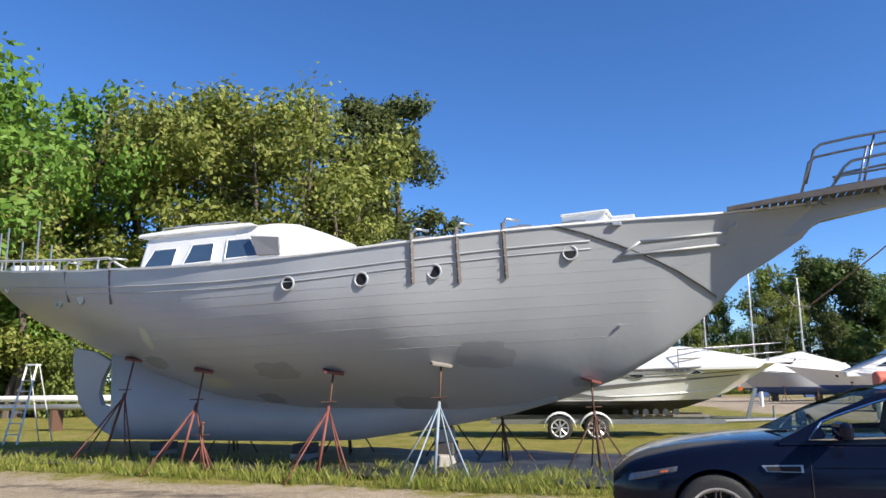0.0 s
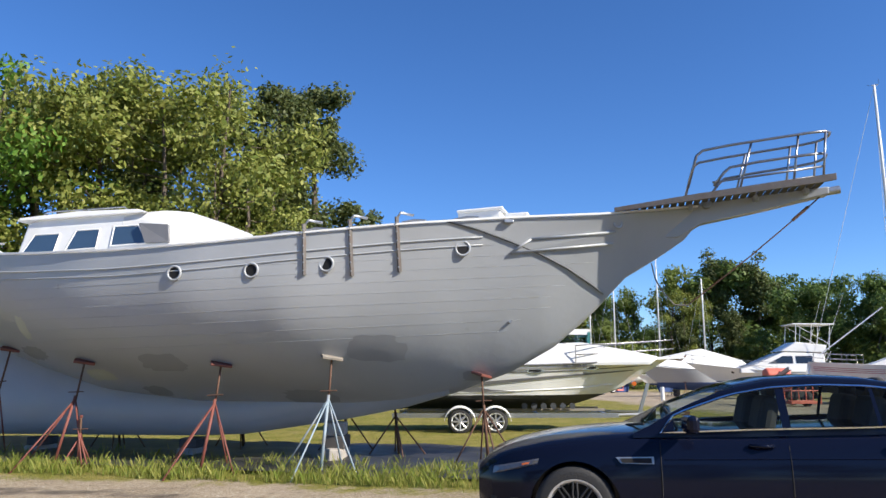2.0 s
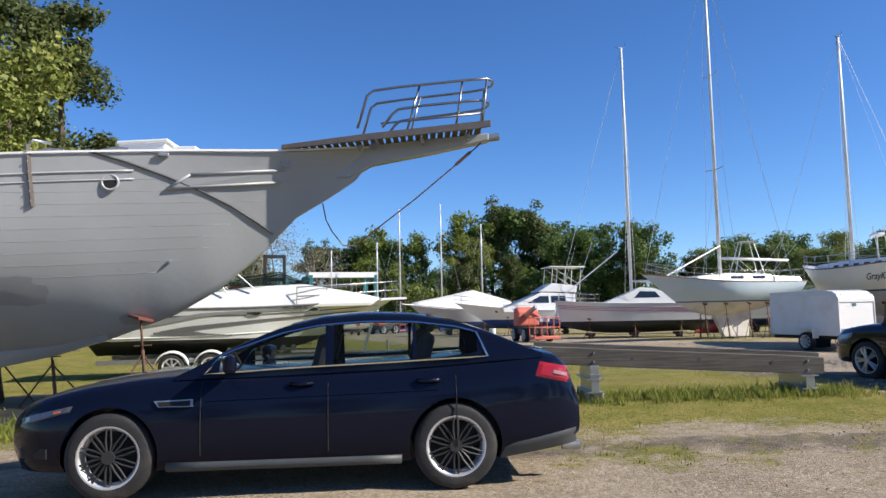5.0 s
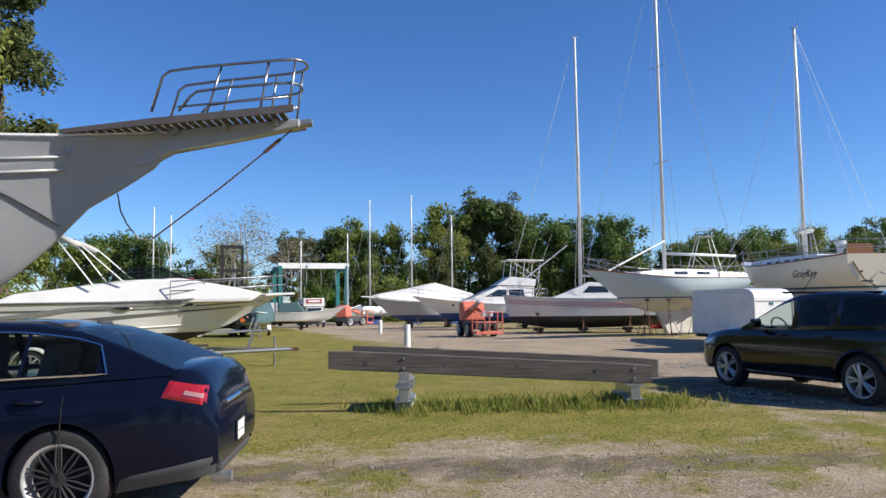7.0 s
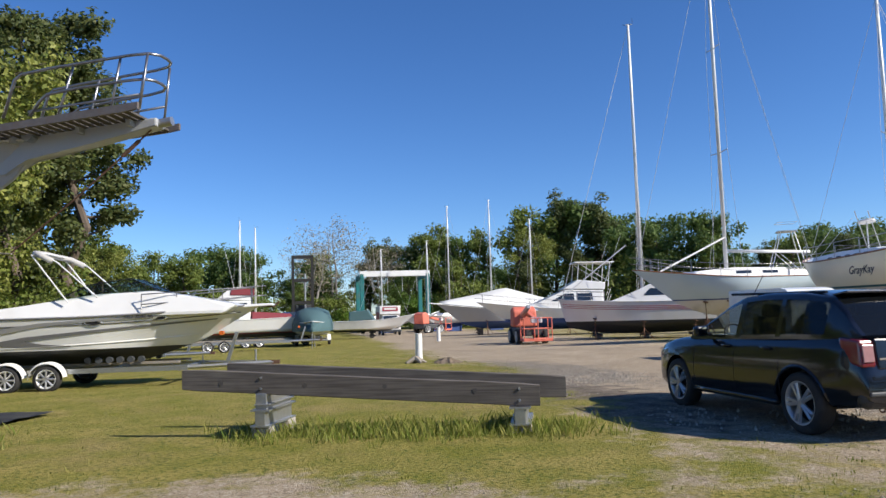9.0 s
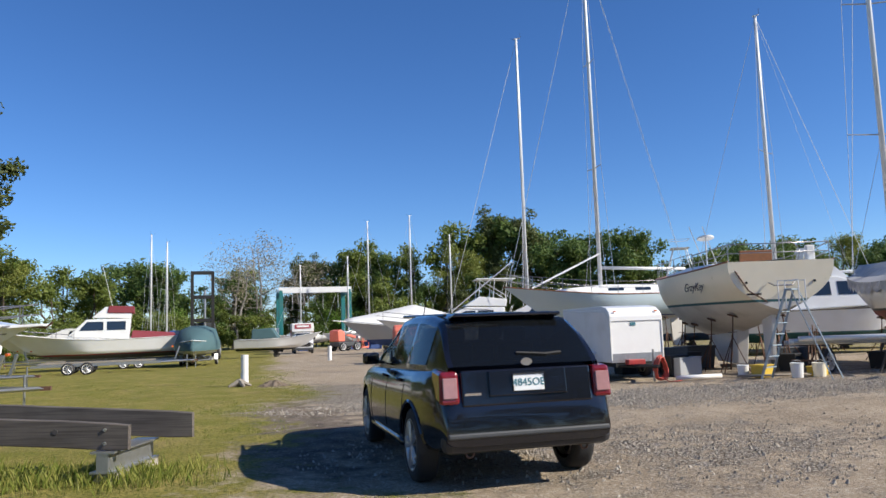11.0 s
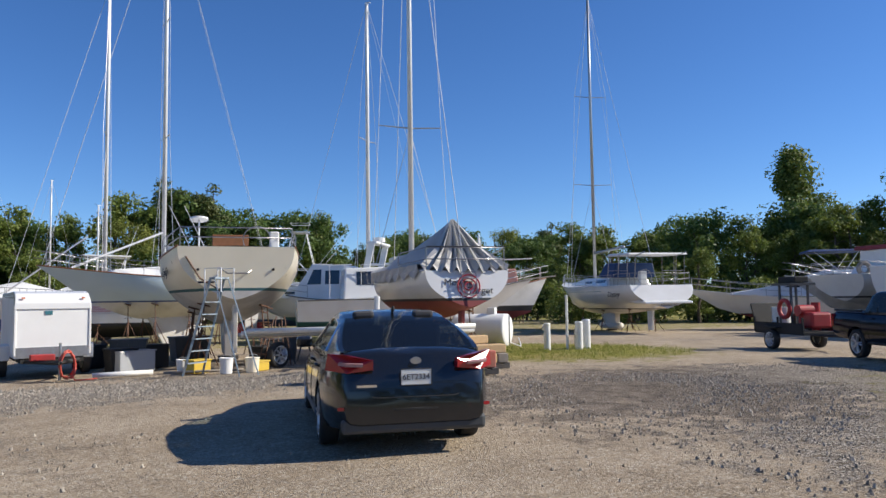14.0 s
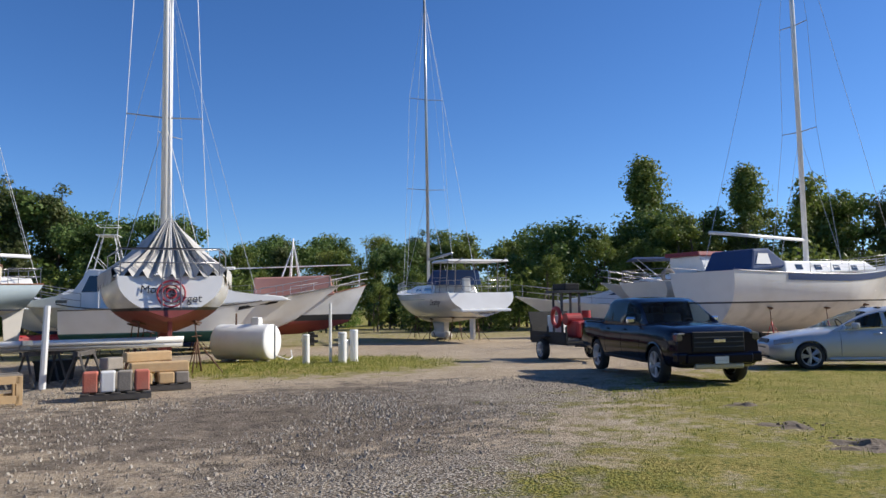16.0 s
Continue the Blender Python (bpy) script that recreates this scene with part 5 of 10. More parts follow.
S_EDGE = dict(length=4.72, width=1.93, front=0.94, base=2.824, r=0.37, gap=0.05, paint=CAR_BLACK, rims="five", tumble=0.72, screen_foot=1.35, privacy=1, dark_glass=DARK_GLASS, sill=CAR_BLACK, mirror=CAR_BLACK,
              top=[(0, 0.72), (0.06, 0.86), (0.3, 0.98), (0.8, 1.06), (1.4, 1.10), (2.4, 1.12), (3.6, 1.16), (4.4, 1.20), (4.58, 1.18), (4.66, 0.98), (4.72, 0.62)],
              foot=[(0, 0.42), (0.12, 0.28), (1.0, 0.26), (3.8, 0.28), (4.55, 0.40), (4.72, 0.46)],
              plan=[(0, 0.66), (0.06, 0.78), (0.25, 0.9), (0.6, 0.98), (1.2, 1.0), (3.8, 1.0), (4.3, 0.96), (4.6, 0.90), (4.72, 0.84)],
              roof=[(1.25, 1.08), (1.7, 1.34), (2.05, 1.55), (2.4, 1.66), (2.9, 1.70), (3.6, 1.69), (4.1, 1.63), (4.32, 1.50), (4.62, 1.17)],
              belt=[(1.25, 1.08), (2.4, 1.11), (3.6, 1.15), (4.62, 1.165)], screen=2.12, rear=4.06,
              side_glass=[(1.55, 2.42), (2.52, 3.28), (3.36, 4.12)], seats=(2.1, 3.0), gaps=((1.45, 1.08), (2.47, 1.1), (3.42, 1.13)), handles=(2.28, 3.16), handle_z=1.0, extra=edge_extra)
car("suv", pose(16.48, 10.08, 0.06, 0, 0, 89.3) @ Matrix.Scale(0.97, 4), "dusty black five-door SUV with silver wheels", "car", S_EDGE)


def fusion_extra(root, X, W, side, mir):
    for sd in (-1, 1):
        q = [(X(4.865), sd * 0.44, 0.90), (X(4.80), sd * 0.70, 0.87), (X(4.55), sd * (W * 0.97), 0.89), (X(4.60), sd * (W * 0.94), 1.06), (X(4.82), sd * 0.70, 1.05), (X(4.865), sd * 0.44, 0.995)]
        bm = BM()
        outer = [bm.verts.new((p[0] - 0.02, p[1], p[2])) for p in q]
        bm.faces.new(outer)
        inner = [bm.verts.new((p[0] + 0.05, p[1] * 0.97, p[2])) for p in q]
        for k in range(6):
            bm.faces.new((outer[k], inner[k], inner[(k + 1) % 6], outer[(k + 1) % 6]))
        t = part("tail_light", bm, RED_LENS, root, "wide red tail light with a clear middle")
        part("reversing_lens", tube(BM(), [(X(4.885), sd * 0.54, 0.95), (X(4.845), sd * 0.70, 0.955), (X(4.79), sd * 0.77, 0.965)], 0.022, 5), LENS_PINK, t)
        part("reflector", box(BM(), (0.02, 0.22, 0.035), (X(4.845), sd * 0.68, 0.52), (0, 0, -sd * 8)), RED_LENS, root)
        part("exhaust", ring(BM(), (X(4.80), sd * 0.62, 0.32), (1, 0, 0), 0.036, 0.01, 16, 6), RUSTY, root)
        part("headlight", lens(side, sd, ((0.10, 0.60), (0.7, 0.70), (0.72, 0.76), (0.14, 0.68))), CLEAR_LENS, root)
    part("lower_valance", box(BM(), (0.14, 1.5, 0.16), (X(4.78), 0, 0.34), (0, 0, 0), 0.04), CHARCOAL, root)
    part("bumper_line", tube(BM(), [(X(4.83), -0.7, 0.50), (X(4.875), 0, 0.50), (X(4.83), 0.7, 0.50)], 0.012, 5), BLACK, root)
    part("boot_line", tube(BM(), [(X(4.84), -0.55, 0.66), (X(4.88), -0.4, 0.62), (X(4.89), 0, 0.62), (X(4.88), 0.4, 0.62), (X(4.84), 0.55, 0.66)], 0.006, 5), BLACK, root)
    number_plate(root, X(4.895), 0.82, "6ET2334", 0, TEXT_DARK)
    em = disc(BM(), (X(4.885), 0, 0.985), (1, 0, 0.1), 0.034, 0.02, 24)
    bmesh.ops.scale(em, vec=(1, 1.7, 1), verts=em.verts)
    part("emblem", em, GALV, root, "small oval chrome badge")
    part("badge_bars", box(BM(), (0.006, 0.2, 0.025), (X(4.87), 0.5, 0.74)), CHROME, root)
    part("roof_aerial", box(BM(), (0.12, 0.03, 0.06), (X(3.5), 0, 1.49), (0, 20, 0), 0.012), BLACK, root)


S_FUSION = dict(dark_glass=DARK_GLASS, length=4.87, width=1.85, front=0.94, base=2.85, r=0.335, gap=0.04, paint=CAR_SLATE, rims="five", tumble=0.67, screen_foot=1.5, privacy=9, window_trim=True,
                top=[(0, 0.55), (0.06, 0.66), (0.3, 0.78), (0.8, 0.88), (1.5, 0.97), (2.4, 0.98), (3.4, 1.0), (4.1, 1.05), (4.5, 1.08), (4.74, 1.07), (4.83, 0.92), (4.87, 0.66)],
                foot=[(0, 0.34), (0.12, 0.2), (1.0, 0.19), (4.0, 0.2), (4.75, 0.27), (4.87, 0.36)],
                plan=[(0, 0.62), (0.06, 0.74), (0.2, 0.86), (0.45, 0.94), (0.9, 0.99), (1.5, 1.0), (3.9, 1.0), (4.4, 0.95), (4.7, 0.87), (4.87, 0.76)],
                roof=[(1.42, 0.95), (1.9, 1.20), (2.3, 1.37), (2.65, 1.45), (3.0, 1.475), (3.4, 1.45), (3.8, 1.36), (4.2, 1.22), (4.6, 1.075)],
                belt=[(1.42, 0.95), (2.4, 0.97), (3.4, 0.99), (4.6, 1.07)], screen=2.38, rear=3.62,
                side_glass=[(1.75, 2.6), (2.7, 3.32), (3.38, 3.8)], seats=(2.25, 3.1), gaps=((1.62, 0.94), (2.65, 0.98), (3.72, 1.0)), handles=(2.45, 3.45), handle_z=0.86, extra=fusion_extra)
fd = Vector((0.40, 0.917, 0)).normalized()
fp = Vector((25.45, 4.80, 0)) + fd * (4.89 - 0.94)
car("sedan", pose(fp.x + 0.02, fp.y + 0.05, 0.05, 0, 0, math.degrees(math.atan2(fd.y, fd.x))) @ Matrix.Scale(0.985, 4), "dark slate sedan with silver wheels parked on gravel", "car", S_FUSION)


def truck_extra(root, X, W, side, mir):
    for sd in (-1, 1):
        part("headlight", box(BM(), (0.14, 0.40, 0.17), (X(0.08), sd * 0.75, 1.03), (0, 0, -sd * 12), 0.03), LAMP_DARK, root, "dark-housed headlight with a bright strip")
        part("lamp_strip", box(BM(), (0.15, 0.34, 0.035), (X(0.075), sd * 0.75, 1.10), (0, 0, -sd * 12), 0.008), CLEAR_LENS, root)
        part("bumper_end", box(BM(), (0.22, 0.30, 0.22), (X(0.03), sd * 0.82, 0.60), (0, 0, -sd * 12), 0.05), CAR_NAVY, root)
        part("fog_lamp", disc(BM(), (X(-0.02), sd * 0.72, 0.56), (1, 0, 0), 0.05, 0.06, 14), CLEAR_LENS, root)
        part("tail_light", box(BM(), (0.06, 0.12, 0.38), (X(5.80), sd * 0.94, 1.05)), RED_LENS, root)
        part("bed_rail", tube(BM(), [(X(4.38), sd * 0.92, 1.34), (X(5.78), sd * 0.92, 1.35)], 0.04, 6), BLACK, root)
        part("arch_flare", tube(BM(), [mir(side(0.95 + 0.49 * math.cos(q), 0.40 + 0.49 * math.sin(q), 0.0), sd) for q in np.linspace(0.1, 3.04, 14)], 0.025, 5), CAR_SLATE, root)
    part("grille", box(BM(), (0.06, 1.16, 0.42), (X(-0.02), 0, 0.93), (0, 0, 0), 0.02), BLACK, root)
    for z in (0.82, 0.92, 1.02):
        part("grille_bar", box(BM(), (0.03, 1.10, 0.02), (X(-0.055), 0, z), (0, 0, 0), 0.004), CHARCOAL, root)
    part("emblem", box(BM(), (0.02, 0.26, 0.07), (X(-0.075), 0, 0.95), (0, 0, 0), 0.006), CHROME, root, "plain chrome bow-shaped badge")
    part("front_bumper", box(BM(), (0.20, 1.50, 0.22), (X(-0.01), 0, 0.58), (0, 0, 0), 0.05), CAR_NAVY, root)
    part("skid_plate", box(BM(), (0.1, 1.1, 0.12), (X(0.0), 0, 0.42), (0, 0, 0), 0.03), GALV, root)
    number_plate(root, X(-0.14), 0.55, "- - - - -", 0, GREY_STRIPE, back=False)
    part("bed_floor", box(BM(), (1.4, 1.5, 0.05), (X(5.08), 0, 1.33)), BLACK, root)
    part("tailgate", box(BM(), (0.06, 1.5, 0.5), (X(5.80), 0, 1.02)), CAR_SLATE, root)


S_TRUCK = dict(length=5.84, width=2.03, front=0.95, base=3.645, r=0.41, gap=0.07, paint=CAR_NAVY, rims="five", tumble=0.76, screen_foot=1.65, privacy=1, dark_glass=DARK_GLASS, mirror=CHROME, sill=BLACK,
               top=[(0, 1.10), (0.05, 1.17), (0.3, 1.23), (1.0, 1.28), (1.6, 1.30), (2.4, 1.28), (4.2, 1.28), (4.35, 1.33), (5.84, 1.34)],
               foot=[(0, 0.44), (0.12, 0.38), (1.0, 0.38), (4.5, 0.42), (5.6, 0.52), (5.84, 0.56)],
               plan=[(0, 0.88), (0.06, 0.93), (0.3, 0.98), (0.8, 1.0), (5.4, 1.0), (5.84, 0.97)],
               roof=[(1.55, 1.28), (1.95, 1.56), (2.25, 1.77), (2.6, 1.87), (3.2, 1.90), (3.85, 1.88), (4.12, 1.78), (4.3, 1.30)],
               belt=[(1.55, 1.27), (2.4, 1.27), (4.3, 1.28)], screen=2.28, rear=4.02,
               side_glass=[(1.92, 2.80), (2.92, 3.62), (3.70, 3.95)], seats=(2.5, 3.4), gaps=((1.75, 1.25), (2.86, 1.26), (3.95, 1.27), (4.32, 1.3)), handles=(2.68, 3.8), handle_z=1.14, extra=truck_extra)
td = Vector((-0.60, -0.80, 0)).normalized()
tl = Vector((-td.y, td.x, 0))
tp = Vector((39.35, 4.95, 0)) + tl * 0.9
TRUCK_AT = tp
car("pickup_truck", pose(tp.x, tp.y, ground_z(tp.x, tp.y), 0, 0, math.degrees(math.atan2(td.y, td.x))) @ Matrix.Scale(0.905, 4), "dark blue crew-cab pickup truck with black grille", "truck", S_TRUCK)


def merc_extra(root, X, W, side, mir):
    for sd in (-1, 1):
        part("headlight", lens(side, sd, ((0.06, 0.58), (0.50, 0.64), (0.48, 0.76), (0.12, 0.70))), CLEAR_LENS, root, "rounded clear headlight")
        part("tail_light", lens(side, sd, ((4.6, 0.78), (4.78, 0.76), (4.76, 0.90), (4.58, 0.92))), RED_LENS, root)
    part("grille", panel(BM(), [(X(0.0), -0.32, 0.5), (X(0.0), 0.32, 0.5), (X(0.08), 0.36, 0.72), (X(0.08), -0.36, 0.72)], 0.012), CHARCOAL, root)
    part("lower_intake", box(BM(), (0.04, 1.0, 0.12), (X(0.02), 0, 0.34)), BLACK, root)


S_MERC = dict(length=4.82, width=1.82, front=0.86, base=2.854, r=0.325, gap=0.035, paint=CAR_SILVER, rims="five", tumble=0.66, screen_foot=1.45, privacy=9, sill=CAR_SILVER, window_trim=True,
              top=[(0, 0.56), (0.08, 0.68), (0.4, 0.80), (0.9, 0.88), (1.5, 0.95), (2.4, 0.97), (3.4, 0.99), (4.2, 1.02), (4.6, 1.0), (4.76, 0.92), (4.82, 0.66)],
              foot=[(0, 0.32), (0.12, 0.2), (1.0, 0.18), (4.0, 0.19), (4.7, 0.26), (4.82, 0.34)],
              plan=[(0, 0.58), (0.06, 0.7), (0.2, 0.84), (0.45, 0.93), (0.9, 0.99), (1.5, 1.0), (3.9, 1.0), (4.4, 0.95), (4.7, 0.86), (4.82, 0.74)],
              roof=[(1.4, 0.93), (1.9, 1.19), (2.25, 1.34), (2.6, 1.43), (3.0, 1.45), (3.4, 1.43), (3.8, 1.33), (4.15, 1.18), (4.45, 1.02)],
              belt=[(1.4, 0.93), (2.4, 0.96), (3.4, 0.98), (4.45, 1.01)], screen=2.3, rear=3.55,
              side_glass=[(1.7, 2.55), (2.64, 3.3), (3.36, 3.7)], seats=(2.2, 3.05), gaps=((1.55, 0.93), (2.6, 0.97), (3.62, 0.99)), handles=(2.4, 3.4), handle_z=0.84, extra=merc_extra)
car("sedan", pose(45.2, 4.25, ground_z(44.6, 3.9), 0, 0, 128), "silver saloon car with rounded headlights on grass", "car", S_MERC)


# ---- trees ----
def limb_points(rnd, base, tip, wander, n=6):
    pts = []
    for k in range(n + 1):
        f = k / n
        p = base.lerp(tip, f)
        pts.append(p + Vector((rnd.gauss(0, wander), rnd.gauss(0, wander), rnd.gauss(0, wander * 0.5))) * math.sin(math.pi * min(1, f + 0.1)))
    return pts


def build_tree(seed, h, spread, leaf, bark, leaves, size, shape, label, bare=0.35, clump=0.8, multi=1, limbs=26, low=0.9):
    """Trunk and limbs, and leaves in loose clumps round the limb ends. shape: fraction of height -> crown radius share."""
    rnd = random.Random(seed)
    root = thing("tree", label, "tree", Matrix.Identity(4), "trees")
    bm = BM()
    tips = []
    for stem in range(multi):
        off = Vector((rnd.gauss(0, 0.5), rnd.gauss(0, 0.5), 0)) if stem else Vector()
        top = Vector((rnd.gauss(0, spread * 0.18), rnd.gauss(0, spread * 0.18), h * rnd.uniform(0.9, 1.0))) + off
        pts = limb_points(rnd, off + Vector((0, 0, -0.2)), top, spread * 0.06, 8)
        tube(bm, pts, h * 0.017, 8, h * 0.003)
        for k in range(int(limbs / multi) + 4):
            f = bare + (1 - bare) * rnd.random() ** low
            i = min(7, int(f * 8))
            p = pts[i].lerp(pts[i + 1], f * 8 - i)
            a, reach = rnd.uniform(0, 6.28), spread * shape(f) * rnd.uniform(0.45, 1.05)
            q = p + Vector((math.cos(a) * reach, math.sin(a) * reach, reach * rnd.uniform(0.0, 0.55)))
            q.z = min(q.z, h)
            lp = limb_points(rnd, p, q, reach * 0.07, 4)
            tube(bm, lp, h * 0.0055 * (1.2 - f), 5, 0.012)
            tips += [(lp[2], 0.7), (lp[3], 1.0), (q, 1.0)]
        tips.append((top, 0.9))
    part("trunk", bm, bark, root)
    verts, faces = [], []
    per = max(1, leaves // len(tips))
    for c, weight in tips:
        r = clump * spread * 0.30 * rnd.uniform(0.6, 1.25)
        for _ in range(int(per * weight)):
            d = Vector((rnd.gauss(0, 1), rnd.gauss(0, 1), rnd.gauss(0, 0.75)))
            p = c + d.normalized() * r * rnd.random() ** 0.45
            s = size * rnd.uniform(0.6, 1.3)
            n = (d.normalized() + Vector((rnd.gauss(0, 0.7), rnd.gauss(0, 0.7), rnd.gauss(0.4, 0.7)))).normalized()
            t = n.orthogonal().normalized()
            t = (t * math.cos(rnd.uniform(0, 6.28)) + n.cross(t) * math.sin(rnd.uniform(0, 6.28))).normalized()
            b = n.cross(t)
            k = len(verts)
            verts += [p - t * s, p + b * s * 0.55, p + t * s, p - b * s * 0.55]
            faces.append((k, k + 1, k + 2, k + 3))
    me = bpy.data.meshes.new("crown")
    me.from_pydata([tuple(v) for v in verts], [], faces)
    me.materials.append(leaf)
    crown = new("crown", me)
    crown.parent = root
    return root


ROUND = lambda f: 0.35 + 0.75 * math.sin(math.pi * min(1, max(0, (f - 0.2) / 0.95)))
PINE = lambda f: 0.95 - 0.55 * f if f > 0.45 else 0.25
CONE = lambda f: max(0.25, 1.25 - 0.95 * f)
TREES = {
    "oak": build_tree(1, 14, 4.6, LEAF_OLIVE, BARK, 15000, 0.135, ROUND, "olive-green deciduous tree in spring leaf", 0.25, 0.95, 2),
    "oak_b": build_tree(7, 13, 4.2, LEAF_OLIVE, BARK, 14000, 0.13, ROUND, "olive-green deciduous tree in spring leaf", 0.2, 0.9, 3),
    "maple": build_tree(2, 14, 4.2, LEAF_GREEN, BARK, 15000, 0.15, ROUND, "bright green broadleaf tree in full leaf", 0.15, 1.0, 1),
    "pine": build_tree(3, 18, 4.0, LEAF_PINE, BARK, 20000, 0.13, lambda f: 1.05 - 0.7 * f, "tall loblolly pine with clumped needles", 0.2, 0.7, 1),
    "far_dark": build_tree(4, 14, 5.4, LEAF_DARK, BARK, 9000, 0.24, lambda f: 0.55 + 0.55 * math.sin(math.pi * f), "dark green broadleaf tree in a wood", 0.1, 1.0, 1),
    "far_green": build_tree(5, 13, 5.0, LEAF_DARK, BARK, 8500, 0.24, lambda f: 0.6 + 0.5 * math.sin(math.pi * f), "green broadleaf tree in a woodland edge", 0.1, 1.0, 1),
    "tall": build_tree(6, 18, 7.6, LEAF_MID, BARK, 24000, 0.18, lambda f: max(0.07, 1.05 - 1.0 * f), "tall tapering green tree above a wood", 0.10, 0.5, 1, 90, 1.35),
    "budding": build_tree(8, 13, 5.2, LEAF_BLOOM, BARK_PALE, 2600, 0.12, ROUND, "almost bare tree with pale spring buds", 0.25, 1.0, 2),
    "ragged": build_tree(11, 13, 4.4, LEAF_MID, BARK, 8000, 0.20, lambda f: 0.5 + 0.6 * math.sin(math.pi * f) ** 2, "mid-green tree with an open ragged crown", 0.12, 0.8, 2),
    "far_pine": build_tree(12, 17, 4.6, LEAF_PINE, BARK, 9000, 0.20, PINE, "dark spreading pine above a wood edge", 0.4, 0.8, 1),
    "scrub": build_tree(10, 3.4, 2.4, LEAF_MID, BARK, 2600, 0.13, lambda f: 0.9, "loose olive scrub at a wood edge", 0.02, 1.0, 3),
    "bush": build_tree(9, 4.0, 2.6, LEAF_GREEN, BARK, 4500, 0.12, lambda f: 0.9, "dense green undergrowth shrub at a wood edge", 0.02, 1.2, 4),
}
used_first = set()


def plant(kind, x, y, h=None, turn=None):
    rnd = random.Random(int(x * 31 + y * 17))
    base_h = {"oak": 14, "oak_b": 13, "maple": 14, "pine": 18, "far_dark": 14, "far_green": 13, "tall": 18, "budding": 13, "bush": 4, "ragged": 13, "far_pine": 17, "scrub": 3.4}[kind]
    k = (h or base_h) / base_h
    m = pose(x, y, ground_z(x, y), 0, 0, rnd.uniform(0, 360) if turn is None else turn) @ Matrix.Diagonal((k * rnd.uniform(0.85, 1.18), k * rnd.uniform(0.85, 1.18), k, 1))
    if kind not in used_first:
        used_first.add(kind)
        TREES[kind].matrix_world = m
        return TREES[kind]
    src = TREES[kind]
    ob = copy_thing(src, Matrix.Identity(4))
    ob.matrix_basis = m
    return ob


# wood behind the schooner
for kind, x, y, h in (("pine", -3.3, 52, 19), ("pine", -7.5, 50, 18), ("oak", -10.5, 46, 16), ("oak_b", -9, 44, 12), ("oak", -15.5, 46, 16), ("oak_b", -19.5, 47, 15.5), ("maple", -24.5, 43, 17.5),
                      ("maple", -29, 46, 16), ("oak_b", -24, 40, 12.5), ("oak", -33, 48, 17), ("scrub", -5.5, 49, 4), ("oak", -12.5, 54, 17), ("oak_b", -28, 38, 11), ("pine", -18, 58, 18), ("oak", -9, 57, 13), ("pine", -36, 60, 18),
                      ("oak_b", -38, 45, 15), ("maple", -43, 50, 15), ("pine", -9, 62, 16), ("oak", -22, 56, 16)):
    plant(kind, x, y, h * 1.27)
for k in range(24):
    plant(("bush", "scrub", "scrub")[k % 3], -46 + 1.75 * k, 44 + 3 * math.sin(k * 1.7), 2.6 + 2.4 * abs(math.sin(k * 2.3)))
# a branch hangs over from a near tree beside the camera's left
plant("maple", -16.5, 17.2, 14.5, 60)
# far wood from north-west round to the south-east
rw = random.Random(21)
MIX = ["far_dark", "far_green", "ragged", "far_pine", "ragged", "oak_b"]
for k in range(50):
    f = k / 49
    x = -8 + 118 * f + rw.uniform(-4, 4)
    y = 128 - 66 * max(0, f - 0.25) + rw.uniform(-5, 8)
    plant(rw.choice(MIX), x, y, rw.uniform(8, 15.5))
for k in range(34):
    f = k / 33
    x = -6 + 120 * f + rw.uniform(-4, 4)
    plant(rw.choice(["bush", "scrub", "scrub", "ragged"]), x, 122 - 66 * max(0, f - 0.25) + rw.uniform(-4, 4), rw.uniform(3, 7.5))
for kind, x, y, h in (("budding", 18.5, 124, 18), ("budding", 13.5, 122, 15), ("budding", 26, 123, 14), ("far_pine", 24, 128, 16), ("far_pine", 28.5, 128, 16), ("far_dark", 58, 118, 20), ("far_pine", 55, 117, 23), ("far_pine", 62, 116, 22), ("ragged", 50, 119, 19),
                      ("far_dark", 65, 116, 18), ("ragged", 43, 122, 16), ("far_dark", 72, 112, 17), ("far_pine", 77, 108, 18), ("ragged", 66, 114, 14), ("far_dark", 38, 124, 15), ("ragged", 36, 124, 17), ("far_dark", 32, 127, 13)):
    plant(kind, x, y, h)
for k in range(16):
    plant(rw.choice(["ragged", "far_green", "oak_b", "ragged"]), -44 + 2.6 * k + rw.uniform(-1, 1), 104 + rw.uniform(-6, 6), rw.uniform(9, 14))
for k in range(12):
    plant("scrub", -34 + 2.6 * k, 98 + rw.uniform(-3, 3), rw.uniform(3, 5))
for kind, x, y, h in (("ragged", 86, 36, 8), ("ragged", 90, 39, 10), ("far_green", 93, 36, 11), ("scrub", 84, 34, 4), ("scrub", 86, 39, 4.5), ("ragged", 89, 33, 8)):
    plant(kind, x, y, h)
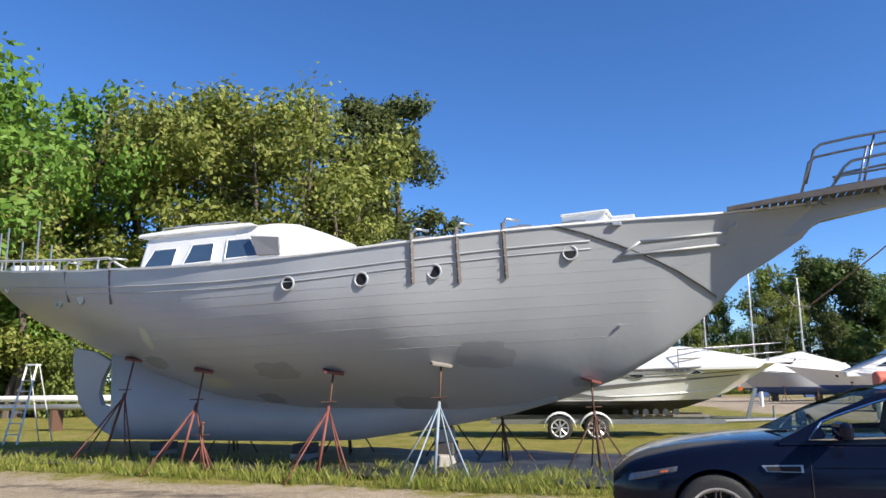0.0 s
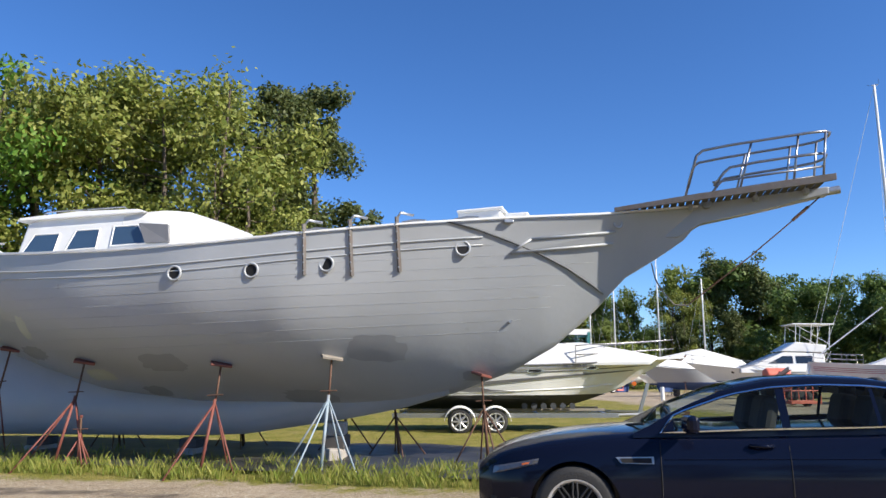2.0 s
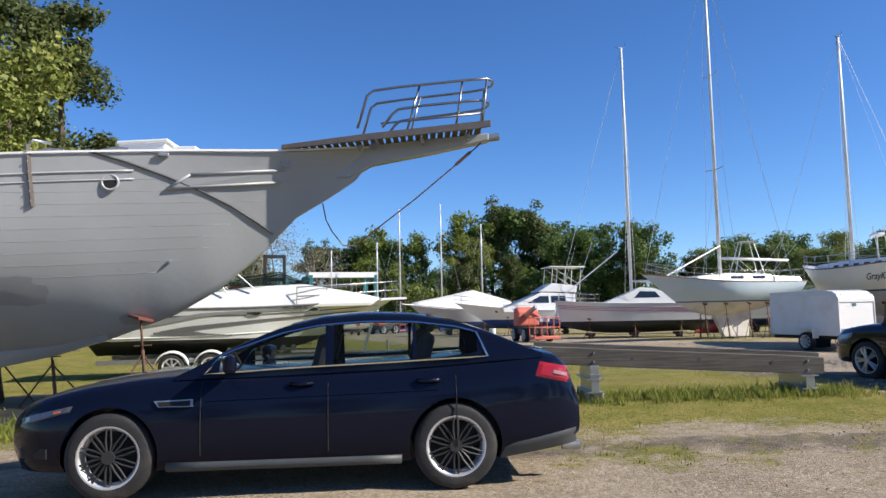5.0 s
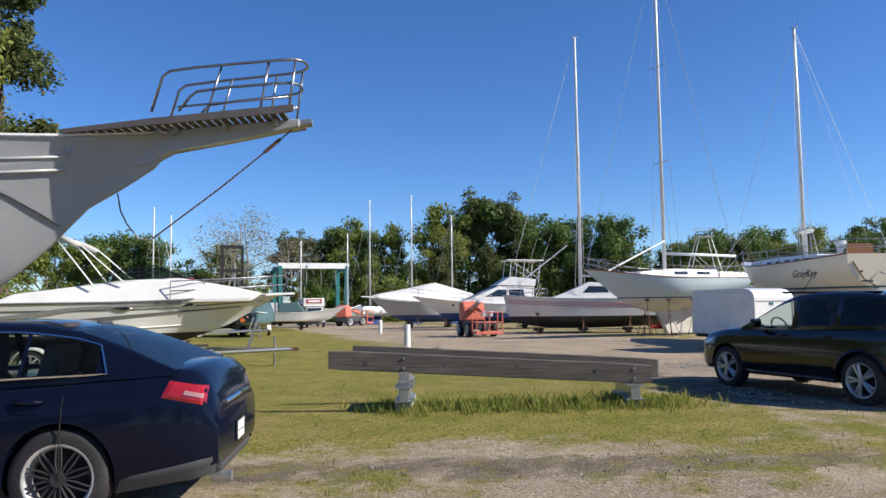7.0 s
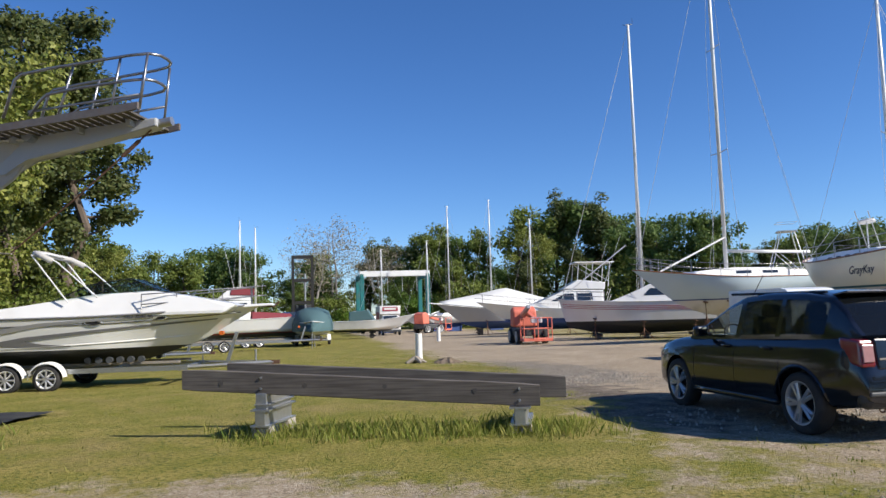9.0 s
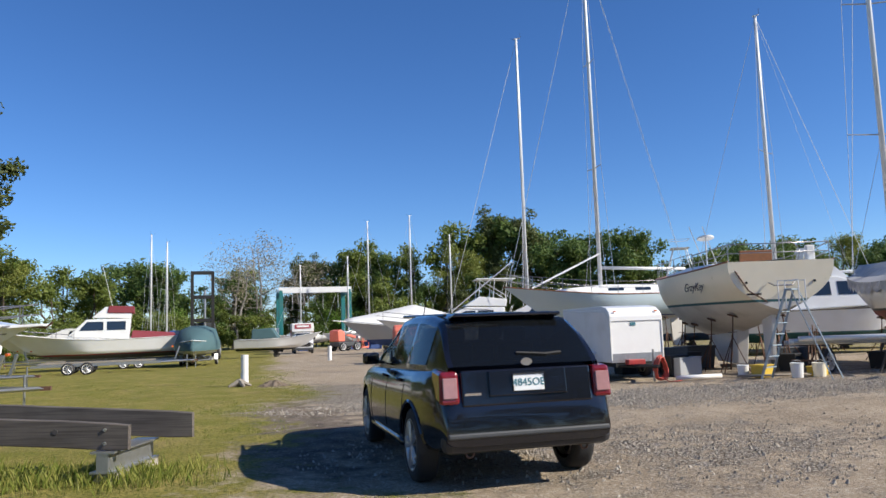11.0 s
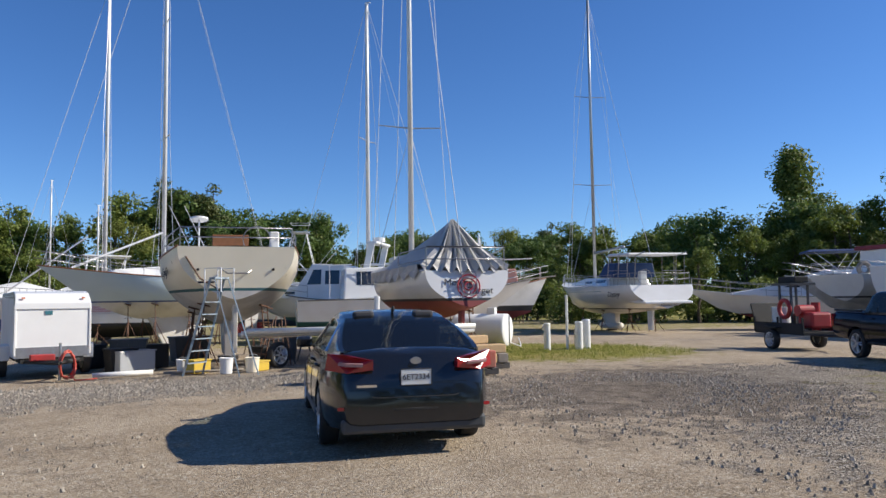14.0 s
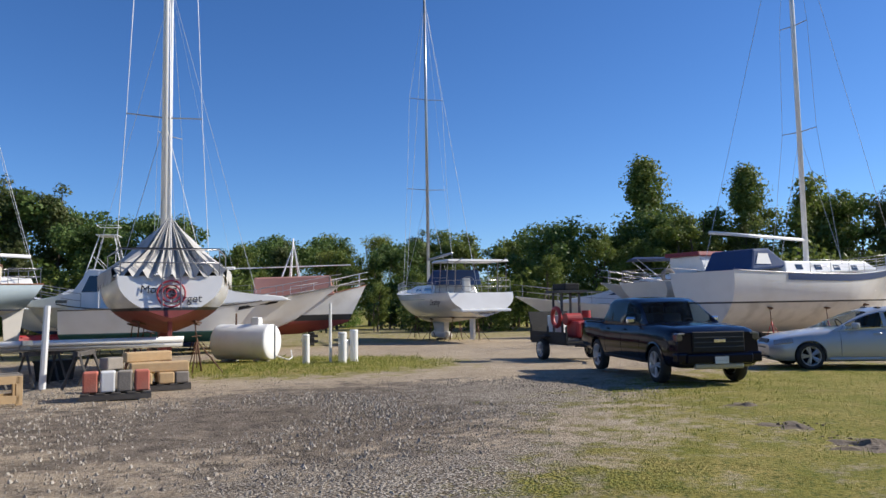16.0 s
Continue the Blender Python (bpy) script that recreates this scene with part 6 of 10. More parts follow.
# wood edge along the far side of the yard
for kind, x, y, h in (("tall", 95.7, 34.8, 18.5), ("tall", 98, 25.2, 16.5), ("ragged", 95.5, 20.5, 15), ("ragged", 91, 30, 12), ("ragged", 97, 30, 13), ("far_pine", 100, 41, 12.5), ("ragged", 94, 46, 11.5), ("far_dark", 92, 52, 11), ("ragged", 87, 58, 11), ("far_dark", 101, 21, 14),
                      ("far_pine", 97, 15, 14), ("ragged", 99, 9, 13), ("far_green", 101, 2, 13), ("far_dark", 86, 65, 12), ("ragged", 80, 70, 10.5), ("far_pine", 76, 76, 13), ("ragged", 68, 68, 7.5), ("ragged", 72, 80, 12), ("far_dark", 97, 54, 12.5), ("far_pine", 92, 62, 13)):
    plant(kind, x, y, h if kind == "tall" else h * 0.86)
for k in range(30):
    plant(rw.choice(["scrub", "scrub", "ragged"]), 97 - 1.3 * k + rw.uniform(-3, 3), 3 + 2.5 * k + rw.uniform(-2, 2), rw.uniform(2.5, 6.5))
for k in range(22):
    plant(rw.choice(MIX), 106 - 1.4 * k + rw.uniform(-3, 3), 0 + 4.3 * k, rw.uniform(9, 11.5))
# unseen wood added behind the road for reflections in windows and paint
for k in range(16):
    plant("far_green" if k % 2 else "far_dark", -40 + 9 * k, -42 + 5 * math.sin(k), 12)


# ---- boats ----
class Hull:
    """A boat's hull by stations: local x ahead from the aftmost sheer point, z up from the ground below it."""

    def __init__(self, L, B, sheer, bottom, wl, transom=0.7, stem=0.18, stern=0.06, kind="sail", fine=2.2):
        self.L, self.B, self.sheer, self.bottom, self.wl = L, B, sheer, bottom, wl
        self.transom, self.stem, self.stern, self.kind, self.fine = transom, stem, stern, kind, fine

    def zs(self, s):
        a, b, c = self.sheer
        return b + (a - b) * max(0, 1 - s / 0.45) ** 2 + (c - b) * max(0, (s - 0.45) / 0.55) ** 1.7

    def zb(self, s):
        a, b, c = self.bottom
        return b + (a - b) * max(0, 1 - s / 0.5) ** 1.6 + (c - b) * max(0, (s - 0.6) / 0.4) ** 2

    def half(self, s):
        if s < 0.42:
            return self.B / 2 * (self.transom + (1 - self.transom) * math.sin(math.pi / 2 * s / 0.42))
        return self.B / 2 * max(0.012, 1 - ((s - 0.42) / 0.58) ** self.fine)

    def at(self, s, z, sd=1, out=0.0):
        zs, zb = self.zs(s), self.zb(s)
        t = max(0.0, min(1.0, (z - zb) / (zs - zb)))
        if self.kind == "sail":
            r = (1 - (1 - t) ** 2.5) ** 0.85
        else:
            r = min(1.0, t / 0.30) * 0.86 if t < 0.30 else 0.86 + 0.14 * (t - 0.30) / 0.70
        k = max(0.0, (s - 0.55) / 0.45)
        r = r * (1 - k) + k * t ** (0.9 if self.kind == "sail" else 1.15)
        low = self.bottom[1]
        tz = (z - low) / (self.sheer[2] - low)
        x = s * self.L * (1 - self.stem * (1 - min(1, tz)) * s ** 2) + self.stern * self.L * (1 - min(1, tz)) * (1 - s) ** 2
        return Vector((x, sd * (self.half(s) * r + out), z))

    def build(self, root, top, bottom, stripe=None, deck=None, band=0.09, rub=None):
        ss = list(np.linspace(0, 1, 31))
        nb, nt = 8, 9

        def grid(levels):
            return [[self.at(s, z, 1) for z in levels(s)] for s in ss]

        def skin(name, levels, material, label=""):
            bm = BM()
            g = grid(levels)
            for sd in (1, -1):
                loft(bm, [[(p.x, p.y * sd, p.z) for p in row] for row in g])
            low, high = g[0], g[0]
            loft(bm, [[(p.x, p.y, p.z) for p in g[0]], [(p.x, -p.y, p.z) for p in g[0]]])
            bmesh.ops.remove_doubles(bm, verts=bm.verts, dist=1e-4)
            bmesh.ops.dissolve_degenerate(bm, dist=1e-5, edges=bm.edges)
            sharp_part(name, bm, material, root, label, 50)

        wl = self.wl
        skin("bottom", lambda s: np.linspace(min(self.zb(s), wl), wl, nb), bottom)
        if stripe:
            skin("boot_stripe", lambda s: np.linspace(max(self.zb(s), wl), max(self.zb(s), wl + band), 3), stripe)
        up = wl + (band if stripe else 0)
        skin("upper_hull", lambda s: np.linspace(max(self.zb(s), up), self.zs(s), nt), top)
        bm = BM()
        loft(bm, [[self.at(s, self.zs(s), -1, -0.03) - Vector((0, 0, 0.03)), Vector((self.at(s, self.zs(s)).x, 0, self.zs(s) + 0.03)), self.at(s, self.zs(s), 1, -0.03) - Vector((0, 0, 0.03))] for s in ss])
        part("deck", bm, deck or WHITE_GEL, root, smooth=True)
        for sd in (1, -1):
            part("toe_rail", tube(BM(), [self.at(s, self.zs(s), sd) + Vector((0, 0, 0.012)) for s in ss], 0.028, 6), rub or top, root, smooth=True)

    def line(self, root, z, r, material, s0=0.0, s1=1.0, name="stripe", sides=(1, -1)):
        for sd in sides:
            part(name, tube(BM(), [self.at(s, z(s), sd, 0.002) for s in np.linspace(s0, s1, 22)], r, 5), material, root, smooth=True)

    def band(self, root, name, low, high, s0, s1, material, sides=(1, -1), label=""):
        """A flat vinyl band laid on the side between two height tables along the length."""
        for sd in sides:
            rows = [[self.at(s, curve_at(low, s) + (curve_at(high, s) - curve_at(low, s)) * k / 4, sd, 0.02) for k in range(5)] for s in np.linspace(s0, s1, 36)]
            part(name, loft(BM(), rows), material, root, label, smooth=True)

    def patch(self, root, name, corners, material, sd, out=0.012, label=""):
        return part(name, panel(BM(), [self.at(s, z, sd, out) for s, z in corners], 0.01), material, root, label)

    def rail(self, root, s0, s1, h, posts, r=0.014, material=None, mid=True, sides=(1, -1)):
        material = material or STAINLESS
        up = lambda s, sd, hh: self.at(s, self.zs(s), sd, -0.07) + Vector((0, 0, hh))
        for sd in sides:
            for hh in (h, h * 0.52) if mid else (h,):
                part("guard_rail", tube(BM(), [up(s, sd, hh) for s in np.linspace(s0, s1, 14)], r * 0.8, 5), material, root, smooth=True)
            for s in np.linspace(s0, s1, posts):
                part("stanchion", tube(BM(), [up(s, sd, -0.03), up(s, sd, h)], r, 5), material, root)

    def bow_rail(self, root, s0, h, material=None, over=0.1):
        """A pulpit round the bow."""
        material = material or STAINLESS
        up = lambda s, sd, hh: self.at(s, self.zs(s), sd, -0.08) + Vector((0, 0, hh))
        ss = list(np.linspace(s0, 0.985, 8))
        front = self.at(1, self.zs(1)) + Vector((over, 0, h))
        front.y = 0
        for hh in (1.0, 0.5):
            pts = [up(s, 1, h * hh) for s in ss] + [front - Vector((0, 0, h * (1 - hh)))] + [up(s, -1, h * hh) for s in ss[::-1]]
            part("pulpit_rail", tube(BM(), pts, 0.016, 6), material, root, smooth=True)
        for s in np.linspace(s0, 0.97, 4):
            for sd in (1, -1):
                part("stanchion", tube(BM(), [up(s, sd, -0.03), up(s, sd, h)], 0.014, 5), material, root)

    def stern_rail(self, root, h, s1=0.14, material=None):
        material = material or STAINLESS
        up = lambda s, sd, hh: self.at(s, self.zs(s), sd, -0.08) + Vector((0, 0, hh))
        for hh in (1.0, 0.5):
            pts = [up(s, 1, h * hh) for s in np.linspace(s1, 0.01, 5)] + [up(s, -1, h * hh) for s in np.linspace(0.01, s1, 5)]
            part("pushpit_rail", tube(BM(), pts, 0.016, 6), material, root, smooth=True)
        for s in (0.01, s1):
            for sd in (1, -1):
                part("stanchion", tube(BM(), [up(s, sd, -0.03), up(s, sd, h)], 0.015, 5), material, root)


def build_rig(root, x, zdeck, top, r=0.085, spreaders=(0.55,), half=1.0, bow=None, stern=None, chain=1.5, boom=None, material=None, sweep=0.0, lift=True):
    """Mast, spreaders and wire, boom."""
    mat_m = material or ALU
    mast = part("mast", tube(BM(), [(x, 0, zdeck), (x, 0, zdeck + (top - zdeck) * 0.7), (x, 0, top)], r, 10, r * 0.72), mat_m, root, "white aluminium mast", smooth=True)
    part("masthead", box(BM(), (0.35, 0.06, 0.05), (x - 0.05, 0, top + 0.02)), mat_m, mast)
    part("wind_vane", tube(BM(), [(x - 0.25, 0.05, top + 0.05), (x - 0.25, 0.05, top + 0.35)], 0.01, 4), BLACK, mast)
    part("aerial", tube(BM(), [(x + 0.12, -0.1, top), (x + 0.3, -0.35, top + 0.2)], 0.01, 4), BLACK, mast)
    tips = []
    for k, f in enumerate(spreaders):
        z = zdeck + (top - zdeck) * f
        w = half * (1 - 0.18 * k)
        for sd in (1, -1):
            part("spreader", tube(BM(), [(x, 0, z), (x - sweep * w, sd * w, z + 0.06)], 0.028, 6, 0.02), GALV, mast)
        tips.append((z + 0.06, w))
    for sd in (1, -1):
        pts = [(x - 0.1, sd * chain, zdeck - 0.1)] + [(x - sweep * w, sd * w, z) for z, w in tips] + [(x, 0, top - 0.1)]
        part("shroud", tube(BM(), pts, 0.011, 4), WIRE, root)
        part("shroud", tube(BM(), [(x + 0.25, sd * chain * 0.9, zdeck - 0.1), (x, 0, tips[0][0] - 0.15)], 0.010, 4), WIRE, root)
    for end in (bow, stern):
        if end:
            part("stay", tube(BM(), [end, (x, 0, top - 0.05)], 0.012, 4), WIRE, root)
    if boom:
        part("boom", tube(BM(), [(x - 0.1, 0, boom[1]), (x - boom[0], 0, boom[1] + boom[2])], 0.075, 8), mat_m, root, "long white boom", smooth=True)
        if lift:
            part("boom_lift", tube(BM(), [(x - boom[0] + 0.1, 0, boom[1] + boom[2]), (x, 0, top - 0.2)], 0.006, 4), WIRE, root)
    return mast


def cabin(root, prof, wb, wt, windows=(), material=None, bevel=0.06, name="cabin_trunk", glassm=None, front=None):
    """A cabin from its side outline; windows: side quads of (x, z)."""
    material = material or WHITE_GEL
    part(name, prism(BM(), prof, wb, wt, bevel=bevel), material, root)
    lo, hi = min(p[1] for p in prof), max(p[1] for p in prof)
    w = lambda z: wb + (wt - wb) * (z - lo) / (hi - lo) + 0.008
    for quad in windows:
        for sd in (1, -1):
            part("cabin_window", panel(BM(), [(x, sd * w(z), z) for x, z in quad], 0.008), glassm or BOAT_GLASS, root)


def stands_for(hull, m, spots, paint=RUSTY):
    """Boat stands against a hull's turn of bilge, outside it. spots: (s, side, height)."""
    for s, sd, z in spots:
        p = m @ hull.at(s, z, sd, 0.02)
        q = m @ hull.at(s, z, sd, 0.3)
        lean = (Vector((q.x - p.x, q.y - p.y)) * 0.6)
        gz = ground_z(p.x, p.y)
        build_stand((p.x, p.y, p.z), gz, (lean.x, lean.y), paint, RUSTY, 0.5, 0.4 + s, legs=3, label="rusty steel tripod boat stand")


def keel_blocks(m, x, length, h):
    p = m @ Vector((x, 0, 0))
    b = thing("keel_block_stack", "stack of timber blocks under a keel", "blocking", pose(p.x, p.y, ground_z(p.x, p.y), 0, 0, math.degrees(math.atan2(m[1][0], m[0][0]))))
    n = max(1, round(h / 0.15))
    for k in range(n):
        part("timber_block", box(BM(), (0.3, 0.6, h / n - 0.004), ((k % 2) * 0.05, 0, (k + 0.5) * h / n), (0, 0, 90 * (k % 2)), 0.012), OLD_WOOD, b)


def fin_keel(root, x0, x1, z0, zfoot, material, half=0.14, rake=0.3):
    prof = [(x0, z0), (x1, z0), (x1 - rake, zfoot), (x0 + rake * 0.2, zfoot)]
    part("keel", prism(BM(), prof, half * 0.8, half, bevel=0.03), material, root)


def boat(name, label, x, y, heading, group=""):
    m = pose(x, y, ground_z(x, y), 0, 0, heading)
    return thing(name, label, "boat", m, group), m


def road_trailer(root_m, x0, x1, width, wheels, label, tongue=1.6, bed=0.5, fender=True, material=None):
    """A boat trailer: two rails, cross bars, tongue with winch post and jack, wheels with mudguards."""
    material = material or GALV
    t = thing("boat_trailer", label, "trailer", root_m)
    for sd in (1, -1):
        part("frame_rail", box(BM(), (x1 - x0, 0.08, 0.12), ((x0 + x1) / 2, sd * width * 0.42, bed)), material, t)
        part("bunk", box(BM(), (x1 - x0 - 0.6, 0.1, 0.06), ((x0 + x1) / 2, sd * width * 0.25, bed + 0.13)), GREY_WOOD, t)
        part("tongue_bar", tube(BM(), [(x1 - 0.05, sd * width * 0.42, bed), (x1 + tongue, 0, bed)], 0.05, 4), material, t)
    for k in range(4):
        part("cross_bar", box(BM(), (0.08, width * 0.86, 0.08), (x0 + 0.2 + k * (x1 - x0 - 0.4) / 3, 0, bed - 0.03)), material, t)
    part("winch_post", box(BM(), (0.08, 0.1, 0.9), (x1 + tongue * 0.45, 0, bed + 0.4), (0, 18, 0)), material, t)
    part("bow_roller", disc(BM(), (x1 + tongue * 0.32, 0, bed + 0.82), (0, 1, 0), 0.06, 0.2, 12), AMBER, t)
    part("jack", tube(BM(), [(x1 + tongue * 0.75, 0.12, 0.02), (x1 + tongue * 0.75, 0.12, bed + 0.35)], 0.03, 8), material, t)
    part("hitch", box(BM(), (0.3, 0.1, 0.1), (x1 + tongue, 0, bed)), RUSTY, t)
    for wx in wheels:
        for sd in (1, -1):
            wheel(t, wx, sd * (width / 2 + 0.02), 0.33, 0.2, sd, "steel")
            if fender:
                arc = [(wx + 0.42 * math.cos(q), 0.33 + 0.42 * math.sin(q)) for q in np.linspace(0.1, 3.04, 12)]
                bm = loft(BM(), [[(px, sd * (width / 2 - 0.10), pz), (px, sd * (width / 2 + 0.14), pz), (px, sd * (width / 2 + 0.14), pz - 0.05)] for px, pz in arc])
                part("mudguard", bm, WHITE_PAINT, t, "white mudguard", smooth=True)
    return t


# cuddy cruiser on its trailer beyond the schooner's bow
def build_cuddy():
    head = -7.0
    hx, hy = math.cos(radians(head)), math.sin(radians(head))
    sx, sy = 9.1 - 8.0 * hx, 20.1 - 8.0 * hy
    root, m = boat("motor_cruiser", "white cuddy cruiser with grey swoosh on a trailer", sx, sy, head)
    h = Hull(8.0, 2.6, (1.78, 1.80, 2.02), (0.62, 0.62, 1.15), 1.02, 0.92, 0.30, 0.0, "power", 2.6)
    h.build(root, WHITE_GEL, BLACK_BOT, None, WHITE_GEL, rub=GREY_STRIPE)
    h.line(root, lambda s: h.zs(s) - 0.17, 0.018, GREY_STRIPE, 0.0, 0.97)
    h.band(root, "upper_band", [(0.0, 1.22), (0.21, 1.40), (0.35, 1.60), (0.47, 1.68), (0.95, 1.84)], [(0.0, 1.36), (0.21, 1.54), (0.35, 1.69), (0.47, 1.74), (0.95, 1.865)], 0.0, 0.95, GREY_PALE_BAND, label="soft grey vinyl band")
    h.band(root, "swoosh_band", [(0.22, 1.17), (0.307, 1.26), (0.54, 1.43), (0.92, 1.66)], [(0.22, 1.25), (0.307, 1.36), (0.54, 1.50), (0.92, 1.69)], 0.22, 0.92, GREY_STRIPE, label="dark grey vinyl swoosh")
    h.band(root, "swoosh", [(0.2, 1.17), (0.30, 1.10), (0.37, 1.09), (0.46, 1.10)], [(0.2, 1.22), (0.30, 1.27), (0.37, 1.17), (0.46, 1.125)], 0.2, 0.46, GREY_STRIPE, label="dark grey vinyl swoosh")
    h.line(root, lambda s: 1.08 + 0.25 * s ** 2, 0.02, WHITE_GEL, 0.0, 0.92, "spray_rail")
    for sd in (1, -1):
        for s, pz in ((0.52, 1.66), (0.72, 1.74)):
            e = ring(BM(), (0, 0, 0), (0, 1, 0), 0.10, 0.02, 18, 6)
            bmesh.ops.transform(e, matrix=Matrix.Translation(h.at(s, pz, sd, 0.008)) @ Matrix.Diagonal((2.0, 1, 0.5, 1)), verts=e.verts)
            part("portlight", e, CHROME, root)
            e = disc(BM(), (0, 0, 0), (0, 1, 0), 0.10, 0.01, 18)
            bmesh.ops.transform(e, matrix=Matrix.Translation(h.at(s, pz, sd, 0.008)) @ Matrix.Diagonal((2.0, 1, 0.5, 1)), verts=e.verts)
            part("portlight_glass", e, DARK, root)
        for k in range(4):
            part("vent", disc(BM(), h.at(0.06 + 0.022 * k + (0.02 if k == 3 else 0), 1.62, sd, 0.004), (0, 1, 0), 0.035, 0.012, 12), DARK, root)
        part("builder_name_bars", panel(BM(), [h.at(s, z, sd, 0.004) for s, z in ((0.06, 1.47), (0.17, 1.48), (0.17, 1.51), (0.06, 1.50))], 0.003), TEXT_DARK, root)
    mm = Matrix.Translation(h.at(0.66, 1.78, -1, 0.035)) @ pose(0, 0, 0, 84, 0, 10)
    lettering("MD 7608 BS", 0.13, mm, TEXT_DARK, root)
    coam = [(0.9, 1.75), (1.5, 2.05), (2.6, 2.18), (4.0, 2.38), (5.4, 2.44), (6.6, 2.22), (7.5, 2.03), (7.2, 1.8)]
    part("foredeck", prism(BM(), coam, 1.12, 0.82, bevel=0.10), WHITE_GEL, root)
    for sd in (1, -1):
        ws = [(3.0, sd * 0.92, 2.24), (4.2, sd * 0.90, 2.40), (5.5, sd * 0.55, 2.44), (4.75, sd * 0.55, 2.78), (3.8, sd * 0.80, 2.62)]
        part("windscreen", panel(BM(), ws, 0.006), CAR_GLASS, root)
        part("screen_frame", tube(BM(), [ws[0], ws[4], ws[3], ws[2]], 0.016, 6), BLACK_GLOSS, root)
        part("bimini_bow", tube(BM(), [(3.4, sd * 1.05, 2.2), (2.5, sd * 1.0, 3.40), (2.4, 0, 3.46)], 0.02, 6), ALU, root)
        part("bimini_bow", tube(BM(), [(4.1, sd * 1.0, 2.3), (3.1, sd * 1.0, 3.22), (2.6, sd * 0.98, 3.46), (2.5, 0, 3.5)], 0.02, 6), ALU, root)
        part("grab_rail", tube(BM(), [(4.4, sd * 0.8, 2.3), (5.0, sd * 0.8, 2.42), (5.3, sd * 0.75, 2.25)], 0.014, 6), STAINLESS, root)
    part("windscreen", panel(BM(), [(5.5, -0.55, 2.44), (5.5, 0.55, 2.44), (4.75, 0.55, 2.78), (4.75, -0.55, 2.78)], 0.006), CAR_GLASS, root)
    part("bimini_canvas", tube(BM(), [(3.0, -1.02, 3.24), (2.65, -1.0, 3.42), (2.45, -0.7, 3.47), (2.4, 0, 3.5), (2.45, 0.7, 3.47), (2.65, 1.0, 3.42), (3.0, 1.02, 3.24)], 0.075, 8), CANVAS, root, "folded grey bimini canvas", smooth=True)
    h.bow_rail(root, 0.66, 0.5)
    part("bow_pulpit", prism(BM(), [(7.3, 1.94), (7.3, 2.02), (8.3, 2.05), (8.35, 1.99)], 0.3, 0.26, bevel=0.02), WHITE_GEL, root)
    part("anchor", tube(BM(), [(7.9, 0, 2.0), (8.3, 0, 1.95), (8.45, 0, 2.08)], 0.025, 6), RUSTY, root)
    t = road_trailer(m, 0.2, 6.3, 2.3, (2.05, 3.0), "white galvanised tandem boat trailer", 2.0, 0.48)
    for k in range(6):
        for sd in (1, -1):
            part("keel_roller", disc(BM(), (3.8 + 0.26 * k, sd * 0.75, 0.72), (0, 1, 0), 0.08, 0.12, 14), CHARCOAL, t)


build_cuddy()


# white boat with maroon canvas, far off on trailers
def build_flybridge_far():
    root, m = boat("motor_cruiser", "white flybridge cruiser with maroon canvas on a trailer", 10.2, 52.4, 186)
    h = Hull(10.5, 3.2, (2.0, 1.9, 2.5), (0.7, 0.7, 1.2), 0.95, 0.92, 0.22, 0, "power", 2.4)
    h.build(root, WHITE_GEL, GREY_STRIPE, RED_STRIPE, WHITE_GEL)
    cabin(root, [(3.0, 1.9), (2.9, 3.2), (5.5, 3.2), (6.6, 2.1)], 1.35, 1.2, [((3.2, 2.5), (4.3, 2.5), (4.3, 3.05), (3.2, 3.05)), ((4.5, 2.5), (5.9, 2.5), (5.45, 3.05), (4.5, 3.05))])
    cabin(root, [(2.9, 3.2), (2.8, 3.9), (4.4, 4.0), (5.2, 3.3)], 1.1, 1.0)
    part("fly_canvas", prism(BM(), [(2.7, 3.55), (2.7, 4.0), (4.2, 4.05), (4.3, 3.6)], 1.12, 1.08, bevel=0.04), MAROON, root)
    part("cockpit_cover", prism(BM(), [(0.1, 1.95), (0.3, 2.25), (2.8, 2.45), (2.9, 1.95)], 1.35, 1.0, bevel=0.06), MAROON, root)
    h.bow_rail(root, 0.6, 0.6)
    part("aerial", tube(BM(), [(4, 0.8, 4.0), (4.6, 0.9, 6.6)], 0.012, 4), WHITE_PAINT, root)
    road_trailer(m, 0.3, 8.0, 2.6, (2.4, 3.3), "galvanised boat trailer in far grass", 2.0, 0.5, False)
    r2, m2 = boat("runabout", "small white runabout with raised windscreen", 12.2, 55, 200)
    h2 = Hull(5.5, 2.2, (1.7, 1.7, 1.9), (0.7, 0.7, 1.1), 0.9, 0.95, 0.25, 0, "power", 2.4)
    h2.build(r2, WHITE_GEL, GREY_STRIPE, None, WHITE_GEL)
    part("windscreen", prism(BM(), [(2.0, 1.7), (2.0, 2.4), (2.6, 2.4), (3.4, 1.75)], 0.9, 0.7), BOAT_GLASS, r2)
    part("blue_cover", prism(BM(), [(1.1, 1.7), (1.1, 2.5), (1.3, 2.5), (1.4, 1.7)], 0.5, 0.4, bevel=0.03), BLUE_CANVAS, r2)
    road_trailer(m2, 0.2, 3.6, 2.0, (1.6,), "small galvanised boat trailer", 1.5, 0.5, False)


build_flybridge_far()


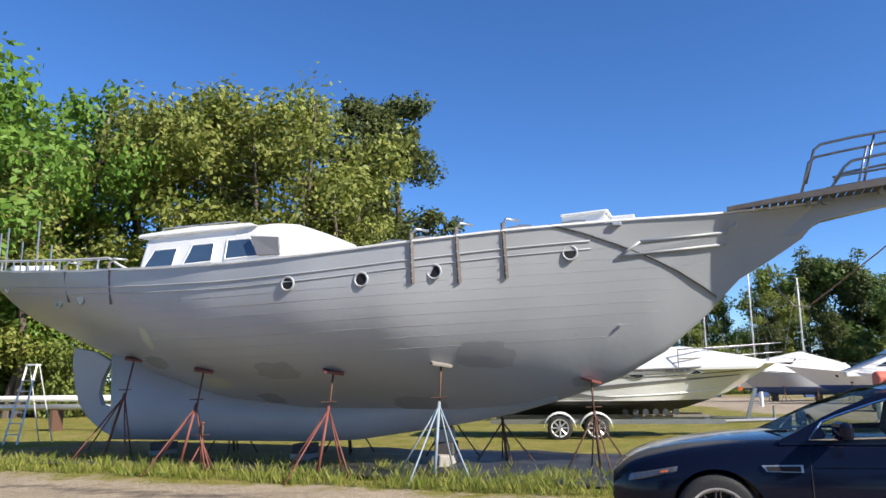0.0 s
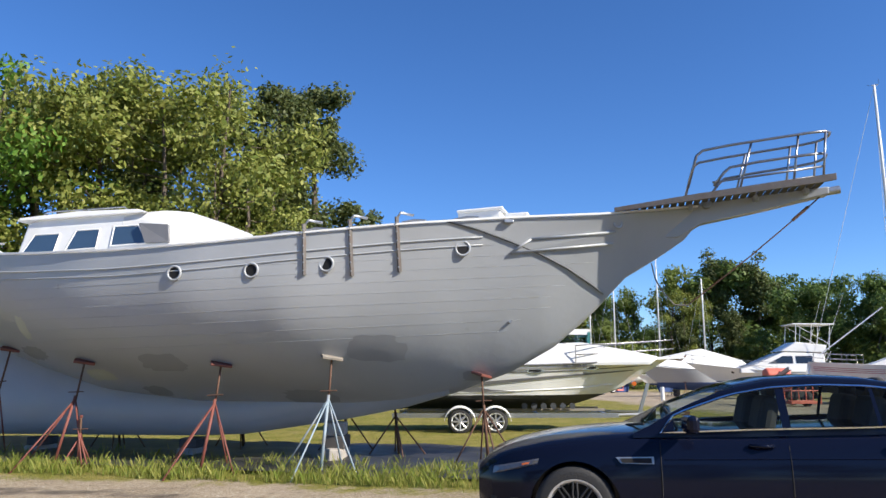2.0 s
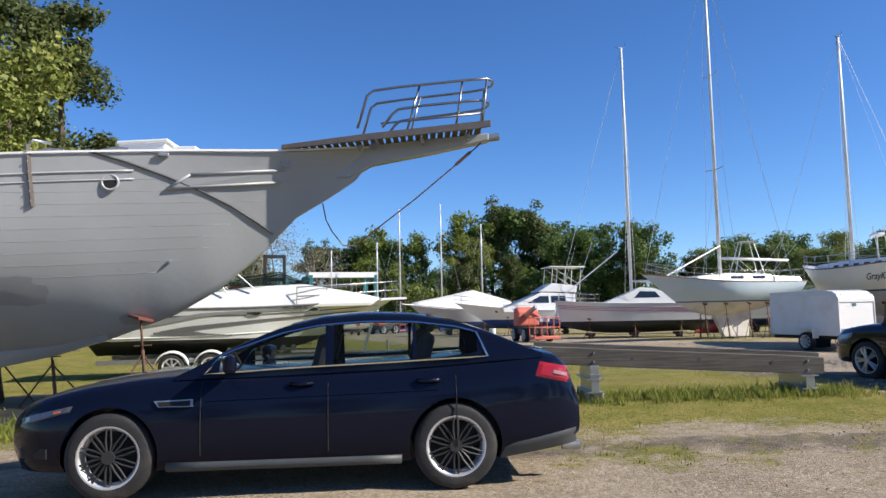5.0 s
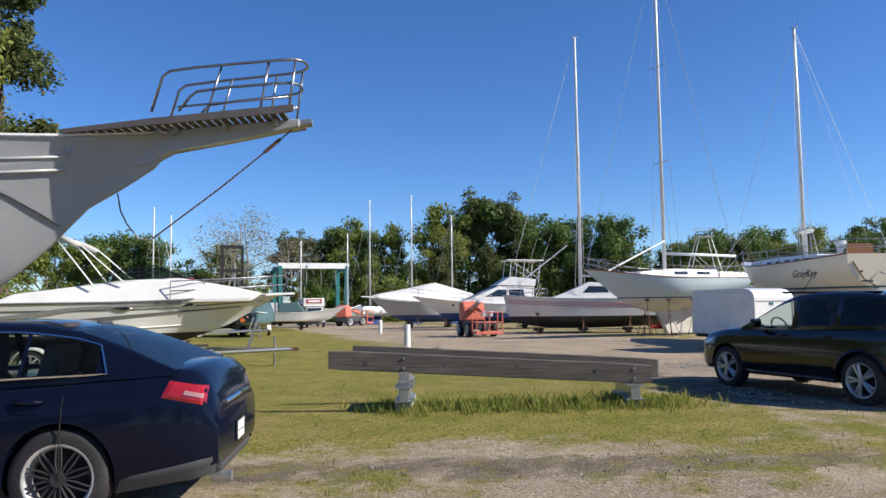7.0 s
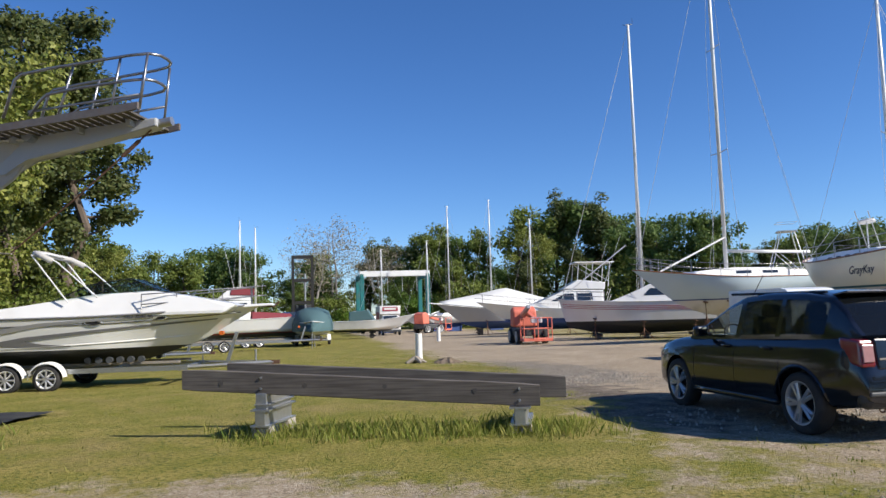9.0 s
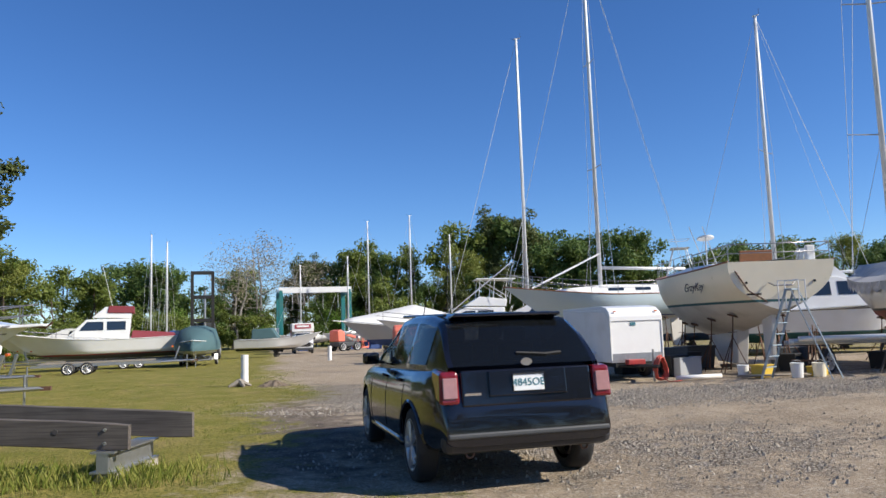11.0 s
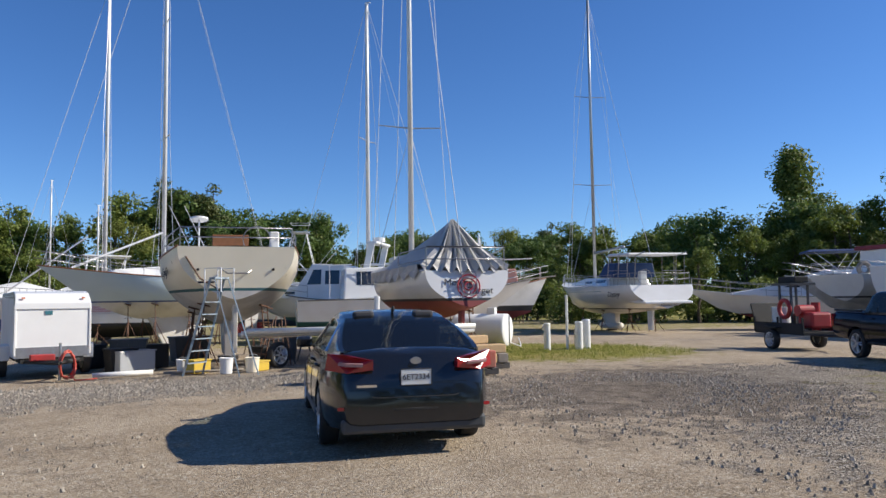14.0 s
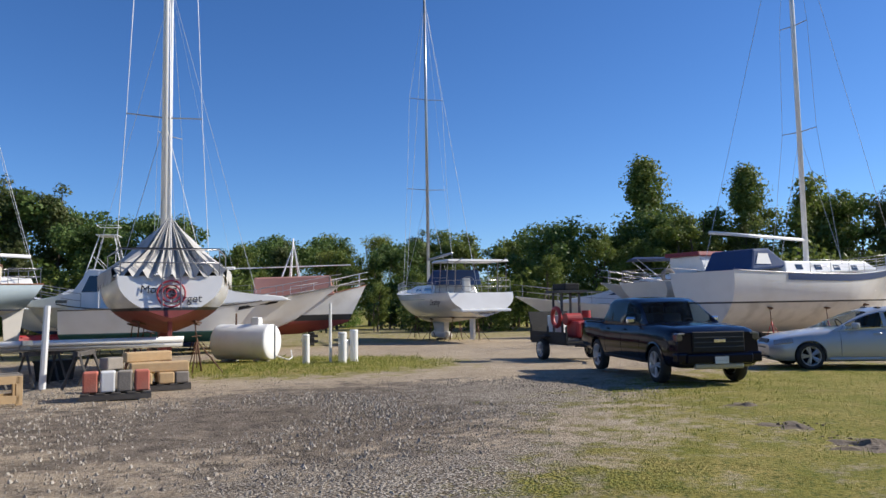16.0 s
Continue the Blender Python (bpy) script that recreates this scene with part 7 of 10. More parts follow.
def build_trailer_row():
    """Boats and an empty trailer in the far grass."""
    root, m = boat("motor_cruiser", "long white motor boat on a trailer in far grass", 7.0, 63, 176)
    h = Hull(11.5, 3.0, (2.1, 2.0, 2.6), (0.75, 0.75, 1.3), 0.95, 0.92, 0.22, 0, "power", 2.3)
    h.build(root, WHITE_GEL, GREY_STRIPE, GREY_STRIPE, WHITE_GEL)
    cabin(root, [(3.2, 2.0), (3.3, 2.9), (5.6, 2.95), (7.2, 2.3), (7.4, 2.0)], 1.2, 1.0, [((3.6, 2.35), (5.4, 2.35), (5.3, 2.75), (3.6, 2.75))])
    h.bow_rail(root, 0.55, 0.55)
    road_trailer(m, 0.3, 8.6, 2.5, (2.6, 3.5), "galvanised boat trailer in far grass", 2.0, 0.5, False)
    r2, m2 = boat("motor_cruiser", "white hardtop motor boat beside the trailers", -4.5, 66, 170)
    h2 = Hull(9.5, 3.0, (2.2, 2.1, 2.6), (0.75, 0.75, 1.3), 0.95, 0.92, 0.22, 0, "power", 2.3)
    h2.build(r2, WHITE_GEL, BLACK_BOT, None, WHITE_GEL)
    cabin(r2, [(2.2, 2.1), (2.3, 3.4), (4.6, 3.45), (6.2, 2.4), (6.4, 2.1)], 1.2, 1.0, [((2.6, 2.6), (4.3, 2.6), (4.2, 3.15), (2.6, 3.15))])
    h2.bow_rail(r2, 0.55, 0.55)
    road_trailer(m2, 0.3, 7.0, 2.5, (2.2, 3.1), "galvanised boat trailer in far grass", 1.8, 0.5, False)
    road_trailer(pose(1.8, 31.5, ground_z(1.8, 31.5), 0, 0, -12), 0.0, 3.6, 2.0, (1.3,), "empty galvanised boat trailer on the lawn", 1.5, 0.45, True)
    road_trailer(pose(3.5, 44, ground_z(3.5, 44), 0, 0, 4), 0.0, 6.4, 2.2, (1.8, 2.7), "long empty boat trailer in far grass", 1.8, 0.5, False)


build_trailer_row()


def build_covered_far():
    root, m = boat("runabout", "boat under a teal canvas cover on a trailer", 11.6, 54, 268)
    h = Hull(6.5, 2.7, (1.5, 1.5, 1.7), (0.6, 0.6, 1.0), 0.8, 0.9, 0.25, 0, "power", 2.4)
    h.build(root, WHITE_GEL, GREY_STRIPE, None, WHITE_GEL)
    rings = []
    for s in np.linspace(0, 1, 14):
        w, zt = h.half(s) + 0.05, 1.55 + 1.1 * math.sin(math.pi * min(1, 0.25 + 0.7 * s)) * (1 - 0.5 * s ** 4)
        x = s * 6.55
        rings.append([(x, -w, 1.05), (x, -w, 1.5), (x, -w * 0.8, zt - 0.25), (x, -w * 0.3, zt), (x, w * 0.3, zt), (x, w * 0.8, zt - 0.25), (x, w, 1.5), (x, w, 1.05)])
    part("canvas_cover", loft(BM(), rings, caps=True), TEAL_CANVAS, root, "creased teal canvas cover", smooth=True)
    road_trailer(m, 0.2, 4.6, 2.2, (1.8,), "galvanised boat trailer facing the drive", 1.6, 0.45, True)
    r2, m2 = boat("runabout", "white open boat with dark green top", 14.0, 68, -12)
    h2 = Hull(7.5, 2.4, (1.6, 1.6, 2.1), (0.6, 0.6, 1.0), 0.8, 0.9, 0.25, 0, "power", 2.2)
    h2.build(r2, WHITE_GEL, BLACK_BOT, None, WHITE_GEL)
    part("canvas_top", prism(BM(), [(1.5, 1.6), (1.5, 2.5), (3.2, 2.6), (3.8, 1.7)], 1.0, 0.8, bevel=0.08), TEAL_CANVAS, r2)
    keel_blocks(m2, 3.5, 1, 0.62)


build_covered_far()


# two sport boats, bows to the drive
def build_sport():
    root, m = boat("motor_yacht", "white motor yacht under a pale peaked cover", 34.6, 64.6, 189)
    h = Hull(12.2, 4.0, (2.4, 2.3, 2.95), (0.55, 0.55, 1.1), 1.25, 0.9, 0.26, 0, "power", 2.0)
    h.build(root, GREY_HULL, NAVY, None, WHITE_GEL)
    rings = []
    for s in np.linspace(0.1, 0.97, 14):
        w, zt = h.half(s) * 0.95 + 0.03, h.zs(s) + 1.9 * max(0, 1 - abs(s - 0.45) / 0.55) ** 0.9 + 0.05
        x = s * 12.2
        rings.append([(x, -w, h.zs(s) - 0.05), (x, -w * 0.5, (zt + h.zs(s)) / 2 - 0.1), (x, 0, zt), (x, w * 0.5, (zt + h.zs(s)) / 2 - 0.1), (x, w, h.zs(s) - 0.05)])
    part("cover", loft(BM(), rings, caps=True), WHITE_CANVAS, root, "white shrink-wrap cover", smooth=True)
    part("bow_pulpit", prism(BM(), [(11.6, 2.82), (11.6, 2.92), (12.9, 3.0), (12.9, 2.95)], 0.25, 0.2), WHITE_GEL, root)
    keel_blocks(m, 4, 1, 0.55)
    keel_blocks(m, 8, 1, 0.6)
    stands_for(h, m, ((0.2, 1, 1.1), (0.45, 1, 1.1), (0.7, 1, 1.3), (0.2, -1, 1.1), (0.7, -1, 1.3)))
    root, m = boat("sportfisher", "white flybridge sportfisher with navy bottom and hardtop", 37.2, 52.5, 168)
    h = Hull(13.2, 4.3, (1.9, 2.0, 2.7), (0.45, 0.45, 0.95), 1.32, 0.9, 0.26, 0, "power", 2.0)
    h.build(root, WHITE_GEL, NAVY, None, WHITE_GEL)
    cabin(root, [(3.6, 1.9), (3.5, 3.35), (6.4, 3.45), (8.6, 2.5), (9.6, 2.2), (9.6, 1.9)], 1.75, 1.35, [((4.4, 2.6), (5.6, 2.6), (5.6, 3.15), (4.4, 3.15)), ((5.8, 2.6), (7.6, 2.6), (6.5, 3.15), (5.8, 3.15))])
    cabin(root, [(3.4, 3.4), (3.3, 3.95), (5.4, 4.2), (6.6, 3.5)], 1.4, 1.25, name="flybridge")
    part("hardtop", prism(BM(), [(2.6, 5.45), (2.6, 5.53), (5.6, 5.58), (5.6, 5.5)], 1.35, 1.3, bevel=0.02), WHITE_GEL, root)
    for sd in (1, -1):
        for xx in (2.9, 4.2, 5.3):
            part("hardtop_leg", tube(BM(), [(xx + 0.2, sd * 1.2, 3.6), (xx, sd * 1.2, 5.46)], 0.03, 6), ALU, root)
        part("hardtop_brace", tube(BM(), [(3.0, sd * 1.2, 4.0), (5.2, sd * 1.2, 5.4)], 0.02, 5), ALU, root)
        part("outrigger", tube(BM(), [(4.0, sd * 1.7, 2.4), (2.2, sd * 2.2, 7.5)], 0.02, 5, 0.008), ALU, root)
        for k in range(3):
            part("tower_ladder", tube(BM(), [(2.9, sd * 0.4, 2.0 + 0.5 * k), (2.7, sd * 0.4, 2.5 + 0.5 * k)], 0.015, 4), ALU, root)
    part("hull_port", disc(BM(), h.at(0.8, 2.0, 1), (0, 1, 0), 0.12, 0.03, 16), DARK, root)
    h.bow_rail(root, 0.55, 0.65)
    keel_blocks(m, 4, 1, 0.45)
    keel_blocks(m, 8, 1, 0.5)
    stands_for(h, m, ((0.2, 1, 1.1), (0.5, 1, 1.1), (0.75, 1, 1.5), (0.3, -1, 1.1)))


build_sport()


# red-striped white catamaran with mast
def build_catamaran():
    head = 156
    root, m = boat("catamaran", "white catamaran with red stripes and a tall mast", 34.1, 36.9, head)
    h = Hull(9.4, 2.3, (1.95, 2.1, 2.35), (0.45, 0.3, 0.75), 1.05, 0.8, 0.06, 0.0, "power", 3.4)
    h.build(root, WHITE_GEL, BLACK_BOT, None, WHITE_GEL)
    for k in range(3):
        h.line(root, lambda s: h.zs(s) - 0.25 - 0.10 * k, 0.017, RED_STRIPE, 0.0, 0.985)
    h2 = Hull(9.4, 2.0, (1.95, 2.1, 2.35), (0.75, 0.6, 1.0), 1.0, 0.8, 0.06, 0.0, "power", 3.4)
    cabin(root, [(1.6, 2.0), (2.0, 2.5), (3.4, 3.05), (4.2, 3.1), (5.4, 2.5), (6.4, 2.2), (6.4, 2.0)], 1.05, 0.55, [((3.0, 2.45), (4.6, 2.45), (4.2, 2.85), (3.3, 2.82))])
    part("far_hull", prism(BM(), [(0, 1.0), (0, 1.95), (9.0, 2.3), (9.2, 1.2), (7, 0.7), (2, 0.7)], 0.5, 0.6, -3.4, 0.08), WHITE_GEL, root)
    part("bridge_deck", box(BM(), (4.5, 3.2, 0.3), (3.6, -1.9, 1.75), (0, 0, 0), 0.05), WHITE_GEL, root)
    h.bow_rail(root, 0.72, 0.55)
    build_rig(root, 4.6, 2.7, 18.6, 0.10, (0.5,), 0.9, (9.2, 0, 2.4), None, 1.0, (3.6, 3.5, 0.0), lift=False)
    part("spinnaker_pole", tube(BM(), [(8.9, 0.4, 2.7), (5.4, 0.2, 5.4)], 0.04, 6), ALU, root)
    for k in range(3):
        keel_blocks(m, 1.8 + 2.7 * k, 1, 0.34)
    stands_for(h, m, ((0.2, 1, 1.0), (0.5, 1, 1.0), (0.8, 1, 1.2)))


build_catamaran()


def build_blue_sloop():
    root, m = boat("sailboat", "pale blue sailboat with white cabin and wooden toe rail", 35.85, 31.5, 178)
    h = Hull(10.0, 3.3, (3.05, 3.0, 3.5), (2.0, 1.25, 1.9), 1.98, 0.62, 0.30, 0.12, "sail", 2.0)
    h.build(root, PALE_BLUE, CREAM_GREY, NAVY, WHITE_GEL, 0.06, rub=TEAK)
    cabin(root, [(2.4, 3.0), (2.5, 3.45), (5.2, 3.5), (7.2, 3.35), (7.6, 3.1)], 1.05, 0.9, [((3.0, 3.2), (3.8, 3.2), (3.8, 3.33), (3.0, 3.33)), ((4.4, 3.2), (5.2, 3.2), (5.2, 3.33), (4.4, 3.33))], bevel=0.05)
    part("coaming", prism(BM(), [(0.6, 3.0), (0.7, 3.3), (2.4, 3.35), (2.5, 3.0)], 1.15, 1.0, bevel=0.05), WHITE_GEL, root)
    h.rail(root, 0.1, 0.9, 0.6, 7)
    h.bow_rail(root, 0.85, 0.6)
    h.stern_rail(root, 0.65)
    build_rig(root, 5.1, 3.4, 21.0, 0.10, (0.33, 0.63), 0.75, (9.8, 0, 3.5), (0.2, 0, 3.1), 1.3, (4.6, 4.35, -0.1))
    part("spinnaker_pole", tube(BM(), [(8.8, 0.5, 3.4), (5.2, 0.2, 5.0)], 0.045, 8), ALU, root)
    fin_keel(root, 3.4, 5.8, 1.45, 0.12, CREAM_GREY, 0.16, 0.7)
    part("rudder", prism(BM(), [(0.7, 2.1), (1.5, 2.0), (1.4, 0.5), (0.9, 0.5)], 0.05, 0.05), CREAM_GREY, root)
    for s, sd in ((0.15, 1), (0.25, 1), (0.42, 1), (0.6, 1), (0.75, 1), (0.25, -1), (0.6, -1)):
        stands_for(h, m, ((s, sd, 1.9),))
    keel_blocks(m, 4.5, 1, 0.12)


build_blue_sloop()


def build_cream_sloop():
    root, m = boat("sailboat", "cream sailboat with brown rail, stern to the drive", 28.25, 16.7, 72)
    h = Hull(10.6, 4.0, (3.1, 2.95, 3.4), (1.75, 0.95, 1.6), 1.98, 0.72, 0.22, 0.03, "sail", 2.0)
    h.build(root, CREAM, CREAM_GREY, GREEN_BOT, WHITE_GEL, 0.07, rub=TEAK)
    for sd, yaw in ((1, 180), (-1, 0)):
        p = h.at(0.19, 2.52, sd, 0.05)
        lettering("GrayKay", 0.36, Matrix.Translation(p) @ pose(0, 0, 0, 86, 0, yaw + sd * 8.4), TEXT_DARK, root, "boat_name", 0.15)
    # transom details
    tz = lambda z: h.at(0, z, 1).x - 0.02
    part("transom_ladder", tube(BM(), [(tz(2.5), -0.35, 2.5), (tz(2.5) - 0.12, -0.25, 2.42), (tz(2.5) - 0.12, 0.25, 2.42), (tz(2.5), 0.35, 2.5)], 0.02, 6), STAINLESS, root)
    for yy in (-0.9, 0.95):
        part("drain", disc(BM(), (tz(2.5), yy, 2.52), (1, 0, 0), 0.035, 0.03, 12), DARK, root)
    part("port_of_hail_bars", box(BM(), (0.01, 0.4, 0.05), (tz(2.2) - 0.005, 0.75, 2.2), (0, -14, 0)), TEXT_DARK, root)
    part("rope", tube(BM(), [(tz(2.8), 1.25, 2.85), (tz(2.4), 0.9, 2.3), (tz(2.2), 0.5, 2.05), (tz(1.9) + 0.2, 0.0, 1.75)], 0.02, 6), RUSTY, root)
    part("cockpit_panel", box(BM(), (0.06, 0.95, 0.5), (1.5, 0.1, 3.28), (0, -8, 0), 0.02), TEAK, root, "varnished brown cockpit boards")
    cabin(root, [(2.4, 2.8), (2.5, 3.25), (5.0, 3.3), (7.4, 3.25), (7.8, 3.0)], 1.25, 1.05, [((2.9 + 0.7 * k, 2.98), (3.25 + 0.7 * k, 2.98), (3.25 + 0.7 * k, 3.14), (2.9 + 0.7 * k, 3.14)) for k in range(5)], bevel=0.05)
    part("coaming", prism(BM(), [(0.3, 2.82), (0.4, 3.12), (2.4, 3.2), (2.5, 2.8)], 1.35, 1.2, bevel=0.05), WHITE_GEL, root)
    part("wheel_rim", ring(BM(), (0.9, -0.55, 3.35), (1, 0, 0.15), 0.36, 0.014, 28, 6), STAINLESS, root)
    part("outboard_bracket", box(BM(), (0.12, 0.24, 0.55), (0.35, -0.95, 3.25), (0, 0, 0), 0.03), WHITE_PAINT, root)
    h.stern_rail(root, 0.5, 0.2)
    h.rail(root, 0.2, 0.9, 0.55, 6)
    # dish on a pole
    part("panel_dish", disc(BM(), (3.4, 0.9, 4.15), (0.2, 0, 1), 0.26, 0.05, 20), WHITE_GEL, root)
    part("dish_pole", tube(BM(), [(3.4, 0.9, 3.2), (3.4, 0.9, 4.15)], 0.025, 6), ALU, root)
    for yy in (0.7, 1.1):
        part("aerial", tube(BM(), [(3.0, yy, 3.2), (2.4, yy + 0.6, 4.4)], 0.015, 4), ALU, root)
    fin_keel(root, 3.2, 6.2, 1.2, 0.12, CREAM_GREY, 0.2, 0.9)
    part("skeg_rudder", prism(BM(), [(0.75, 1.75), (1.5, 1.5), (1.45, 0.35), (0.95, 0.35)], 0.06, 0.06, bevel=0.02), CREAM_GREY, root)
    stands_for(h, m, ((0.16, 1, 1.65), (0.18, -1, 1.62), (0.28, 1, 1.55), (0.3, -1, 1.55), (0.45, 1, 1.4), (0.45, -1, 1.4), (0.58, 1, 1.45), (0.7, -1, 1.6), (0.72, 1, 1.6)))
    keel_blocks(m, 4.5, 1, 0.12)


build_cream_sloop()


def build_workboat():
    root, m = boat("workboat", "white pilothouse workboat with grey arch", 41.5, 27.2, 132)
    h = Hull(9.0, 3.2, (1.95, 1.95, 2.7), (0.75, 0.7, 1.4), 1.15, 0.92, 0.2, 0.0, "power", 2.1)
    h.build(root, WHITE_GEL, GREEN_BOT, None, WHITE_GEL, rub=OLD_WOOD)
    part("transom_door", box(BM(), (0.03, 0.6, 0.4), (-0.02, 0.5, 1.6)), WHITE_PAINT, root)
    cabin(root, [(3.4, 1.9), (3.5, 3.6), (5.2, 3.7), (5.8, 2.6), (7.6, 2.4), (8.0, 2.1)], 1.2, 1.0, [((3.8, 2.7), (4.5, 2.7), (4.5, 3.35), (3.8, 3.35)), ((4.7, 2.7), (5.4, 2.7), (5.1, 3.4), (4.7, 3.4)), ((6.0, 2.25), (6.5, 2.25), (6.5, 2.38), (6.0, 2.38))])
    # solid box: the unlit inside of the doorway is put into its colour
    part("doorway", box(BM(), (0.06, 0.8, 1.5), (3.42, -0.2, 2.75)), DARK, root, "near-black panel standing in for an open pilothouse doorway")
    for sd in (1, -1):
        part("arch_leg", prism(BM(), [(2.6, 1.95), (2.9, 1.95), (2.3, 4.6), (2.0, 4.6)], 0.06, 0.06, sd * 1.2), WHITE_GEL, root)
    part("arch_top", box(BM(), (0.5, 2.5, 0.12), (2.15, 0, 4.62), (0, 0, 0), 0.04), WHITE_GEL, root)
    part("radar", disc(BM(), (2.15, 0, 4.82), (0, 0, 1), 0.3, 0.22, 20), WHITE_GEL, root)
    h.bow_rail(root, 0.6, 0.6)
    keel_blocks(m, 2.5, 1, 0.7)
    keel_blocks(m, 6, 1, 0.75)
    stands_for(h, m, ((0.15, 1, 1.1), (0.15, -1, 1.1), (0.5, 1, 1.1)))
    # the sailboat whose mast rises behind it
    root, m = boat("sailboat", "white sailboat with tall pale mast among others", 44.5, 28.5, 118)
    h = Hull(10.5, 3.3, (2.6, 2.5, 2.9), (1.6, 1.0, 1.6), 1.5, 0.65, 0.25, 0.1, "sail", 2.0)
    h.build(root, WHITE_GEL, NAVY, None, WHITE_GEL)
    cabin(root, [(2.6, 2.5), (2.7, 2.95), (7.0, 3.0), (7.4, 2.6)], 1.1, 0.9, [((3.0, 2.65), (4.2, 2.65), (4.2, 2.82), (3.0, 2.82))], bevel=0.05)
    build_rig(root, 5.2, 2.9, 18.6, 0.12, (0.5,), 0.95, (10.2, 0, 2.9), (0.2, 0, 2.7), 1.3, (3.8, 3.9, 0))
    fin_keel(root, 3.4, 6, 1.1, 0.1, NAVY, 0.16, 0.5)
    h.rail(root, 0.1, 0.9, 0.55, 6)
    stands_for(h, m, ((0.25, 1, 1.4), (0.7, 1, 1.5), (0.25, -1, 1.4)))
    # sportfisher tower seen above the others
    root, m = boat("sportfisher", "white sportfisher with tall tuna tower", 46.5, 40.5, 150)
    h = Hull(11, 3.8, (1.9, 2.0, 2.6), (0.5, 0.5, 1.3), 1.0, 0.9, 0.25, 0, "power", 2.0)
    h.build(root, WHITE_GEL, NAVY, None, WHITE_GEL)
    cabin(root, [(3.0, 1.9), (3.0, 3.3), (6.2, 3.4), (8.2, 2.3)], 1.6, 1.3, [((3.4, 2.5), (5.8, 2.5), (5.6, 3.1), (3.4, 3.1))])
    for sd in (1, -1):
        part("tower_leg", tube(BM(), [(3.0, sd * 1.4, 2.2), (4.0, sd * 0.6, 6.6)], 0.03, 6), ALU, root)
        part("tower_leg", tube(BM(), [(6.0, sd * 1.4, 2.4), (4.8, sd * 0.6, 6.6)], 0.03, 6), ALU, root)
        part("tower_brace", tube(BM(), [(3.4, sd * 1.1, 4.2), (5.5, sd * 1.0, 4.2)], 0.02, 5), ALU, root)
        part("tower_brace", tube(BM(), [(3.3, sd * 1.2, 3.4), (5.2, sd * 0.8, 5.4)], 0.02, 5), ALU, root)
        part("outrigger", tube(BM(), [(4.5, sd * 1.6, 2.6), (1.0, sd * 3.0, 7.0)], 0.025, 5, 0.008), ALU, root)
    part("tower_top", box(BM(), (1.2, 1.5, 0.06), (4.4, 0, 6.62)), WHITE_GEL, root)
    part("tower_rail", tube(BM(), [(3.8, -0.7, 7.2), (5.0, -0.7, 7.2), (5.0, 0.7, 7.2), (3.8, 0.7, 7.2), (3.8, -0.7, 7.2)], 0.02, 5), ALU, root)
    keel_blocks(m, 4, 1, 0.5)


build_workboat()


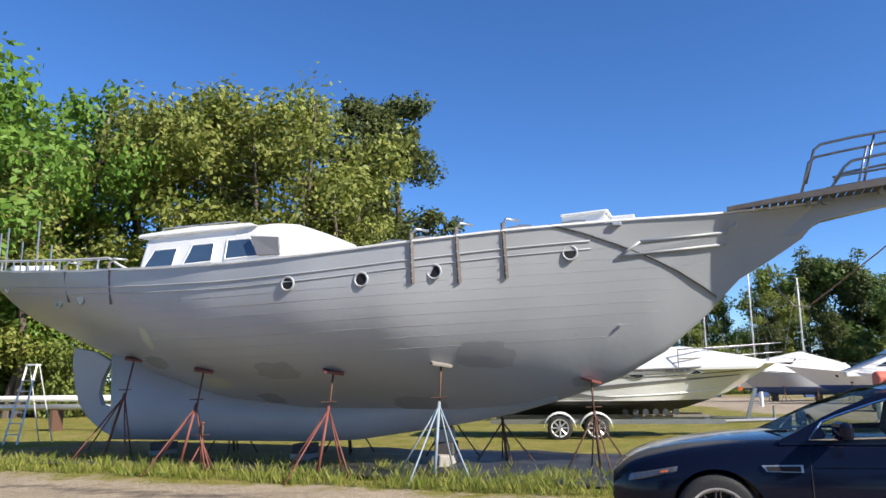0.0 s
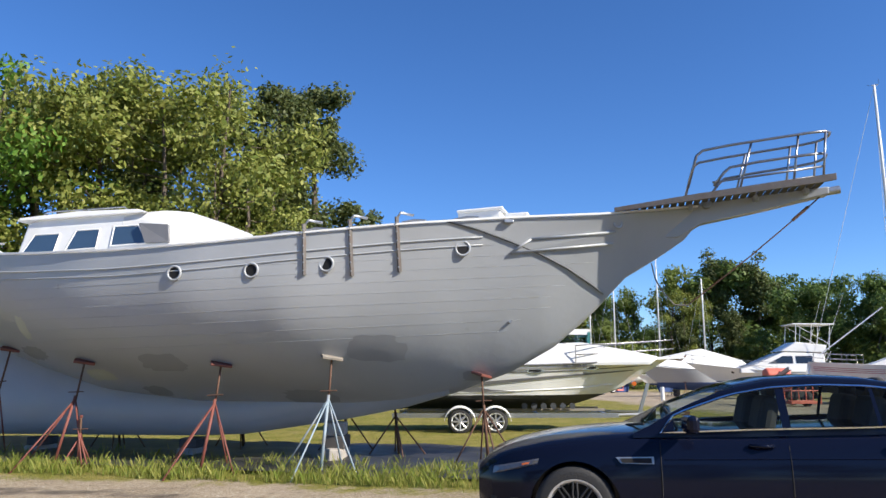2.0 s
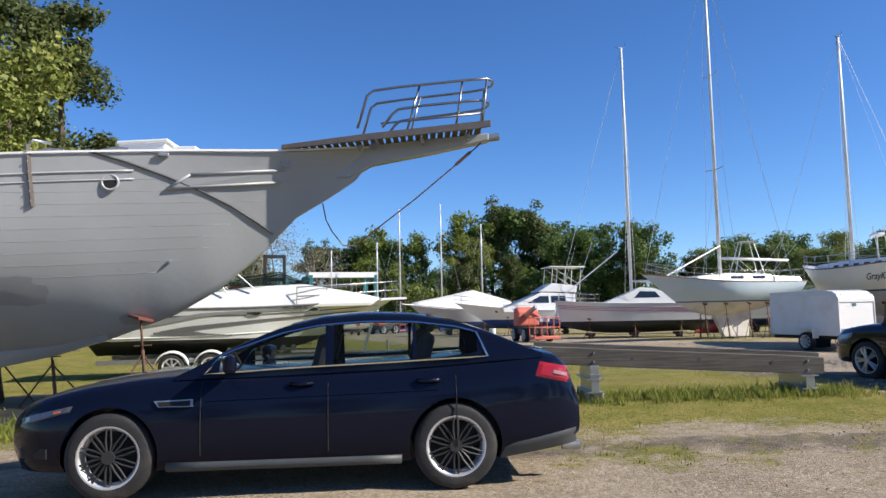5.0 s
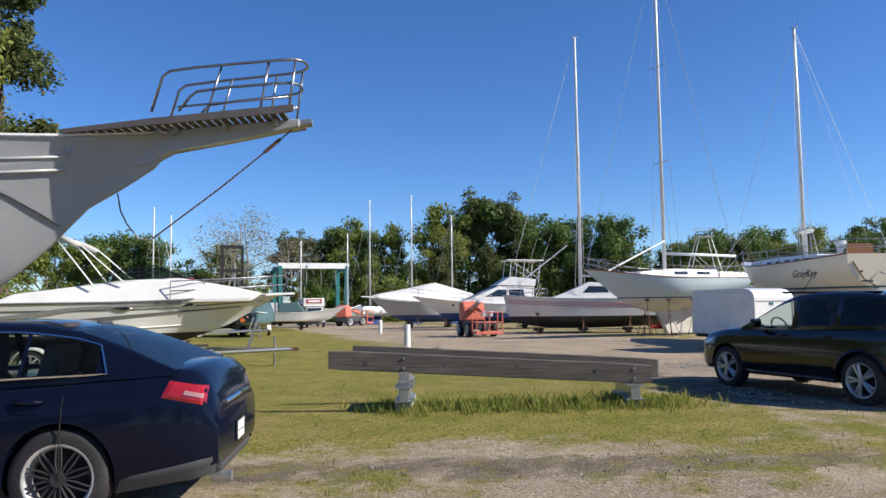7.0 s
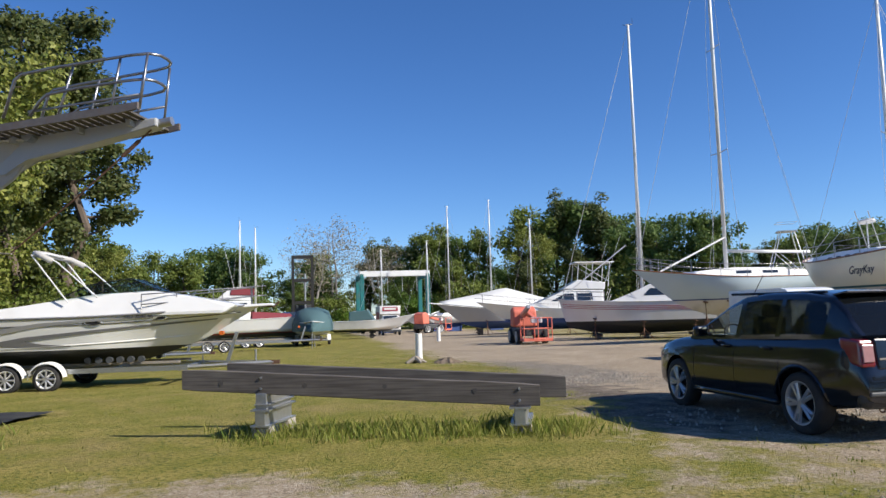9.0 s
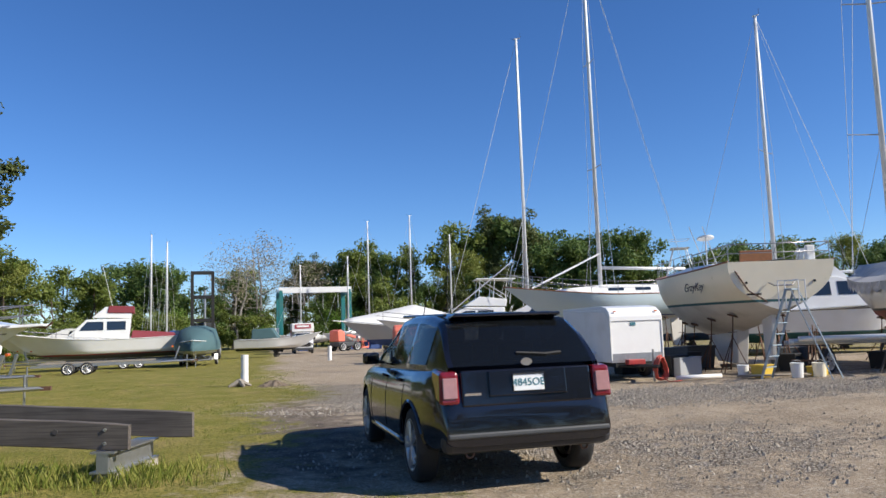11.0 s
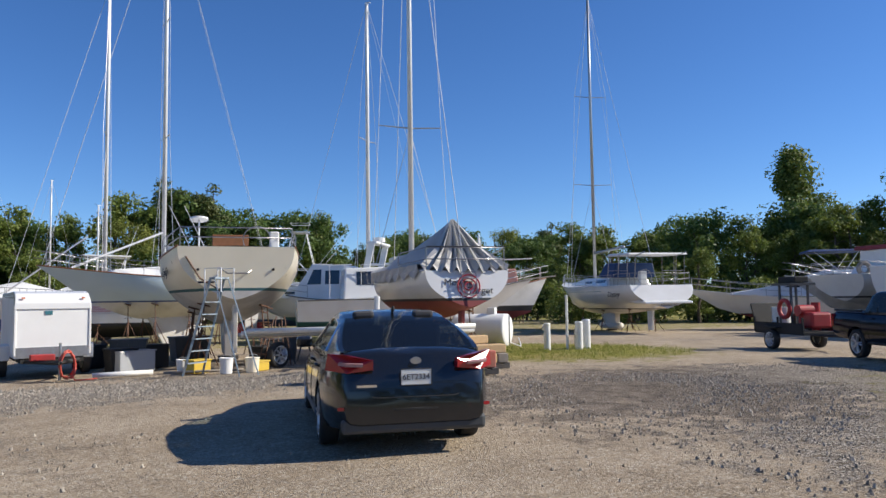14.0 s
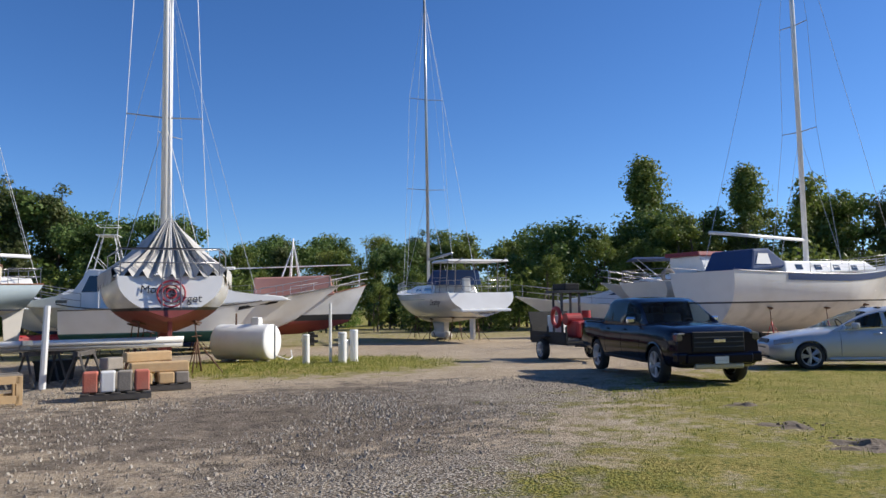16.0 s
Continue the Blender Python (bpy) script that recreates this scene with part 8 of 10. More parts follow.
def build_covered_sloop():
    root, m = boat("sailboat", "white sailboat with red bottom under a grey tarp tent", 33.45, 13.95, 67.5)
    h = Hull(10.4, 3.35, (2.42, 2.35, 2.9), (1.45, 0.95, 1.5), 1.62, 0.68, 0.25, -0.05, "sail", 2.0)
    h.build(root, WHITE_GEL, RED_BOT, BLACK_BOT, WHITE_GEL, 0.07)
    # tented tarp: ridge from an aft peak forward, with pleats
    rings = []
    rnd = random.Random(4)
    for i, s in enumerate(np.linspace(0.03, 0.93, 30)):
        w = h.half(s) + 0.06
        low = h.zs(s) - (0.18 if i % 2 else 0.02) - 0.06 * rnd.random()
        ridge = h.zs(s) + 1.55 - 0.95 * max(0, s - 0.13) / 0.8
        if s < 0.13:
            ridge = h.zs(s) + 0.25 + 1.3 * (s - 0.03) / 0.10
        x = h.at(s, h.zs(s)).x
        pl = 0.05 * (1 if i % 2 else -1)
        rings.append([(x, -w, low), (x, -w * 0.98 + pl, h.zs(s) + 0.2), (x, -w * 0.66 + pl, h.zs(s) + (ridge - h.zs(s)) * 0.38), (x, -w * 0.3 + pl * 0.5, h.zs(s) + (ridge - h.zs(s)) * 0.74), (x, 0, ridge),
                      (x, w * 0.3 - pl * 0.5, h.zs(s) + (ridge - h.zs(s)) * 0.74), (x, w * 0.66 - pl, h.zs(s) + (ridge - h.zs(s)) * 0.38), (x, w * 0.98 - pl, h.zs(s) + 0.2), (x, w, low)])
    part("tarp", loft(BM(), rings), CANVAS, root, "weathered grey tarp over the deck", smooth=False)
    # pleated skirt over the stern
    peak = Vector((h.at(0.13, 2.4).x, 0, 3.93))
    fan = []
    for k in range(25):
        f = k / 24
        a = -1 + 2 * f
        foot = Vector((h.at(0.0, 2.4).x - 0.10 + 0.25 * abs(a) ** 3, a * (h.half(0.02) + 0.05), 2.32 + (0.16 if k % 3 == 0 else 0.0) + 0.1 * abs(a)))
        mid = peak.lerp(foot, 0.55) + Vector((-0.12 * (1 if k % 2 else -0.6), 0, -0.12))
        fan.append([peak + Vector((0, a * 0.05, 0)), mid, foot])
    part("tarp_skirt", loft(BM(), fan), CANVAS, root, "pleated pale tarp at the stern")
    part("tarp_tie", tube(BM(), [(h.at(0.02, 2.4).x - 0.25, yy, 3.05) for yy in np.linspace(-1.1, 1.1, 6)], 0.014, 5), BLACK, root)
    # white transom face with name and a boarding ladder on a round target
    tx = lambda z: h.at(0, z, 1).x - 0.03
    lean = math.degrees(math.atan2(h.at(0, 2.4, 1).x - h.at(0, 1.7, 1).x, 0.7))
    tm = lambda y, z: Matrix.Translation((tx(z), y, z)) @ pose(0, 0, 0, 0, lean, 0) @ pose(0, 0, 0, 90, 0, -90)
    lettering("Moving", 0.27, tm(0.28, 2.10), TEXT_DARK, root, "boat_name", 0.1)
    lettering("Target", 0.27, tm(-0.30, 1.88), TEXT_DARK, root, "boat_name", 0.1)
    for rr in (0.10, 0.20, 0.30):
        r = ring(BM(), (tx(2.0) - 0.01, 0.0, 2.0), (1, 0, -0.1), rr, 0.022, 28, 5)
        part("target_ring", r, TEXT_RED, root)
    lad = part("boarding_ladder", tube(BM(), [(tx(1.65) - 0.08, -0.2, 1.66), (tx(2.35) - 0.1, -0.2, 2.38), (tx(2.35) - 0.1, 0.2, 2.38), (tx(1.65) - 0.08, 0.2, 1.66)], 0.016, 6), STAINLESS, root)
    for k in range(3):
        part("rung", tube(BM(), [(tx(2) - 0.09, -0.2, 1.8 + 0.2 * k), (tx(2) - 0.09, 0.2, 1.8 + 0.2 * k)], 0.014, 6), STAINLESS, lad)
    h.stern_rail(root, 0.62, 0.2)
    build_rig(root, 6.8, 3.0, 19.2, 0.10, (0.30, 0.60), 1.15, (10.2, 0, 2.9), (0.15, 0, 2.5), 1.4, None)
    fin_keel(root, 3.6, 6.2, 1.1, 0.1, RED_BOT, 0.16, 0.5)
    part("rudder", prism(BM(), [(0.25, 1.5), (0.65, 1.45), (0.7, 0.15), (0.4, 0.15)], 0.045, 0.045, bevel=0.01), RED_BOT, root)
    stands_for(h, m, ((0.22, 1, 1.35), (0.22, -1, 1.35), (0.5, 1, 1.25), (0.5, -1, 1.25), (0.75, 1, 1.4)))
    keel_blocks(m, 4.8, 1, 0.1)


build_covered_sloop()


def build_bow_cruisers():
    root, m = boat("motor_cruiser", "white motor cruiser, its bow behind the fuel tank", 36.0, 29.4, -24)
    h = Hull(11.4, 3.7, (1.9, 1.95, 2.85), (0.55, 0.5, 1.3), 0.95, 0.9, 0.28, 0, "power", 1.9)
    h.build(root, WHITE_GEL, GREEN_BOT, GREEN_BOT, WHITE_GEL, 0.05, rub=OLD_WOOD)
    cabin(root, [(2.0, 1.95), (2.1, 3.35), (4.6, 3.45), (6.6, 2.55), (8.6, 2.4), (9.0, 2.2)], 1.45, 1.1, [((2.6, 2.6), (4.2, 2.6), (4.2, 3.2), (2.6, 3.2)), ((4.5, 2.6), (6.0, 2.6), (4.9, 3.2), (4.5, 3.2))])
    part("windscreen_frame", prism(BM(), [(4.4, 3.3), (4.4, 3.9), (4.6, 3.9), (5.4, 3.1)], 1.0, 0.8), WHITE_GEL, root)
    part("side_recess", panel(BM(), [h.at(0.62, h.zs(0.62) - 0.25, -1, 0.01), h.at(0.78, h.zs(0.78) - 0.22, -1, 0.01), h.at(0.78, h.zs(0.78) - 0.1, -1, 0.01), h.at(0.62, h.zs(0.62) - 0.1, -1, 0.01)], 0.01), DARK, root)
    part("bowsprit", tube(BM(), [(10.9, 0, 2.82), (12.6, 0, 2.98)], 0.04, 6), GREY_WOOD, root)
    h.bow_rail(root, 0.7, 0.55)
    for xx in (1.4, 2.8):
        part("rail_frame", tube(BM(), [(xx, -1.3, 2.0), (xx, -1.3, 3.5), (xx + 1.0, -1.3, 3.5)], 0.02, 5), ALU, root)
    keel_blocks(m, 3.5, 1, 0.5)
    keel_blocks(m, 7.5, 1, 0.6)
    stands_for(h, m, ((0.3, -1, 1.0), (0.6, -1, 1.1)))
    root, m = boat("workboat", "white and salmon wooden workboat with red bottom", 41.6, 33.2, -30)
    h = Hull(10.4, 3.6, (2.1, 2.2, 3.1), (0.6, 0.6, 1.2), 1.3, 0.85, 0.12, 0, "power", 2.0)
    h.build(root, WHITE_PAINT, RED_BOT, BLACK_BOT, SALMON, 0.3, rub=TEAK)
    cabin(root, [(4.6, 2.3), (4.6, 3.5), (8.4, 3.6), (8.6, 2.6)], 1.2, 1.1, material=SALMON)
    for xx, zz in ((6.4, 5.6), (7.0, 5.4), (5.8, 5.2)):
        part("a_frame", tube(BM(), [(xx, -0.9, 3.0), (6.6, 0, zz)], 0.03, 5), ALU, root)
        part("a_frame", tube(BM(), [(xx, 0.9, 3.0), (6.6, 0, zz)], 0.03, 5), ALU, root)
    h.bow_rail(root, 0.62, 0.7, ALU)
    part("boom_bar", tube(BM(), [(3.0, 0, 4.0), (9.6, 0, 4.2)], 0.03, 5), ALU, root)
    keel_blocks(m, 3.5, 1, 0.6)
    keel_blocks(m, 7.5, 1, 0.7)


build_bow_cruisers()


def build_cruising_sloop():
    root, m = boat("sailboat", "white cruising sailboat with sugar-scoop stern and stern arch", 54.4, 23.3, 63.5)
    h = Hull(14.5, 4.5, (2.6, 2.6, 3.1), (1.35, 0.95, 1.6), 1.28, 0.80, 0.14, -0.085, "sail", 2.1)
    h.build(root, WHITE_GEL, CREAM_GREY, BLACK_BOT, WHITE_GEL, 0.06)
    h.line(root, lambda s: h.zs(s) - 0.28, 0.014, TEXT_BLUE, 0.22, 0.95)
    p = h.at(0.13, 2.12, 1, 0.10)
    lettering("Destiny", 0.44, Matrix.Translation(p) @ pose(0, 0, 0, 86, 0, 185), TEXT_DARK, root, "boat_name", 0.25)
    tx = lambda z: h.at(0, z, 1).x - 0.02
    # scoop: a lit cockpit well cut into the stern, steps and a lip
    part("stern_scoop", prism(BM(), [(tx(1.6) + 0.02, 1.62), (tx(1.6) - 0.22, 1.60), (tx(1.6) - 0.20, 1.72), (0.3, 1.9), (0.5, 2.4), (1.6, 2.6), (1.6, 1.7)], 1.35, 1.45, bevel=0.03), WHITE_GEL, root)
    lettering("Solomons, MD", 0.16, Matrix.Translation((tx(1.5) - 0.20, 0, 1.52)) @ pose(0, 0, 0, 90, 0, -90), TEXT_DARK, root, "home_port")
    part("helm_pod", box(BM(), (0.35, 0.4, 0.9), (1.9, 0, 3.0), (0, 0, 0), 0.06), WHITE_GEL, root)
    part("steering_wheel", ring(BM(), (1.65, 0, 3.1), (1, 0, 0.1), 0.42, 0.016, 28, 6), STAINLESS, root)
    cabin(root, [(3.6, 2.6), (3.8, 3.15), (7.5, 3.2), (9.6, 2.95), (10, 2.8)], 1.4, 1.15, [((4.2, 2.85), (5.6, 2.85), (5.6, 3.02), (4.2, 3.02)), ((6.2, 2.85), (7.4, 2.85), (7.3, 3.0), (6.2, 3.0))], bevel=0.06)
    part("dodger", prism(BM(), [(3.0, 3.1), (2.9, 3.95), (4.4, 4.0), (5.2, 3.2)], 1.35, 1.15, bevel=0.08), BLUE_CANVAS, root, "dark canvas spray hood")
    part("bimini", prism(BM(), [(-0.1, 4.25), (0.0, 4.36), (2.8, 4.46), (2.9, 4.32)], 1.75, 1.6, bevel=0.04), WHITE_CANVAS, root, "pale bimini roof on a steel frame")
    for sd in (1, -1):
        for xx in (0.15, 1.3, 2.7):
            part("arch_leg", tube(BM(), [(xx + 0.2, sd * 1.7, 2.6), (xx, sd * 1.65, 4.3)], 0.022, 6), STAINLESS, root)
        part("arch_brace", tube(BM(), [(0.35, sd * 1.7, 3.4), (2.8, sd * 1.66, 3.5)], 0.016, 6), STAINLESS, root)
        part("davit", tube(BM(), [(0.4, sd * 1.2, 2.6), (0.2, sd * 1.2, 4.2), (-0.9, sd * 1.2, 4.35)], 0.028, 6), STAINLESS, root)
    h.stern_rail(root, 0.65, 0.12)
    h.rail(root, 0.14, 0.92, 0.62, 8)
    h.bow_rail(root, 0.88, 0.62)
    build_rig(root, 8.8, 3.1, 22.3, 0.11, (0.33, 0.64), 1.35, (14.2, 0, 3.1), (0.1, 0, 2.6), 1.7, (4.6, 4.9, 0.1), GALV)
    fin_keel(root, 5.4, 7.6, 1.1, 0.1, CREAM_GREY, 0.18, 0.5)
    part("keel_bulb", tube(BM(), [(5.0, 0, 0.22), (5.6, 0, 0.24), (7.2, 0, 0.24), (7.8, 0, 0.22)], 0.22, 10), CREAM_GREY, root, smooth=True)
    part("rudder", prism(BM(), [(0.7, 1.4), (1.35, 1.3), (1.3, 0.12), (0.85, 0.12)], 0.07, 0.06, bevel=0.02), WHITE_PAINT, root)
    stands_for(h, m, ((0.2, 1, 1.3), (0.2, -1, 1.3), (0.42, 1, 1.2), (0.42, -1, 1.2), (0.66, 1, 1.3)))
    keel_blocks(m, 6.4, 1, 0.1)


build_cruising_sloop()


def build_right_row():
    root, m = boat("motor_yacht", "white motor yacht with dark raked windows, bow out", 68.8, 16.5, 128)
    h = Hull(12.5, 4.0, (1.9, 1.9, 2.55), (0.6, 0.55, 1.3), 0.95, 0.9, 0.26, 0, "power", 1.9)
    h.build(root, WHITE_GEL, RED_BOT, BLACK_BOT, WHITE_GEL, 0.05)
    cabin(root, [(2.2, 1.9), (2.4, 3.5), (4.6, 3.55), (7.6, 2.6), (9.6, 2.3), (10, 2.1)], 1.6, 1.2, [((2.8, 2.5), (4.6, 2.5), (4.6, 3.25), (2.8, 3.25)), ((4.8, 2.5), (7.0, 2.55), (4.9, 3.25), (4.8, 3.25))])
    part("screen", panel(BM(), [(7.3, -0.9, 2.72), (7.3, 0.9, 2.72), (4.9, 0.8, 3.5), (4.9, -0.8, 3.5)], 0.01), BOAT_GLASS, root)
    part("bimini_canvas", prism(BM(), [(2.4, 4.6), (2.4, 4.72), (5.4, 4.75), (5.6, 4.6)], 1.3, 1.1, bevel=0.05), BLUE_CANVAS, root)
    for sd in (1, -1):
        part("bimini_leg", tube(BM(), [(3.6, sd * 1.2, 3.4), (2.8, sd * 1.15, 4.62)], 0.02, 5), ALU, root)
        part("bimini_leg", tube(BM(), [(3.8, sd * 1.2, 3.4), (5.2, sd * 1.15, 4.62)], 0.02, 5), ALU, root)
    h.bow_rail(root, 0.5, 0.75)
    keel_blocks(m, 4, 1, 0.55)
    keel_blocks(m, 8, 1, 0.6)
    stands_for(h, m, ((0.4, 1, 1.0), (0.7, 1, 1.2)))
    root, m = boat("motor_cruiser", "cream motor cruiser with black bottom, bow out", 68.6, 11.0, 144)
    h = Hull(12.6, 3.9, (2.3, 2.3, 3.05), (0.7, 0.7, 1.4), 1.15, 0.9, 0.26, 0, "power", 1.9)
    h.build(root, CREAM_GREY, BLACK_BOT, None, WHITE_GEL)
    cabin(root, [(3.4, 2.3), (3.5, 3.3), (6.8, 3.3), (9.0, 2.7), (9.4, 2.5)], 1.5, 1.2, [((4, 2.7), (6.4, 2.7), (6.2, 3.1), (4, 3.1))])
    part("hawse", disc(BM(), h.at(0.75, 2.35, 1, 0.01), (0, 1, 0), 0.13, 0.03, 14), DARK, root)
    h.bow_rail(root, 0.5, 0.7)
    keel_blocks(m, 4, 1, 0.7)
    keel_blocks(m, 8, 1, 0.7)
    root, m = boat("sailboat", "white sailboat with rounded transom and wheel at the stern", 56.6, 15.2, -14)
    h = Hull(12.5, 3.9, (2.85, 2.7, 3.2), (1.6, 0.9, 1.6), 1.75, 0.72, 0.2, 0.10, "sail", 2.0)
    h.build(root, WHITE_GEL, CREAM_GREY, BLACK_BOT, WHITE_GEL, 0.08)
    cabin(root, [(2.8, 2.75), (3.0, 3.3), (8, 3.35), (9, 3.0)], 1.3, 1.1, [((3.4, 2.95), (5.0, 2.95), (5.0, 3.15), (3.4, 3.15))], bevel=0.06)
    part("pilothouse", prism(BM(), [(3.4, 3.2), (3.2, 4.1), (5.0, 4.2), (6.0, 3.3)], 1.1, 0.9, bevel=0.06), WHITE_GEL, root)
    part("maroon_top", prism(BM(), [(3.0, 4.1), (3.0, 4.3), (5.2, 4.35), (5.3, 4.15)], 1.1, 1.0, bevel=0.04), MAROON, root)
    part("tyre_fender", ring(BM(), (0.9, -1.0, 3.1), (0.4, 1, 0), 0.26, 0.1, 24, 8), GREY_WOOD, root)
    h.stern_rail(root, 0.6, 0.16)
    h.rail(root, 0.16, 0.9, 0.6, 7)
    fin_keel(root, 4, 8, 1.1, 0.1, CREAM_GREY, 0.2, 0.6)
    stands_for(h, m, ((0.2, -1, 1.5), (0.45, -1, 1.3)))
    root, m = boat("sailboat", "large white sailboat with a black sheer band and blue sprayhood", 55.4, 11.6, -17)
    h = Hull(14.5, 4.3, (3.1, 2.95, 3.6), (0.5, 0.45, 1.2), 1.75, 0.80, 0.14, 0.02, "sail", 2.0)
    h.build(root, WHITE_GEL, CREAM_GREY, BLACK_BOT, WHITE_GEL, 0.07)
    marks = [0.2 + 0.02 * k for k in range(40)]
    h.band(root, "sheer_band", [(v, h.zs(v) - 0.30) for v in marks], [(v, h.zs(v) - 0.02) for v in marks], 0.2, 0.98, BLUE_CANVAS, label="dark navy sheer band")
    cabin(root, [(3.6, 2.95), (3.8, 3.55), (9.6, 3.6), (10.4, 3.2)], 1.45, 1.2, [((4.4 + 1.3 * k, 3.18), (4.85 + 1.3 * k, 3.18), (4.85 + 1.3 * k, 3.4), (4.4 + 1.3 * k, 3.4)) for k in range(4)], bevel=0.06)
    part("sprayhood", prism(BM(), [(1.6, 3.1), (2.0, 4.05), (3.0, 4.1), (4.2, 3.3)], 1.3, 1.1, bevel=0.1), BLUE_CANVAS, root)
    part("hood_window", panel(BM(), [(1.95, -1.26, 3.4), (2.9, -1.24, 3.4), (2.8, -1.17, 3.85), (2.2, -1.17, 3.85)], 0.02), WHITE_CANVAS, root)
    build_rig(root, 7.0, 3.5, 22.0, 0.12, (0.34, 0.62), 0.9, (14.2, 0, 3.6), (0.2, 0, 3.1), 1.8, (6.3, 4.65, 0.15))
    h.rail(root, 0.3, 0.95, 0.6, 8)
    keel_blocks(m, 4, 1, 0.45)
    keel_blocks(m, 8, 1, 0.45)
    stands_for(h, m, ((0.15, -1, 1.55), (0.4, -1, 1.5), (0.65, -1, 1.6)), RED_PAINT)


build_right_row()
# bare masts of far boats
for x, y, top, zb in ((34, 92, 16, 2.5), (39, 90, 16.5, 2.5), (43, 86, 13.5, 2.5), (26, 97, 11, 2), (32, 96, 12, 2), (4.0, 92, 15, 2), (6.0, 90, 13.8, 2)):
    r, mm = boat("sailboat", "far white sailboat with a bare mast", x, y, 200 if x > 20 else 90)
    hh = Hull(8, 2.6, (2.0, 1.9, 2.2), (1.2, 0.8, 1.2), 1.1, 0.65, 0.2, 0.08, "sail", 2.0)
    hh.build(r, WHITE_GEL, NAVY, None, WHITE_GEL)
    cabin(r, [(2, 1.9), (2.1, 2.3), (5.5, 2.35), (6, 2.0)], 0.9, 0.75, [], bevel=0.04)
    build_rig(r, 4.2, 2.2, top, 0.10, (0.5,), 0.7, (7.8, 0, 2.2), (0.1, 0, 2), 1.0, None)
    fin_keel(r, 2.5, 5, 0.9, 0.0, NAVY, 0.15, 0.4)


# ---- yard things ----
def build_barrier():
    """Timber guard rail on stubby steel posts in concrete, high at its far end."""
    a = math.degrees(math.atan2(-1.29, 3.42))
    root = thing("timber_barrier", "low sloping barrier of weathered planks on steel posts", "barrier", pose(9.53, 9.95, 0.0, 0, 0, a))
    up = lambda x: 0.26 - 0.056 * (x + 1.15)

    def plank(x0, x1, y, z0, z1, t):
        bm = BM()
        n = 18
        rings = []
        for k in range(n + 1):
            x = x0 + (x1 - x0) * k / n
            w = 0.006 * noise.noise((x * 2, y, 1))
            c = 0.012 if k in (0, n) else 0.0
            lo, hi = z0 + up(x) + w + c, z1 + up(x) + w - c
            rings.append([(x, y - t / 2 + w, lo + 0.01), (x, y - t / 2 + w + 0.01, lo), (x, y + t / 2 + w, lo), (x, y + t / 2 + w, hi), (x, y - t / 2 + w + 0.01, hi), (x, y - t / 2 + w, hi - 0.01)])
        loft(bm, rings, closed=True, caps=True)
        return bm
    front = part("plank", plank(-1.15, 3.55, -0.20, 0.40, 0.68, 0.06), PLANK, root)
    part("plank", plank(-0.9, 3.88, 0.62, 0.42, 0.72, 0.06), PLANK, root)
    for x in (-0.6, 0.55, 1.6, 2.75):
        part("knot", disc(BM(), (x, -0.229, 0.52 + up(x) + 0.05 * math.sin(x * 5)), (0, 1, 0), 0.03, 0.008, 14), OLD_WOOD, front)
    for x in (-0.05, 3.30):
        for dz in (0.47, 0.61):
            part("bolt", disc(BM(), (x, -0.235, dz + up(x)), (0, 1, 0), 0.018, 0.02, 8), GALV, front)
        post = part("steel_post", box(BM(), (0.14, 0.98, 0.21), (x, 0.21, 0.285), (0, 0, 0), 0.01), GALV, root, "galvanised steel channel post")
        part("flange", box(BM(), (0.26, 1.0, 0.02), (x, 0.21, 0.392)), GALV, post)
        part("flange", box(BM(), (0.26, 1.0, 0.02), (x, 0.21, 0.19)), GALV, post)
        if up(x) > 0.05:
            part("riser", box(BM(), (0.15, 0.9, up(x) + 0.02), (x, 0.21, 0.40 + up(x) / 2), (0, 0, 0), 0.008), GALV, post)
            part("riser_flange", box(BM(), (0.2, 0.95, 0.015), (x + 0.02, 0.21, 0.405 + up(x) * 0.3)), GALV, post)
        for fy in (-0.1, 0.55):
            part("concrete_foot", box(BM(), (0.27, 0.3, 0.19), (x, fy, 0.085), (0, 0, 0), 0.02), CONCRETE, post)


build_barrier()


